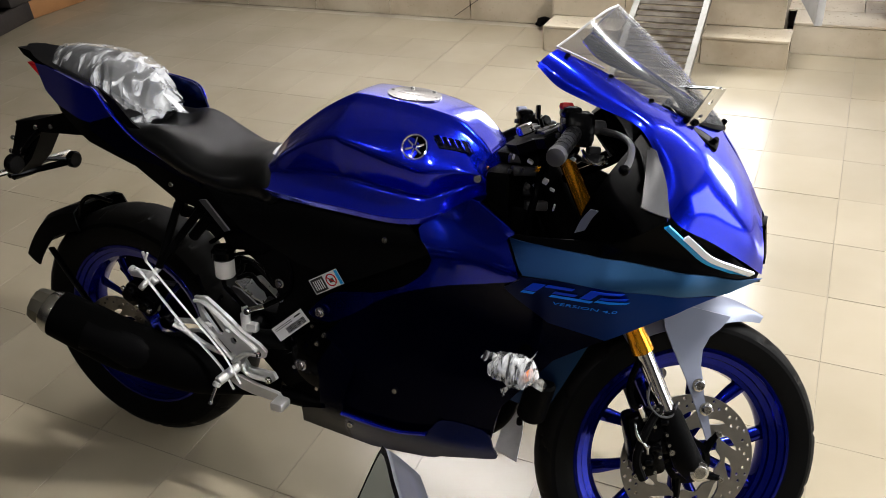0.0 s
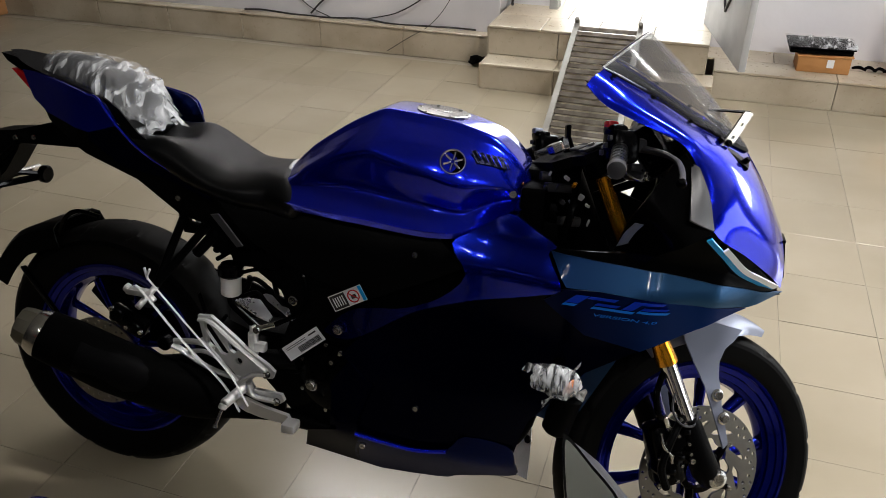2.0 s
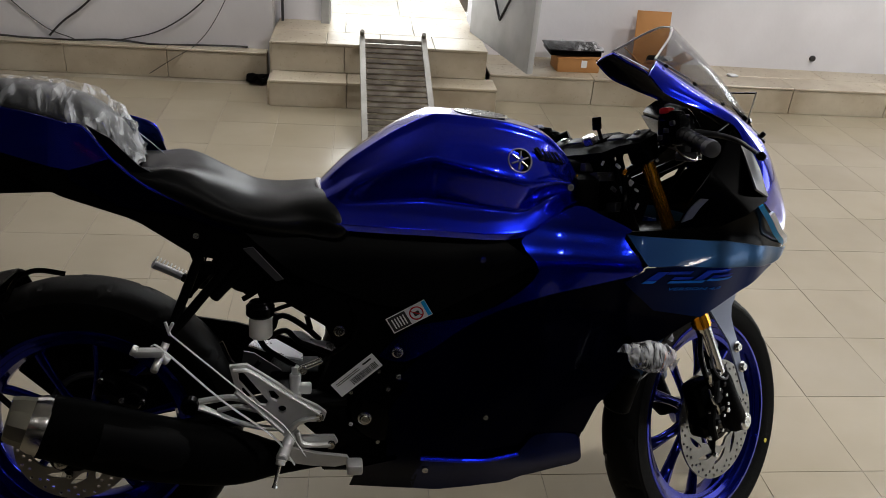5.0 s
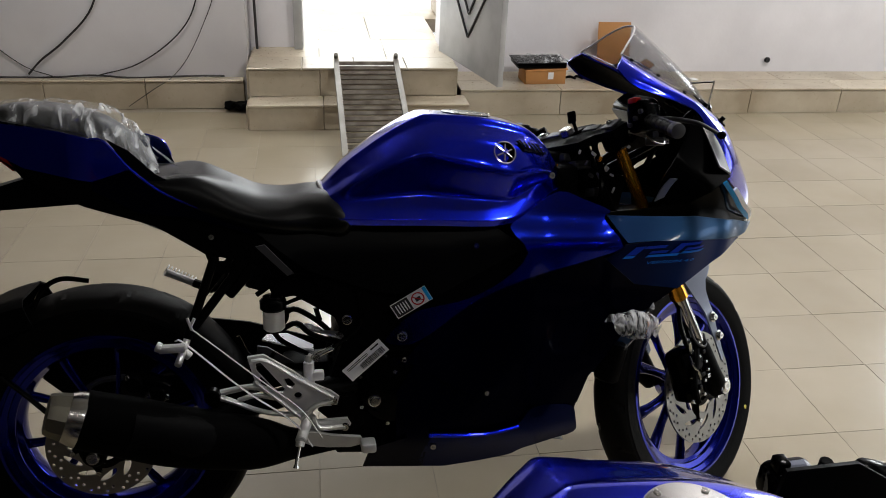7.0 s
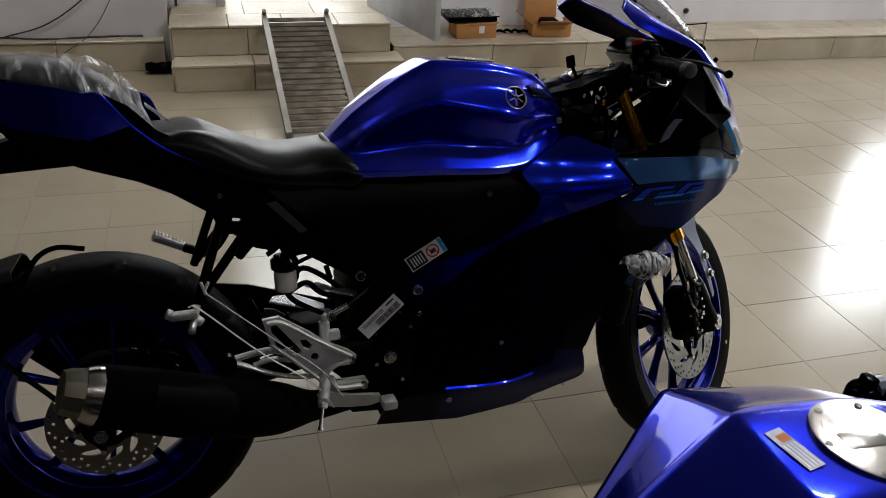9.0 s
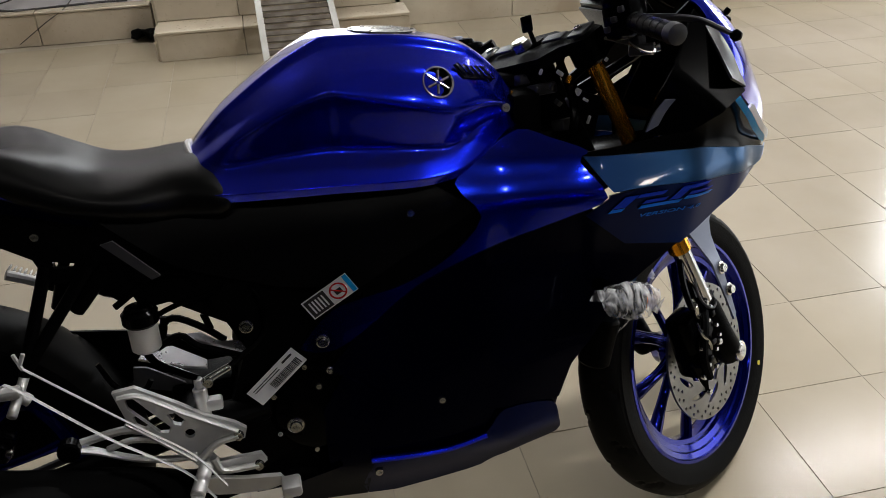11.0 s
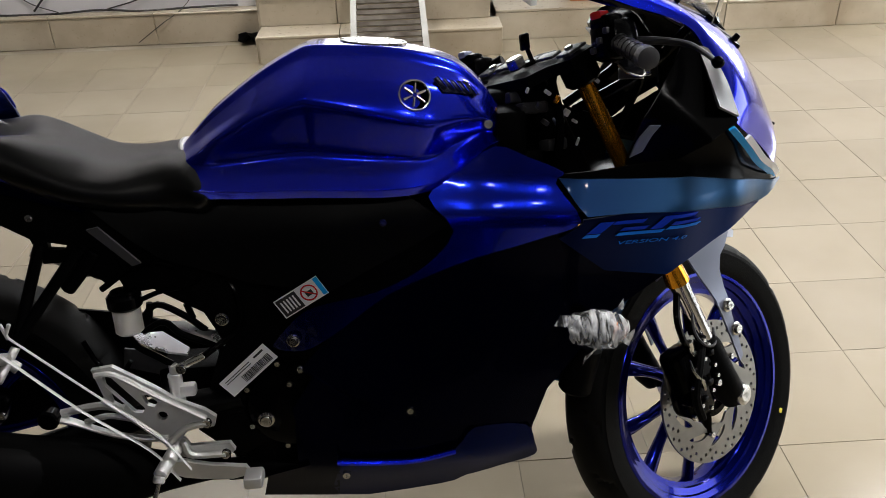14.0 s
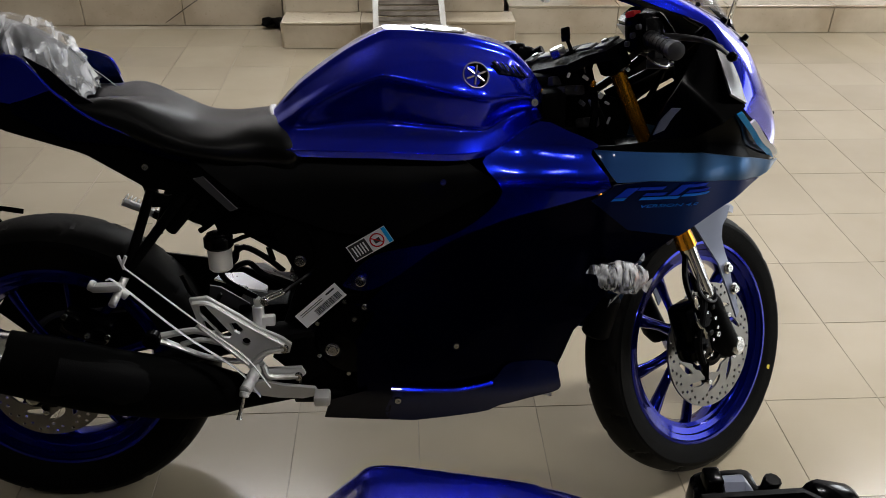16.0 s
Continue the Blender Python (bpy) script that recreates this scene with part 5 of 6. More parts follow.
        # mirror pad on the cowl
        along, out = Vector((0.056, -s * 0.010, -0.036)).normalized(), Vector((0.54, s * 0.285, 0.79)).normalized()
        pad_at = SIDE @ Matrix.Translation((1.299, s * 0.0715, 0.949)) @ Matrix((along, out.cross(along), out)).transposed().to_4x4()
        mirror_pad = part("mirror_pad", moved(block((0, 0, 0), (0.080, 0.026, 0.010), 0.0045), pad_at), BLACK, bike, "black mirror mounting pad")
        part("pad_inset", moved(block((0, 0, 0.005), (0.042, 0.013, 0.0016), 0.0007), pad_at), DKGREY, mirror_pad)
        for k in (-0.029, 0.029):
            part("pad_bolt", moved(bolt((k, 0, 0.004), 0.0052, 0.010, (0, 0, 1)), pad_at), BLACK, mirror_pad)

    # perforated bracket: an upright steel strip and a dark arm across its top
    def strip(a, b, wide, t, holes):
        a, b, wide = Vector(a), Vector(b), Vector(wide)
        d, n = (b - a).length, wide.normalized()
        w = wide.length / 2
        ring = [[(u * d + 0.004 * math.cos(k), 0.006 * math.sin(k)) for k in np.arange(10) * 0.628] for u in holes]
        v, f = cut([(0, -w), (d, -w), (d, w), (0, w)], ring, step=0.03)
        e = (b - a).normalized()
        return thick(([tuple(a + e * p[0] + n * p[1]) for p in v], f), t)

    bracket = part("plate_bracket", strip((1.288, -0.050, 0.958), (1.320, -0.013, 1.018), (0.018, 0.030, -0.006), 0.0022, (0.30, 0.66)), STEEL, bike, "perforated steel number plate bracket")
    part("bracket_arm", strip((1.319, -0.014, 1.0165), (1.258, -0.004, 1.013), (0.010, 0.022, 0.0), 0.0022, (0.3, 0.7)), BLACK, bracket)
    part("bracket_bolt", bolt((1.292, -0.049, 0.966), 0.006, 0.006, (0.6, -0.6, 0.4)), BLACK, bracket)

    # instrument pod and its stay
    part("instrument_pod", moved(block((0, 0, 0), (0.05, 0.16, 0.09), 0.014), pose(1.165, 0, 0.945, 0, -38, 0)), BLACK, bike, "black instrument pod")
    part("instrument_face", moved(block((-0.026, 0, 0), (0.004, 0.14, 0.072), 0.002), pose(1.165, 0, 0.945, 0, -38, 0)), DKGREY, bike)
    part("cowl_stay", both(tube([(1.08, -0.03, 0.84), (1.18, -0.06, 0.90), (1.23, -0.11, 0.965)], 0.008, 8, 4)), BLACK, bike)
    # Dark plate and blocks added to keep the gaps behind the cockpit black.
    part("cockpit_backing", plate([(0.93, 0.69), (0.945, 0.865), (1.03, 0.865), (1.10, 0.82), (1.19, 0.79), (1.16, 0.66), (1.02, 0.64)], 0.128, 0.005), MATT, bike, "black plate added to darken the cockpit gap")
    part("dark_filler", join(block((0.972, -0.01, 0.79), (0.05, 0.15, 0.13), 0.012), block((1.0, -0.045, 0.755), (0.05, 0.05, 0.07), 0.01), block((0.965, 0.02, 0.86), (0.04, 0.09, 0.03), 0.008)), MATT, bike, "black blocks added to fill behind the steering head")
    part("horn", spun([(0.0, -0.03), (0.03, -0.03), (0.034, -0.02), (0.02, 0.0)], 20, (1.19, 0.0, 0.66)), BLACK, bike)
    part("radiator", moved(block((0, 0, 0), (0.03, 0.22, 0.20), 0.006), pose(1.02, 0, 0.55, 0, -18, 0)), MATT, bike)
    part("header_pipe", tube([(0.93, 0, 0.50), (1.0, -0.02, 0.40), (0.96, -0.04, 0.29), (0.80, -0.05, 0.245), (0.60, -0.06, 0.25), (0.48, -0.10, 0.28)], 0.019, 12, 6), MATT, bike)
    lining = part("belly_liner", thick(as_shape(patch([[(0.955, 0.004, 0.196), (1.010, -0.010, 0.190)], [(0.955, 0.052, 0.232), (1.004, 0.046, 0.232)], [(0.955, 0.066, 0.285), (1.000, 0.058, 0.285)], [(0.960, 0.062, 0.345), (0.996, 0.050, 0.345)], [(0.970, 0.050, 0.410), (0.990, 0.034, 0.410)]], 5, 4)), 0.003), LINER, bike, "pale grey lining of the far belly panel")
    part("liner_clip", rod((0.992, 0.060, 0.250), (0.997, 0.044, 0.250), 0.007, 14), BLACK, lining)
    part("chin", as_shape(patch([[(0.93, -0.11, 0.30), (0.94, 0, 0.30), (0.93, 0.11, 0.30)], [(0.94, -0.085, 0.25), (0.95, 0, 0.245), (0.94, 0.085, 0.25)], [(0.84, -0.085, 0.21), (0.84, 0, 0.205), (0.84, 0.085, 0.21)], [(0.55, -0.08, 0.21), (0.55, 0, 0.205), (0.55, 0.08, 0.21)]], 5, 5)), DEEP, bike)

    # stickers on the frame cover
    def sticker(a, b, h, y0, y1):
        a, b = np.array(a), np.array(b)
        d = b - a
        n = np.array((-d[1], d[0])) / np.linalg.norm(d) * h
        q = [a, b, b + n, a + n]
        yy = [y0, y1, y1, y0]
        return [(p[0], y, p[1]) for p, y in zip(q, yy)]

    def lay(q, u0, u1, v0, v1, off):
        q = np.array(q)
        f = lambda u, v: tuple((1 - v) * ((1 - u) * q[0] + u * q[1]) + v * ((1 - u) * q[3] + u * q[2]) - np.array((0, off, 0)))
        return thick(([f(u0, v0), f(u1, v0), f(u1, v1), f(u0, v1)], [(0, 1, 2, 3)]), 0.0006, (0, -1, 0))

    warn = sticker((0.608, 0.560), (0.678, 0.602), 0.034, -0.126, -0.134)
    label = part("warning_sticker", lay(warn, 0, 1, 0, 1, 0.001), WHITE, bike, "white warning sticker with a red ban sign")
    part("print_field", lay(warn, 0.03, 0.47, 0.06, 0.94, 0.0016), INK, label, "black printed field")
    for k in range(5):
        part("print_line", lay(warn, 0.10 + 0.07 * k, 0.13 + 0.07 * k, 0.2, 0.8, 0.0022), WHITE, label)
    part("blue_field", lay(warn, 0.90, 0.99, 0.04, 0.96, 0.0016), CYAN, label)
    mid = [np.array(warn[i]) for i in range(4)]
    o = (mid[0] * 0.5 + mid[1] * 0.5 + mid[3] * 0.5 + mid[2] * 0.5) / 2
    o = o + (mid[1] - mid[0]) * 0.19
    ux, uz = (mid[1] - mid[0]) / np.linalg.norm(mid[1] - mid[0]), (mid[3] - mid[0]) / np.linalg.norm(mid[3] - mid[0])
    ring = [tuple(o + 0.0125 * (math.cos(a) * ux + math.sin(a) * uz) - np.array((0, 0.0016, 0))) for a in np.arange(24) * math.pi / 12]
    part("ban_ring", tube(ring, 0.0013, 6, closed=True), RED, label, "red ban sign")
    part("ban_bar", rod(o - 0.009 * (ux - uz) - np.array((0, 0.0016, 0)), o + 0.009 * (ux - uz) - np.array((0, 0.0016, 0)), 0.0011, 6), RED, label)
    part("ban_shape", lay(warn, 0.62, 0.76, 0.35, 0.6, 0.0014), INK, label)
    code = sticker((0.512, 0.432), (0.588, 0.496), 0.033, -0.128, -0.127)
    tag = part("barcode_sticker", lay(code, 0, 1, 0, 1, 0.001), WHITE, bike, "white paper sticker with a bar code")
    u = 0.34
    rng = random.Random(4)
    while u < 0.93:
        w = rng.choice((0.008, 0.012, 0.02))
        part("code_bar", lay(code, u, u + w, 0.12, 0.52, 0.0016), INK, tag)
        u += w + rng.choice((0.008, 0.012))
    for v in (0.66, 0.78):
        part("print_line", lay(code, 0.08, 0.62, v, v + 0.04, 0.0016), DKGREY, tag)
    part("print_line", lay(code, 0.72, 0.92, 0.74, 0.84, 0.0016), INK, tag)

    # right foot rest group in cast aluminium
    hanger_out = [(0.307, 0.507), (0.338, 0.510), (0.396, 0.469), (0.426, 0.444), (0.467, 0.422), (0.483, 0.408), (0.478, 0.392), (0.460, 0.390), (0.438, 0.392), (0.426, 0.375), (0.435, 0.359), (0.498, 0.359), (0.505, 0.345), (0.492, 0.335), (0.435, 0.335), (0.411, 0.345), (0.399, 0.380), (0.358, 0.418), (0.337, 0.432), (0.319, 0.455)]
    holes = [[(0.322, 0.493), (0.332, 0.495), (0.377, 0.434), (0.372, 0.426), (0.360, 0.428), (0.323, 0.477)], [(0.327, 0.463), (0.332, 0.464), (0.349, 0.442), (0.340, 0.439), (0.330, 0.447)], [(0.374, 0.457), (0.386, 0.457), (0.398, 0.442), (0.391, 0.434), (0.381, 0.439)], [(0.401 + 0.008 * math.cos(k), 0.418 + 0.008 * math.sin(k)) for k in np.arange(10) * 0.628]]
    hanger = part("foot_rest_hanger", plate(hanger_out, -0.146, 0.009, holes, step=0.012), ALU, bike, "cast aluminium foot rest hanger")
    for x, z in [(0.470, 0.406), (0.492, 0.347)]:
        part("hanger_bolt", bolt((x, -0.155, z), 0.008, 0.008), STEEL, hanger)
    for path, r in [([(0.315, -0.155, 0.502), (0.345, -0.156, 0.500), (0.40, -0.157, 0.461), (0.470, -0.157, 0.414)], 0.0065), ([(0.428, -0.157, 0.376), (0.440, -0.157, 0.350), (0.492, -0.157, 0.347)], 0.008), ([(0.405, -0.157, 0.372), (0.435, -0.157, 0.398), (0.470, -0.157, 0.406)], 0.008), ([(0.318, -0.155, 0.46), (0.36, -0.156, 0.42), (0.405, -0.157, 0.375)], 0.006)]:
        part("hanger_rib", tube(path, r, 8, 4, flat=0.7), ALU, hanger)
    part("foot_peg", join(rod((0.418, -0.15, 0.366), (0.402, -0.212, 0.352), 0.011, 14), rod((0.402, -0.212, 0.352), (0.400, -0.217, 0.343), 0.009)), ALU, hanger, "ribbed aluminium foot peg")
    part("peg_feeler", tube([(0.400, -0.214, 0.346), (0.392, -0.228, 0.314), (0.391, -0.230, 0.306)], [0.004, 0.0035, 0.006], 8), STEEL, hanger)
    pedal = part("brake_pedal", join(plate([(0.398, 0.345), (0.426, 0.346), (0.464, 0.335), (0.522, 0.326), (0.530, 0.312), (0.500, 0.306), (0.455, 0.310), (0.425, 0.316), (0.402, 0.328)], -0.168, 0.010), block((0.536, -0.182, 0.314), (0.030, 0.036, 0.020), 0.005)), ALU, bike, "cast aluminium brake pedal")
    rear_hanger = part("pillion_hanger", join(tube([(0.240, -0.155, 0.436), (0.270, -0.152, 0.422), (0.320, -0.150, 0.396), (0.367, -0.148, 0.382), (0.405, -0.146, 0.378)], [0.014, 0.010, 0.009, 0.009, 0.010], 10, 4, flat=0.55), tube([(0.252, -0.152, 0.440), (0.310, -0.150, 0.447), (0.345, -0.148, 0.436)], 0.0065, 8, 3), tube([(0.285, -0.150, 0.420), (0.320, -0.150, 0.428), (0.355, -0.148, 0.418)], 0.005, 8, 3)), ALU, bike, "aluminium pillion foot rest bracket")
    part("hanger_boss", rod((0.238, -0.150, 0.438), (0.238, -0.172, 0.438), 0.016, 18), BLACK, rear_hanger)
    part("master_cylinder", join(rod((0.425, -0.128, 0.430), (0.425, -0.128, 0.482), 0.011), rod((0.425, -0.128, 0.482), (0.425, -0.128, 0.498), 0.007), block((0.44, -0.128, 0.452), (0.03, 0.018, 0.02), 0.004)), ALU, bike, "aluminium rear brake cylinder")
    part("banjo_fitting", join(rod((0.43, -0.13, 0.490), (0.475, -0.125, 0.507), 0.006), bolt((0.44, -0.138, 0.494), 0.008, 0.006)), STEEL, bike)
    pot = part("brake_reservoir", join(rod((0.361, -0.10, 0.545), (0.361, -0.10, 0.589), 0.0215, 24)), POT, bike, "milky brake fluid reservoir")
    part("reservoir_cap", join(rod((0.361, -0.10, 0.587), (0.361, -0.10, 0.612), 0.0265, 24), rod((0.361, -0.10, 0.612), (0.361, -0.10, 0.616), 0.020, 24)), BLACK, pot, "black screw cap")
    for path, r in [
        ([(0.352, -0.10, 0.556), (0.37, -0.115, 0.53), (0.40, -0.12, 0.51), (0.425, -0.128, 0.498)], 0.0055),
        ([(0.475, -0.125, 0.507), (0.53, -0.11, 0.545), (0.53, -0.10, 0.60), (0.50, -0.09, 0.64)], 0.005),
        ([(0.385, -0.10, 0.598), (0.42, -0.105, 0.612), (0.47, -0.10, 0.62), (0.50, -0.09, 0.65)], 0.004),
        ([(0.33, -0.10, 0.62), (0.40, -0.10, 0.66), (0.47, -0.09, 0.64)], 0.005),
        ([(0.29, -0.11, 0.54), (0.31, -0.115, 0.50), (0.345, -0.12, 0.49), (0.36, -0.12, 0.505)], 0.004),
    ]:
        part("hose", tube(path, r, 8, 6), BLACK, bike)
    strap_a = bend([(0.212, -0.172, 0.582), (0.282, -0.180, 0.520), (0.345, -0.184, 0.462), (0.406, -0.19, 0.408), (0.444, -0.19, 0.345)], 5)
    strap_b = bend([(0.180, -0.175, 0.562), (0.199, -0.178, 0.556), (0.297, -0.185, 0.460), (0.388, -0.19, 0.385), (0.425, -0.19, 0.327)], 5)
    for line in (strap_a, strap_b):
        part("packing_strap", tube(line, 0.0036, 6, flat=0.4), STRAP, bike, "white plastic packing strap")
    part("strap_knot", join(rod((0.212, -0.172, 0.580), (0.205, -0.172, 0.605), 0.003, 6), rod((0.210, -0.172, 0.588), (0.218, -0.172, 0.604), 0.003, 6)), STRAP, bike)

    # subframe struts and suspension
    for a, b, r in [((0.255, -0.10, 0.70), (0.195, -0.12, 0.545), 0.009), ((0.31, -0.10, 0.69), (0.20, -0.12, 0.555), 0.009), ((0.33, -0.09, 0.68), (0.275, -0.09, 0.62), 0.012), ((0.255, 0.10, 0.70), (0.195, 0.12, 0.545), 0.009), ((0.31, 0.10, 0.69), (0.20, 0.12, 0.555), 0.009)]:
        part("subframe_strut", rod(a, b, r), MATT, bike)
    part("frame_plate", plate([(0.235, 0.715), (0.345, 0.70), (0.36, 0.655), (0.30, 0.665), (0.25, 0.665)], -0.092, 0.012, holes=[[(0.262, 0.70), (0.292, 0.695), (0.285, 0.685), (0.262, 0.688)]], step=0.03), MATT, bike)
    part("exhaust_stay", join(rod((0.195, -0.12, 0.545), (0.18, -0.17, 0.51), 0.007), block((0.170, -0.15, 0.538), (0.05, 0.022, 0.014), 0.004), rod((0.150, -0.15, 0.540), (0.140, -0.15, 0.545), 0.010), rod((0.185, -0.14, 0.53), (0.20, -0.14, 0.515), 0.009)), ALU, bike, "aluminium silencer stay")
    shock = part("shock_absorber", rod((0.525, 0.0, 0.66), (0.505, 0.0, 0.40), 0.026), BLACK, bike)
    part("linkage", block((0.42, 0, 0.42), (0.10, 0.08, 0.05), 0.01), MATT, shock)
    # Sheets outlined to fit the camera's view of the pale gap below the seat.
    for sheet in ([(0.332, -0.035, 0.501), (0.342, -0.017, 0.505), (0.384, -0.017, 0.505), (0.437, -0.064, 0.494), (0.437, -0.080, 0.490), (0.404, -0.070, 0.492)], [(0.403, -0.050, 0.532), (0.411, -0.043, 0.534), (0.433, -0.044, 0.533), (0.460, -0.072, 0.527), (0.488, -0.079, 0.525), (0.510, -0.095, 0.521), (0.504, -0.109, 0.517), (0.472, -0.088, 0.522), (0.431, -0.064, 0.528)]):
        part("pale_sheet", thick((sheet, [tuple(reversed(range(len(sheet))))]), 0.004, (0, 0, 1)), PALESHEET, bike, "bright silver sheet shaped to fit the view below the seat")
    # Black plate added, outlined to fit the dark area below the seat in view.
    rail = [(0.30, 0.640), (0.318, 0.638), (0.336, 0.621), (0.353, 0.632), (0.36, 0.612), (0.377, 0.606), (0.403, 0.609), (0.449, 0.579), (0.482, 0.558), (0.492, 0.534), (0.508, 0.521), (0.54, 0.53), (0.54, 0.66), (0.45, 0.69), (0.36, 0.69), (0.32, 0.665)]
    part("under_seat_mask", plate(rail, -0.085, 0.012, step=0.03), MATT, bike, "black plate shaped to the dark area below the seat")
    part("sheet_hollow", plate([(0.322, 0.486), (0.342, 0.482), (0.398, 0.442), (0.376, 0.432), (0.316, 0.452)], -0.034, 0.005), DKGREY, bike)
    for path in ([(0.374, -0.07, 0.556), (0.400, -0.07, 0.576), (0.440, -0.07, 0.553), (0.470, -0.07, 0.525)], [(0.375, -0.07, 0.545), (0.384, -0.07, 0.556), (0.388, -0.07, 0.580)], [(0.370, -0.07, 0.530), (0.405, -0.07, 0.545), (0.432, -0.07, 0.520), (0.49, -0.07, 0.495)], [(0.445, -0.07, 0.575), (0.452, -0.07, 0.548)]):
        part("frame_rib", tube(path, 0.0055, 8, 4), MATT, bike)
    part("wiring_loom", tube([(0.28, -0.05, 0.66), (0.33, -0.07, 0.632), (0.42, -0.06, 0.640), (0.50, -0.07, 0.60)], 0.010, 8, 5), BLACK, bike)
    # far-side ribbed foot rest
    far = part("left_pillion_peg", tube([(0.12, 0.16, 0.603), (0.15, 0.17, 0.585), (0.18, 0.17, 0.570)], 0.009, 10, 3), STRAP, bike, "pale ribbed pillion peg")
    for k in range(9):
        c = np.array((0.120, 0.178, 0.606)) + np.array((0.0068, 0.002, -0.0046)) * k
        part("peg_rib", rod(c, c + np.array((0.003, 0, -0.002)), 0.0115, 10), ALU, far)
    part("left_peg_bracket", tube([(0.18, 0.17, 0.57), (0.23, 0.14, 0.565), (0.27, 0.12, 0.62), (0.27, 0.10, 0.69)], 0.010, 8, 4), MATT, bike)

    # swing arm, chain guard, silencer
    for s in (-1, 1):
        part("swing_arm", join(tube([(0.52, s * 0.10, 0.42), (0.40, s * 0.105, 0.405), (0.18, s * 0.11, 0.355), (-0.02, s * 0.105, 0.314)], [0.03, 0.034, 0.027, 0.022], 12, 5, flat=0.6), rod((0, s * 0.09, 0.314), (0, s * 0.13, 0.314), 0.024, 20)), MATT, bike, "black swing arm")
        part("axle_nut", bolt((0, s * 0.13, 0.314), 0.013, 0.012, (0, s, 0)), STEEL, bike)
    part("swing_arm_bridge", rod((0.40, -0.10, 0.405), (0.40, 0.10, 0.405), 0.028), MATT, bike)
    can_path = [(0.48, -0.09, 0.29), (0.39, -0.12, 0.30), (0.31, -0.170, 0.335), (0.18, -0.222, 0.390), (0.10, -0.242, 0.426), (0.022, -0.258, 0.458)]
    can = part("silencer", tube(can_path, [0.022, 0.028, 0.045, 0.050, 0.049, 0.046], 24, 5, flat=1.15), CAN, bike, "black silencer")
    part("heat_guard", tube([(0.27, -0.198, 0.356), (0.20, -0.226, 0.388), (0.10, -0.254, 0.430)], [0.030, 0.042, 0.040], 18, 4, flat=1.15), MATT, can)
    part("silencer_band", tube([(0.024, -0.259, 0.457), (0.012, -0.261, 0.462), (0.000, -0.263, 0.467)], [0.0455, 0.0445, 0.040], 28, flat=1.12), STEEL, can, "brushed steel end band")
    tip = part("silencer_tip", tube([(0.002, -0.263, 0.466), (-0.020, -0.267, 0.475), (-0.030, -0.269, 0.479), (-0.028, -0.269, 0.478), (-0.010, -0.265, 0.470)], [0.039, 0.036, 0.032, 0.023, 0.017], 10, flat=1.1), TIP_METAL, can, "bevelled olive metal end cap", sharp=20)
    part("outlet", rod((-0.016, -0.264, 0.463), (-0.032, -0.268, 0.469), 0.013, 16), BLACK, tip)
    # rear hugger and mudguard
    hug = []
    for a in np.linspace(math.radians(152), math.radians(112), 12):
        r = 0.331 + 0.022 * min(1, (math.degrees(a) - 112) / 18)
        line = []
        for u in np.linspace(-1, 1, 13):
            drop = 0.055 * max(0, (abs(u) - 0.62) / 0.38) ** 0.8
            line.append((AXLE_R[0] + (r - drop) * math.cos(a), AXLE_R[1] - 0.008 + 0.082 * max(-1, min(1, u / 0.70)), AXLE_R[2] + (r - drop) * math.sin(a)))
        hug.append(line)
    part("rear_mudguard", thick(as_shape(hug), 0.004), MATT, bike, "black rear mudguard")
    for s in (-1, 1):
        part("mudguard_stay", tube([(-0.02, 0.02 + s * 0.105, 0.314), (-0.12, 0.02 + s * 0.100, 0.43), (-0.20, 0.02 + s * 0.084, 0.505)], 0.010, 8, 4, flat=0.5), MATT, bike)
    part("guard_rail", tube([(-0.10, -0.05, 0.60), (-0.07, -0.06, 0.645), (-0.035, -0.06, 0.662), (0.01, -0.05, 0.652)], 0.005, 8, 5), BLACK, bike)
    cal = part("rear_caliper", join(block((0.105, -0.09, 0.44), (0.09, 0.045, 0.05), 0.010, Euler((0, radians(25), 0)).to_matrix().to_4x4()), rod((0.085, -0.12, 0.455), (0.085, -0.10, 0.455), 0.018), rod((0.13, -0.12, 0.43), (0.13, -0.10, 0.43), 0.014)), BLACK, bike, "black rear brake caliper")
    for x, z in [(0.075, 0.47), (0.145, 0.425), (0.11, 0.43)]:
        part("caliper_bolt", bolt((x, -0.116, z), 0.006, 0.006), STEEL, cal)
    # Black plate added behind the wheel to keep its upper half dark.
    part("wheel_backing", plate([(-0.03, 0.29), (0.12, 0.29), (0.46, 0.36), (0.48, 0.44), (0.30, 0.50), (0.12, 0.53), (-0.08, 0.48), (-0.14, 0.40)], 0.088, 0.006), MATT, bike, "black plate added to darken the far side of the wheel")
    chain = [(0.215 * math.cos(a) * 0.36, 0.075, 0.314 + 0.215 * math.sin(a) * 0.36) for a in np.linspace(math.pi / 2, 3 * math.pi / 2, 24)] + [(0.50, 0.075, 0.37), (0.50, 0.075, 0.41)]
    part("chain", tube(chain, 0.007, 6, closed=True), DKGREY, bike)
    wheel(bike, AXLE_R, 0.307, 0.140, 0.212, 0.105, Matrix.Identity(4), 10, RIM, disc=(0.066, 0.108, -0.112), slim=0.68)

    # front end, turned by the steering
    fw = wheel(bike, AXLE_F, 0.2885, 0.092, 0.216, 0.078, Matrix.Translation((-0.006, 0.018, -0.005)) @ S, 10, RIM, dot=True, disc=(0.090, 0.134, -0.058))
    top, low = np.array((1.022, 0, 0.918)), np.array((1.322, 0, 0.300))

    def leg(s, z):
        p = top + (low - top) * (0.918 - z) / 0.618
        return (p[0], s * 0.094, z)

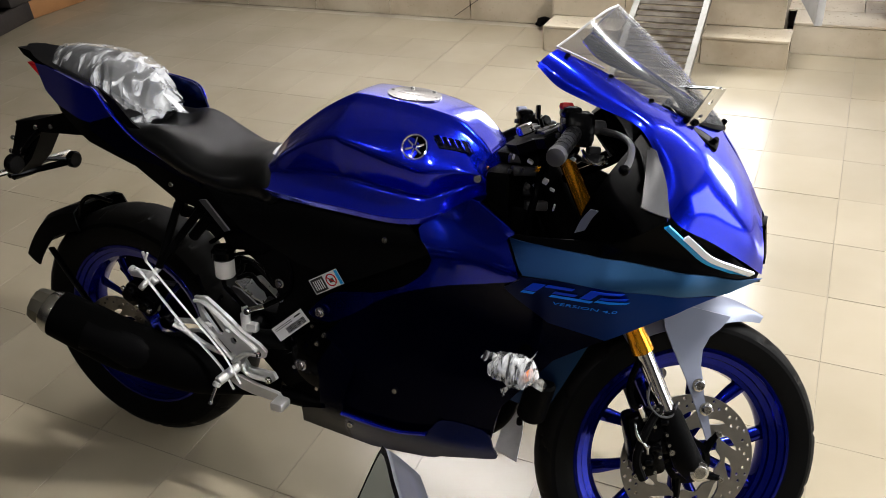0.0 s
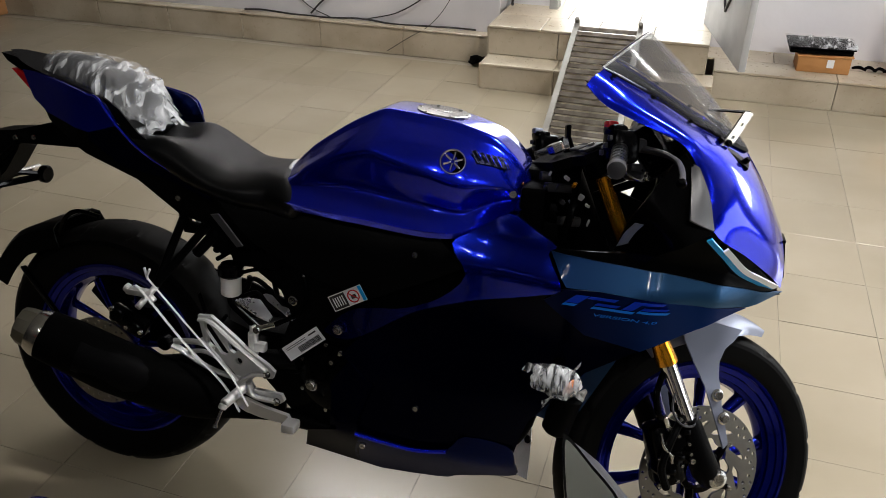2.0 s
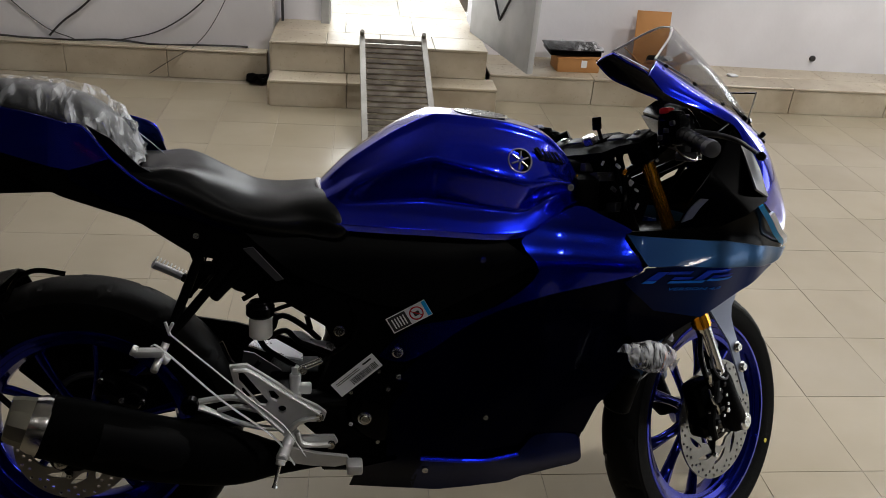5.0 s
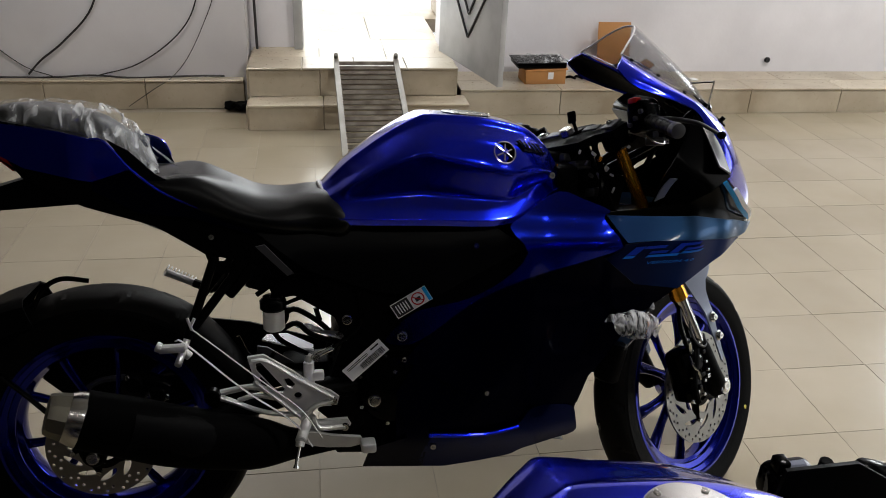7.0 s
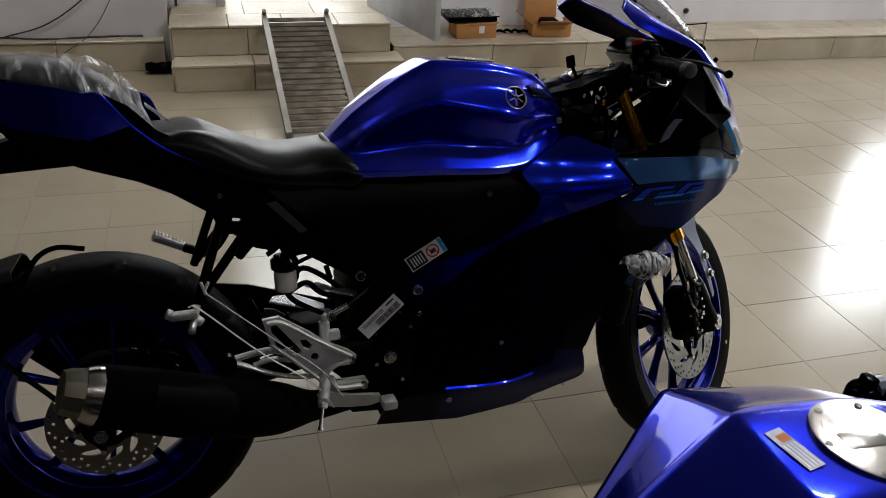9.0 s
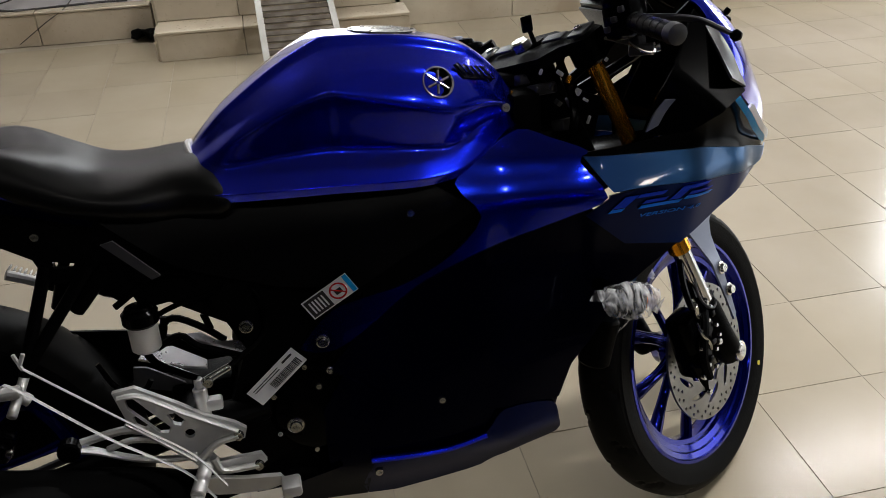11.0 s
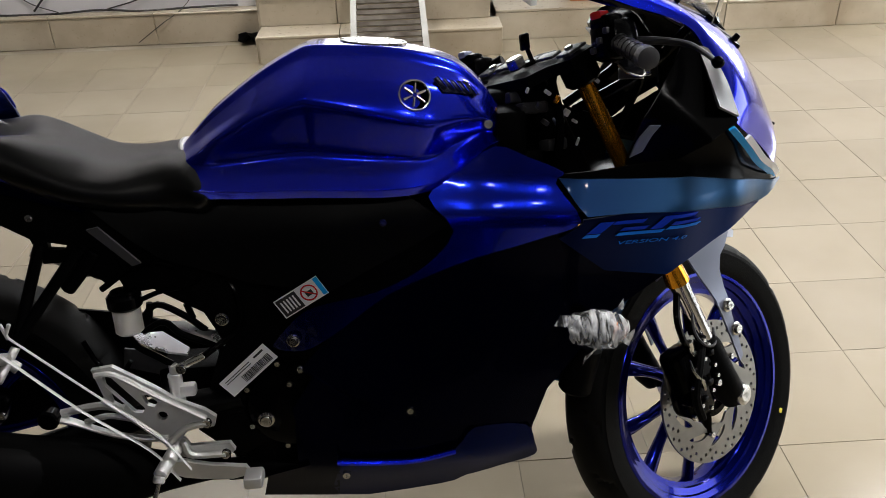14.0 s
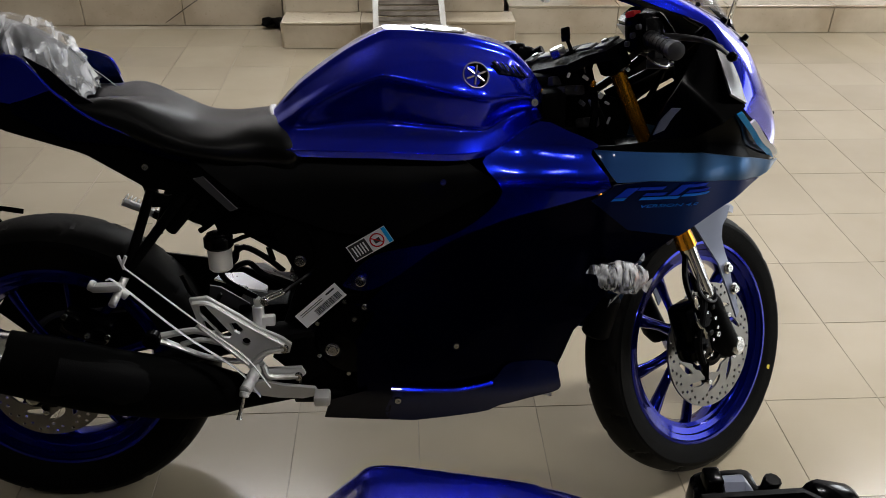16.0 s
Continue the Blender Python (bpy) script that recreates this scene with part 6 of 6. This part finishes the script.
    for s in (-1, 1):
        fork = part("fork_tube", moved(rod(leg(s, fork_top), leg(s, 0.565), 0.0136, 24), S), GOLD, bike, "gold anodised upper fork tube")
        part("fork_collar", moved(tube([leg(s, 0.606), leg(s, 0.596), leg(s, 0.572), leg(s, 0.562), leg(s, 0.545), leg(s, 0.525), leg(s, 0.523)], [0.0165, 0.0195, 0.0195, 0.0175, 0.0195, 0.0205, 0.017], 24), S), GOLD, fork, "gold fork seal collar")
        part("stanchion", moved(rod(leg(s, 0.53), leg(s, 0.36), 0.0162, 24), S), CHROME, fork, "bright chromed fork stanchion")
        foot = part("fork_foot", moved(join(tube([leg(s, 0.415), leg(s, 0.400), leg(s, 0.34), leg(s, 0.31), leg(s, 0.285)], [0.0195, 0.024, 0.026, 0.028, 0.018], 18), rod((1.331, s * 0.062, 0.300), (1.331, s * 0.112, 0.300), 0.021, 18)), S), MATT, fork, "black cast fork foot")
        part("axle_nut", moved(join(bolt((1.331, s * 0.112, 0.300), 0.0135, 0.010, (0, s, 0)), spun([(0.019, s * 0.114), (0.019, s * 0.118), (0.012, s * 0.119)], 20, (1.331, 0, 0.300))), S), STEEL, foot, "bright axle nut")
        part("fork_cap", moved(rod(leg(s, fork_top), leg(s, fork_top + 0.012), 0.015, 8), S), STEEL, fork)
        part("fork_adjuster", moved(rod(leg(s, fork_top + 0.012), leg(s, fork_top + 0.017), 0.007, 8), S), STEEL, fork)
        clamp = part("clip_on_clamp", moved(rod(leg(s, 0.905), leg(s, 0.868), 0.029, 20), S), BLACK, bike)
        bar = np.array((1.066, s * 0.122, 0.934))
        end = np.array((0.984, s * 0.272, 0.880))
        part("handlebar", moved(rod(bar, end, 0.011), S), BLACK, bike, "black clip-on handlebar")
        g0 = bar + (end - bar) * 0.42
        ribs = [g0 + (end - g0) * k / 12 for k in range(13)]
        grip = part("grip", moved(tube([p for p in ribs for _ in (0, 1)][1:], [(0.0142 if (k // 2) % 2 else 0.0136) for k in range(25)], 16), S), GRIP, bike, "black rubber grip")
        part("bar_end", moved(tube([end, end + (end - bar) * 0.02, end + (end - bar) * 0.10, end + (end - bar) * 0.11], [0.014, 0.0155, 0.0145, 0.009], 18), S), SATIN, grip, "dark bar end weight")
        sw = bar + (end - bar) * 0.30
        house = part("switch_housing", moved(join(block(sw, (0.050, 0.055, 0.058), 0.012), block(sw + np.array((-0.012, 0, 0.026)), (0.03, 0.045, 0.02), 0.008)), S), BLACK, bike, "black switch housing")
        part("red_switch" if s < 0 else "grey_switch", moved(block(sw + np.array((-0.018, 0.006, 0.036)), (0.02, 0.022, 0.012), 0.004), S), RED if s < 0 else GREY, house, "red kill switch" if s < 0 else "")
        for k in range(3):
            part("switch_button", moved(block(sw + np.array((-0.026, s * (0.012 - 0.014 * k), 0.012 - 0.012 * k)), (0.008, 0.01, 0.009), 0.002), S), DKGREY, house)
        perch = bar + (end - bar) * 0.22
        lever = part("brake_lever" if s < 0 else "clutch_lever", moved(join(tube([perch + np.array((0.028, 0, -0.004)), (1.104, s * 0.195, 0.910), (1.106, s * 0.245, 0.896), (1.092, s * 0.285, 0.876), (1.075, s * 0.313, 0.862)], [0.009, 0.008, 0.0062, 0.0055, 0.0055], 10, 5, flat=0.7), block(perch + np.array((0.026, 0, 0)), (0.036, 0.034, 0.024), 0.008)), S), SATIN, bike, "dark metal hand lever with a ball end")
        tipc = np.array((1.072, s * 0.317, 0.861))
        part("lever_ball", moved(tube([tipc + np.array((-0.35, s * 0.85, -0.3)) * k for k in (-0.009, -0.006, 0, 0.006, 0.009)], [0.002, 0.0065, 0.0085, 0.0065, 0.002], 12), S), BLACK, lever)
    master = part("brake_master", moved(join(rod((1.062, -0.150, 0.872), (1.084, -0.180, 0.868), 0.009, 14), block((1.074, -0.160, 0.884), (0.022, 0.020, 0.014), 0.004)), S), DKGREY, bike, "dark front brake cylinder")
    part("master_clip", moved(tube([(1.056, -0.158, 0.884), (1.062, -0.172, 0.868), (1.076, -0.184, 0.862), (1.086, -0.180, 0.876)], 0.0028, 8, 5), S), STEEL, master, "bright wire clip")
    part("banjo_bolt", moved(bolt((1.085, -0.182, 0.868), 0.006, 0.008, (0.4, -0.9, 0)), S), STEEL, master)
    yv, yf = cut([(-0.040, -0.05), (-0.012, -0.075), (-0.006, -0.118), (0.035, -0.128), (0.052, -0.10), (0.045, -0.05), (0.062, -0.02), (0.062, 0.02), (0.045, 0.05), (0.052, 0.10), (0.035, 0.128), (-0.006, 0.118), (-0.012, 0.075), (-0.040, 0.05)], step=0.05)
    yoke = part("top_yoke", moved(thick(([(x, y, 0) for x, y in yv], yf), 0.018, (0, 0, 1)), S @ Matrix.Translation((1.004, 0, 0.902)) @ Matrix.Rotation(radians(-25), 4, "Y")), MATT, bike, "black top yoke")
    yoke_at = S @ Matrix.Translation((1.004, 0, 0.902)) @ Matrix.Rotation(radians(-25), 4, "Y")
    for x, y, w, d in [(0.020, -0.100, 0.040, 0.030), (0.018, -0.050, 0.022, 0.040), (0.020, 0.055, 0.026, 0.040), (0.020, 0.100, 0.040, 0.028)]:
        part("yoke_pad", moved(block((x, y, 0.006), (w, d, 0.005), 0.002), yoke_at), DKGREY, yoke)
    part("steering_nut", moved(rod((0.998, 0, 0.905), (0.990, 0, 0.922), 0.016, 6), S), STEEL, yoke)
    part("ignition_lock", moved(rod((1.035, 0, 0.895), (1.027, 0, 0.918), 0.018, 18), S), BLACK, yoke)
    key = part("key", moved(join(rod((1.027, 0, 0.918), (1.020, 0, 0.935), 0.004, 8), block((1.016, 0, 0.946), (0.006, 0.022, 0.026), 0.003)), S), BLACK, yoke, "black headed key")
    part("lower_yoke", moved(block((1.115, 0, 0.715), (0.08, 0.24, 0.04), 0.012, Euler((0, radians(-25), 0)).to_matrix().to_4x4()), S), BLACK, bike)
    # Plate added between the forks to hide the far tube from the camera.
    part("fork_mask", moved(plate([(0.985, 0.885), (1.04, 0.885), (1.15, 0.66), (1.06, 0.66)], 0.030, 0.02), S), MATT, bike, "black plate added to hide the far fork")
    part("steering_head", rod((1.0, 0, 0.90), (1.09, 0, 0.71), 0.034, 20), MATT, bike)
    for path, r in [
        ([(1.10, -0.16, 0.90), (1.16, -0.10, 0.86), (1.14, -0.05, 0.76), (1.16, -0.06, 0.62), (1.215, -0.085, 0.52), (1.235, -0.095, 0.43)], 0.006),
        ([(1.02, -0.06, 0.89), (1.03, -0.03, 0.84), (1.06, -0.02, 0.76)], 0.005),
        ([(1.03, 0.18, 0.90), (1.09, 0.12, 0.84), (1.06, 0.05, 0.74)], 0.005),
        ([(1.00, 0.10, 0.88), (0.97, 0.04, 0.80), (0.96, -0.04, 0.70)], 0.006),
        ([(1.02, -0.05, 0.88), (1.0, -0.08, 0.80), (0.98, -0.06, 0.70)], 0.007),
    ]:
        part("cable", moved(tube(path, r, 8, 6), S), BLACK, bike)
    for y, z, w in [(-0.03, 0.84, 0.05), (0.03, 0.80, 0.06), (-0.05, 0.78, 0.04), (0.0, 0.86, 0.04)]:
        part("connector", moved(block((0.985 + 0.3 * (0.86 - z), y, z), (w, 0.025, 0.018), 0.004), S), DKGREY, bike)
    # clips and plugs of the wiring beside the fork; pale ones stand for glints
    for place_of, size, paint in [
        ((1.029, -0.075, 0.877), (0.014, 0.01, 0.008), STRAP),
        ((1.043, -0.075, 0.866), (0.009, 0.008, 0.016), GOLD),
        ((1.058, -0.075, 0.845), (0.013, 0.008, 0.014), STRAP),
        ((1.042, -0.075, 0.830), (0.024, 0.008, 0.006), GREY),
        ((1.071, -0.075, 0.831), (0.012, 0.008, 0.006), STRAP),
        ((0.998, -0.075, 0.882), (0.005, 0.006, 0.012), STRAP),
        ((1.025, -0.075, 0.832), (0.014, 0.012, 0.01), DKGREY),
        ((1.076, -0.075, 0.799), (0.004, 0.006, 0.018), STRAP),
        ((1.015, -0.075, 0.858), (0.008, 0.008, 0.014), DKGREY),
        ((0.992, -0.075, 0.855), (0.008, 0.008, 0.01), DKGREY),
        ((0.950, -0.075, 0.856), (0.004, 0.004, 0.008), GOLD),
        ((1.104, -0.075, 0.891), (0.014, 0.006, 0.008), STRAP),
    ]:
        part("wiring_plug", moved(block((0, 0, 0), [0.75 * q for q in size], 0.001), Matrix.Translation(place_of) @ Euler((0.3, 40 * size[0], 0.5)).to_matrix().to_4x4()), paint, bike)
    # front caliper behind the fork
    cal = part("front_caliper", moved(join(block((1.232, -0.078, 0.345), (0.060, 0.055, 0.125), 0.012, Euler((0, radians(-14), 0)).to_matrix().to_4x4()), rod((1.240, -0.112, 0.375), (1.240, -0.08, 0.375), 0.021), rod((1.224, -0.112, 0.322), (1.224, -0.08, 0.322), 0.021), block((1.275, -0.085, 0.36), (0.05, 0.03, 0.07), 0.008)), S), BLACK, bike, "black front brake caliper")
    for x, z in [(1.272, 0.392), (1.278, 0.335), (1.222, 0.40), (1.212, 0.29)]:
        part("caliper_bolt", moved(bolt((x, -0.104, z), 0.0065, 0.007), S), STEEL, cal)
    for x, z in [(1.250, 0.41), (1.205, 0.345), (1.245, 0.300), (1.262, 0.372), (1.228, 0.350), (1.215, 0.375), (1.238, 0.388), (1.252, 0.330), (1.222, 0.310), (1.268, 0.352), (1.240, 0.420)]:
        part("caliper_pin", moved(bolt((x, -0.112, z), 0.004, 0.006), S), STEEL, cal)
    part("caliper_bridge", moved(tube([(1.255, -0.10, 0.425), (1.225, -0.115, 0.385), (1.208, -0.115, 0.33), (1.225, -0.11, 0.285)], 0.008, 8, 4), S), MATT, cal)
    part("brake_hose", moved(tube([(1.225, -0.10, 0.405), (1.195, -0.11, 0.43), (1.19, -0.105, 0.47), (1.215, -0.09, 0.52)], 0.006, 8, 5), S), BLACK, cal)
    part("hose_clip", moved(tube([(1.200, -0.116, 0.395), (1.205, -0.120, 0.372), (1.222, -0.121, 0.352), (1.226, -0.121, 0.338)], [0.002, 0.003, 0.0035, 0.003], 8, 4), S), STEEL, cal)
    part("sensor_wire", moved(tube([(1.285, -0.10, 0.43), (1.268, -0.115, 0.408), (1.240, -0.118, 0.412), (1.222, -0.112, 0.440), (1.235, -0.10, 0.485)], 0.0024, 6, 5), S), DKGREY, cal)
    for x, z, w in [(1.218, 0.362, 0.018), (1.245, 0.345, 0.022), (1.232, 0.318, 0.016), (1.256, 0.395, 0.016)]:
        part("caliper_lug", moved(block((x, -0.110, z), (w, 0.014, 0.012), 0.003), S), BLACK, cal)
    part("hose_fitting", moved(rod((1.222, -0.104, 0.40), (1.208, -0.110, 0.425), 0.006), S), STEEL, cal)
    # grey front mudguard
    fend = []
    for a in np.linspace(math.radians(59), math.radians(120), 18):
        r = 0.3135 + 0.004 * math.sin(max(0, min(1, (math.radians(95) - a) / 0.6)) * math.pi)
        w = max(0.004, 0.062 - 0.058 * (max(0, math.radians(84) - a) / 0.436) ** 1.2)
        deep = 0.052 * (0.25 + 0.75 * w / 0.062)
        fend.append([(1.330 + (r - deep * abs(s) ** 2.2) * math.cos(a), s * w, 0.300 + (r - deep * abs(s) ** 2.2) * math.sin(a)) for s in np.linspace(-1, 1, 11)])
    fender = part("front_mudguard", moved(thick(as_shape(fend), 0.0035), S), GREY, bike, "matte grey front mudguard")
    skirt = [(1.258, 0.590), (1.30, 0.603), (1.390, 0.583), (1.368, 0.562), (1.346, 0.548), (1.330, 0.525), (1.324, 0.496), (1.332, 0.444), (1.345, 0.400), (1.354, 0.366), (1.345, 0.356), (1.325, 0.405), (1.303, 0.455), (1.275, 0.521), (1.260, 0.562)]
    for s in (-1, 1):
        v, f = skin(skirt, lambda x, z: 0.060 + 0.045 * min(1, max(0, (0.60 - z) / 0.12)), 0.004, step=0.02)
        sh = (v, f) if s < 0 else mirrored((v, f))
        stay = part("mudguard_skirt", moved(sh, S), GREY, fender)
        for x, z in [(1.319, 0.464), (1.337, 0.418)]:
            part("mudguard_bolt", moved(join(bolt((x, s * 0.106, z), 0.009, 0.009, (0, s, 0)), spun([(0.0125, s * 0.106), (0.0125, s * 0.108), (0.008, s * 0.109)], 18, (x, 0, z))), S), STEEL, stay)

    # indicator in crumpled film on its stalk
    for s in (-1, 1):
        stalk = part("indicator_stalk", rod((1.06, s * 0.13, 0.545), (1.065, s * 0.225, 0.556), 0.012), BLACK, bike)
        lamp_body = part("indicator", tube([(1.04, s * 0.235, 0.560), (1.05, s * 0.237, 0.559), (1.085, s * 0.242, 0.556), (1.09, s * 0.243, 0.555)], [0.012, 0.023, 0.021, 0.010], 14, 3), BLACK, stalk, "front indicator wrapped in clear film")
        part("indicator_lens", tube([(1.082, s * 0.240, 0.556), (1.095, s * 0.244, 0.555), (1.096, s * 0.245, 0.554)], [0.016, 0.012, 0.004], 14), AMBER, lamp_body)
        bag = []
        for a in np.linspace(0, math.pi, 33):
            ring_row = []
            for b in np.linspace(0, 2 * math.pi, 49):
                p = np.array((-math.cos(a), math.sin(a) * math.cos(b), math.sin(a) * math.sin(b))) * np.array((0.046, 0.031, 0.032))
                k = 0.80 + 0.55 * abs(noise.noise(Vector(p) * 25 + Vector((s, 2, 7)))) + 0.16 * abs(noise.noise(Vector(p) * 70))
                ring_row.append((1.068 + p[0] * k, s * 0.238 + p[1] * k, 0.557 + p[2] * k))
            bag.append(ring_row)
        film = part("film", as_shape(bag), FILM, lamp_body, "loose clear film round the indicator", sharp=28)
        for n, (x, z, dx, dz) in enumerate([(1.030, 0.578, -0.020, -0.004), (1.108, 0.552, 0.014, -0.020), (1.060, 0.530, -0.008, -0.026), (1.092, 0.586, 0.010, 0.008)]):
            part("film_flap", as_shape([[(x + dx * u + 0.012 * v * (1 - 0.6 * u) + 0.003 * noise.noise((u * 3, v * 3, n)), s * (0.252 - 0.016 * u + 0.008 * noise.noise((u * 4, v * 4, n + 5))), z + dz * u + 0.008 * v) for v in (-1, -0.3, 0.3, 1)] for u in (0, 0.35, 0.7, 1.0)]), FILM, film, sharp=12)
        part("charcoal_canister", rod((1.065, s * 0.115, 0.385), (1.085, s * 0.115, 0.47), 0.028, 18), MATT, bike)
    return bike


MAIN_AT = pose(-1.4849, 1.03, 0, 0, 0, 2.0) @ Matrix.Rotation(radians(-12), 4, "X")
main_bike = sport_bike("sports_motorcycle", MAIN_AT, 33)


# ---- a second machine of the same kind close below the camera, with its left mirror on ----
SECOND_AT = pose(-1.4884, 0.0787, 0, 0, 0, 2.27) @ Matrix.Rotation(radians(-0.2), 4, "X")
# lowered fork top and broader tank fit it to the camera's view
second = sport_bike("sports_motorcycle", SECOND_AT, 33, 0.80, 0.0, True)
tagged(second, "second blue sports motorcycle with a grey mirror standing alongside", "motorcycle")
INTO = SECOND_AT.inverted()
# its bars and nose have their own pose, fitted to the camera's view
FITTED = INTO @ pose(-1.474, 0.112, 0, 0, 0, 3.0) @ Matrix.Rotation(radians(3.0), 4, "X")
# bars, levers, emblems and left cowl are dropped to fit the view; switch gear stays
for ob in list(second.children_recursive):
    low = sum((Vector(c) for c in ob.bound_box), Vector()) / 8
    if ob.name.split(".")[0] in ("grip", "bar_end", "handlebar", "clutch_lever", "lever_ball", "switch_housing", "switch_button", "grey_switch", "brake_lever", "brake_master", "master_clip", "banjo_bolt", "red_switch", "key", "ignition_lock", "steering_nut", "clip_on_clamp", "yoke_pad", "top_yoke", "emblem", "emblem_ring", "emblem_bar", "vent_slot", "slot_lip", "vent_plate"):
        bpy.data.objects.remove(ob)
    elif ob.name.split(".")[0] in ("tail_cowl", "cowl_edge", "cable") and low.y > 0.02:
        bpy.data.objects.remove(ob)
# its cowl and screen are moved down and ahead to fit the camera's view
for ob in second.children:
    if ob.name.split(".")[0] in ("nose_cowl", "cowl_liner", "windscreen", "mirror_pad", "plate_bracket", "cowl_stay", "instrument_pod", "instrument_face", "cockpit_panel", "cockpit_trim"):
        ob.matrix_basis = FITTED @ Matrix.Translation((0.045, 0, -0.058))
gear = part("switch_housing", join(block((0.985, 0.178, 0.782), (0.060, 0.045, 0.045), 0.010), rod((0.955, 0.180, 0.785), (1.05, 0.150, 0.790), 0.017)), BLACK, second, "black left switch housing")
part("switch_block", block((0.968, 0.180, 0.808), (0.015, 0.018, 0.024), 0.002), BLACK, gear)
part("switch_mark", block((0.968, 0.1700, 0.803), (0.007, 0.001, 0.003), 0), STRAP, gear)
part("collar", tube([(0.978, 0.176, 0.800), (0.992, 0.174, 0.801), (1.003, 0.170, 0.794)], [0.014, 0.016, 0.009], 10), GREY, gear, "grey bar collar", sharp=20)
part("post", join(rod((1.019, 0.170, 0.79), (1.019, 0.170, 0.820), 0.008, 10), block((1.019, 0.168, 0.796), (0.028, 0.024, 0.010), 0.003)), BLACK, gear)
part("lever_perch", block((1.060, 0.145, 0.815), (0.05, 0.03, 0.034), 0.010, Euler((0, radians(18), 0)).to_matrix().to_4x4()), BLACK, gear)

gear.matrix_basis = FITTED


def mirror_points(points):
    return [tuple(INTO @ Vector(p)) for p in points]


face = bend([(-0.328, 0.412, 0.977), (-0.298, 0.378, 0.981), (-0.271, 0.343, 0.985), (-0.262, 0.280, 0.993), (-0.262, 0.236, 0.998), (-0.284, 0.232, 0.998), (-0.297, 0.276, 0.993), (-0.313, 0.334, 0.986)], 4, closed=True, tight=0.30)
mid = face.mean(0)
up = np.array((0, 0.115, 0.993))
rings = []
for grow, down, aside in [(0.97, -0.002, 0.0), (1.06, -0.002, 0.001), (1.10, 0.004, 0.004), (1.10, 0.012, 0.014), (1.06, 0.024, 0.030), (0.94, 0.036, 0.038), (0.70, 0.046, 0.040), (0.35, 0.052, 0.040), (0.02, 0.054, 0.040)]:
    rings.append([tuple(mid + (p - mid) * grow - up * down + np.array((aside, aside * 0.25, 0))) for p in face])
shell_v, shell_f = as_shape(rings, True)
shell = part("mirror_shell", (mirror_points(shell_v), shell_f), MIRROR_GREY, second, "silver grey mirror shell", sharp=60)
border = [tuple(mid + (p - mid) * 1.05 + up * 0.0028) for p in face]
part("mirror_border", thick((mirror_points(border), [tuple(range(len(border)))]), 0.002), BLACK, shell)
glass = [tuple(mid + (p - mid) * 0.95 + up * 0.0045) for p in face]
part("mirror_glass", thick((mirror_points(glass), [tuple(range(len(glass)))]), 0.0012), MIRROR, shell, "mirror glass")
part("mirror_stalk", tube([(1.302, 0.075, 0.938), tuple(INTO @ Vector((-0.16, 0.30, 0.92))), tuple(INTO @ Vector((-0.235, 0.31, 0.955)))], [0.012, 0.008, 0.008], 12, 5), BLACK, shell)
# caution sticker behind the filler cap
note = Matrix.Translation((0.694, 0.004, 0.9425)) @ Euler((0, 0, radians(-80))).to_matrix().to_4x4()
caution = part("tank_sticker", moved(block((0, 0, 0), (0.048, 0.018, 0.0005), 0), note), GREY, second, "grey caution sticker with an orange corner")
part("orange_field", moved(block((-0.013, 0.002, 0.0005), (0.009, 0.011, 0.0005), 0), note), AMBER, caution)
for k in range(4):
    part("print_line", moved(block((0.008, 0.006 - 0.004 * k, 0.0004), (0.028, 0.0010, 0.0003), 0), note), STRAP, caution)
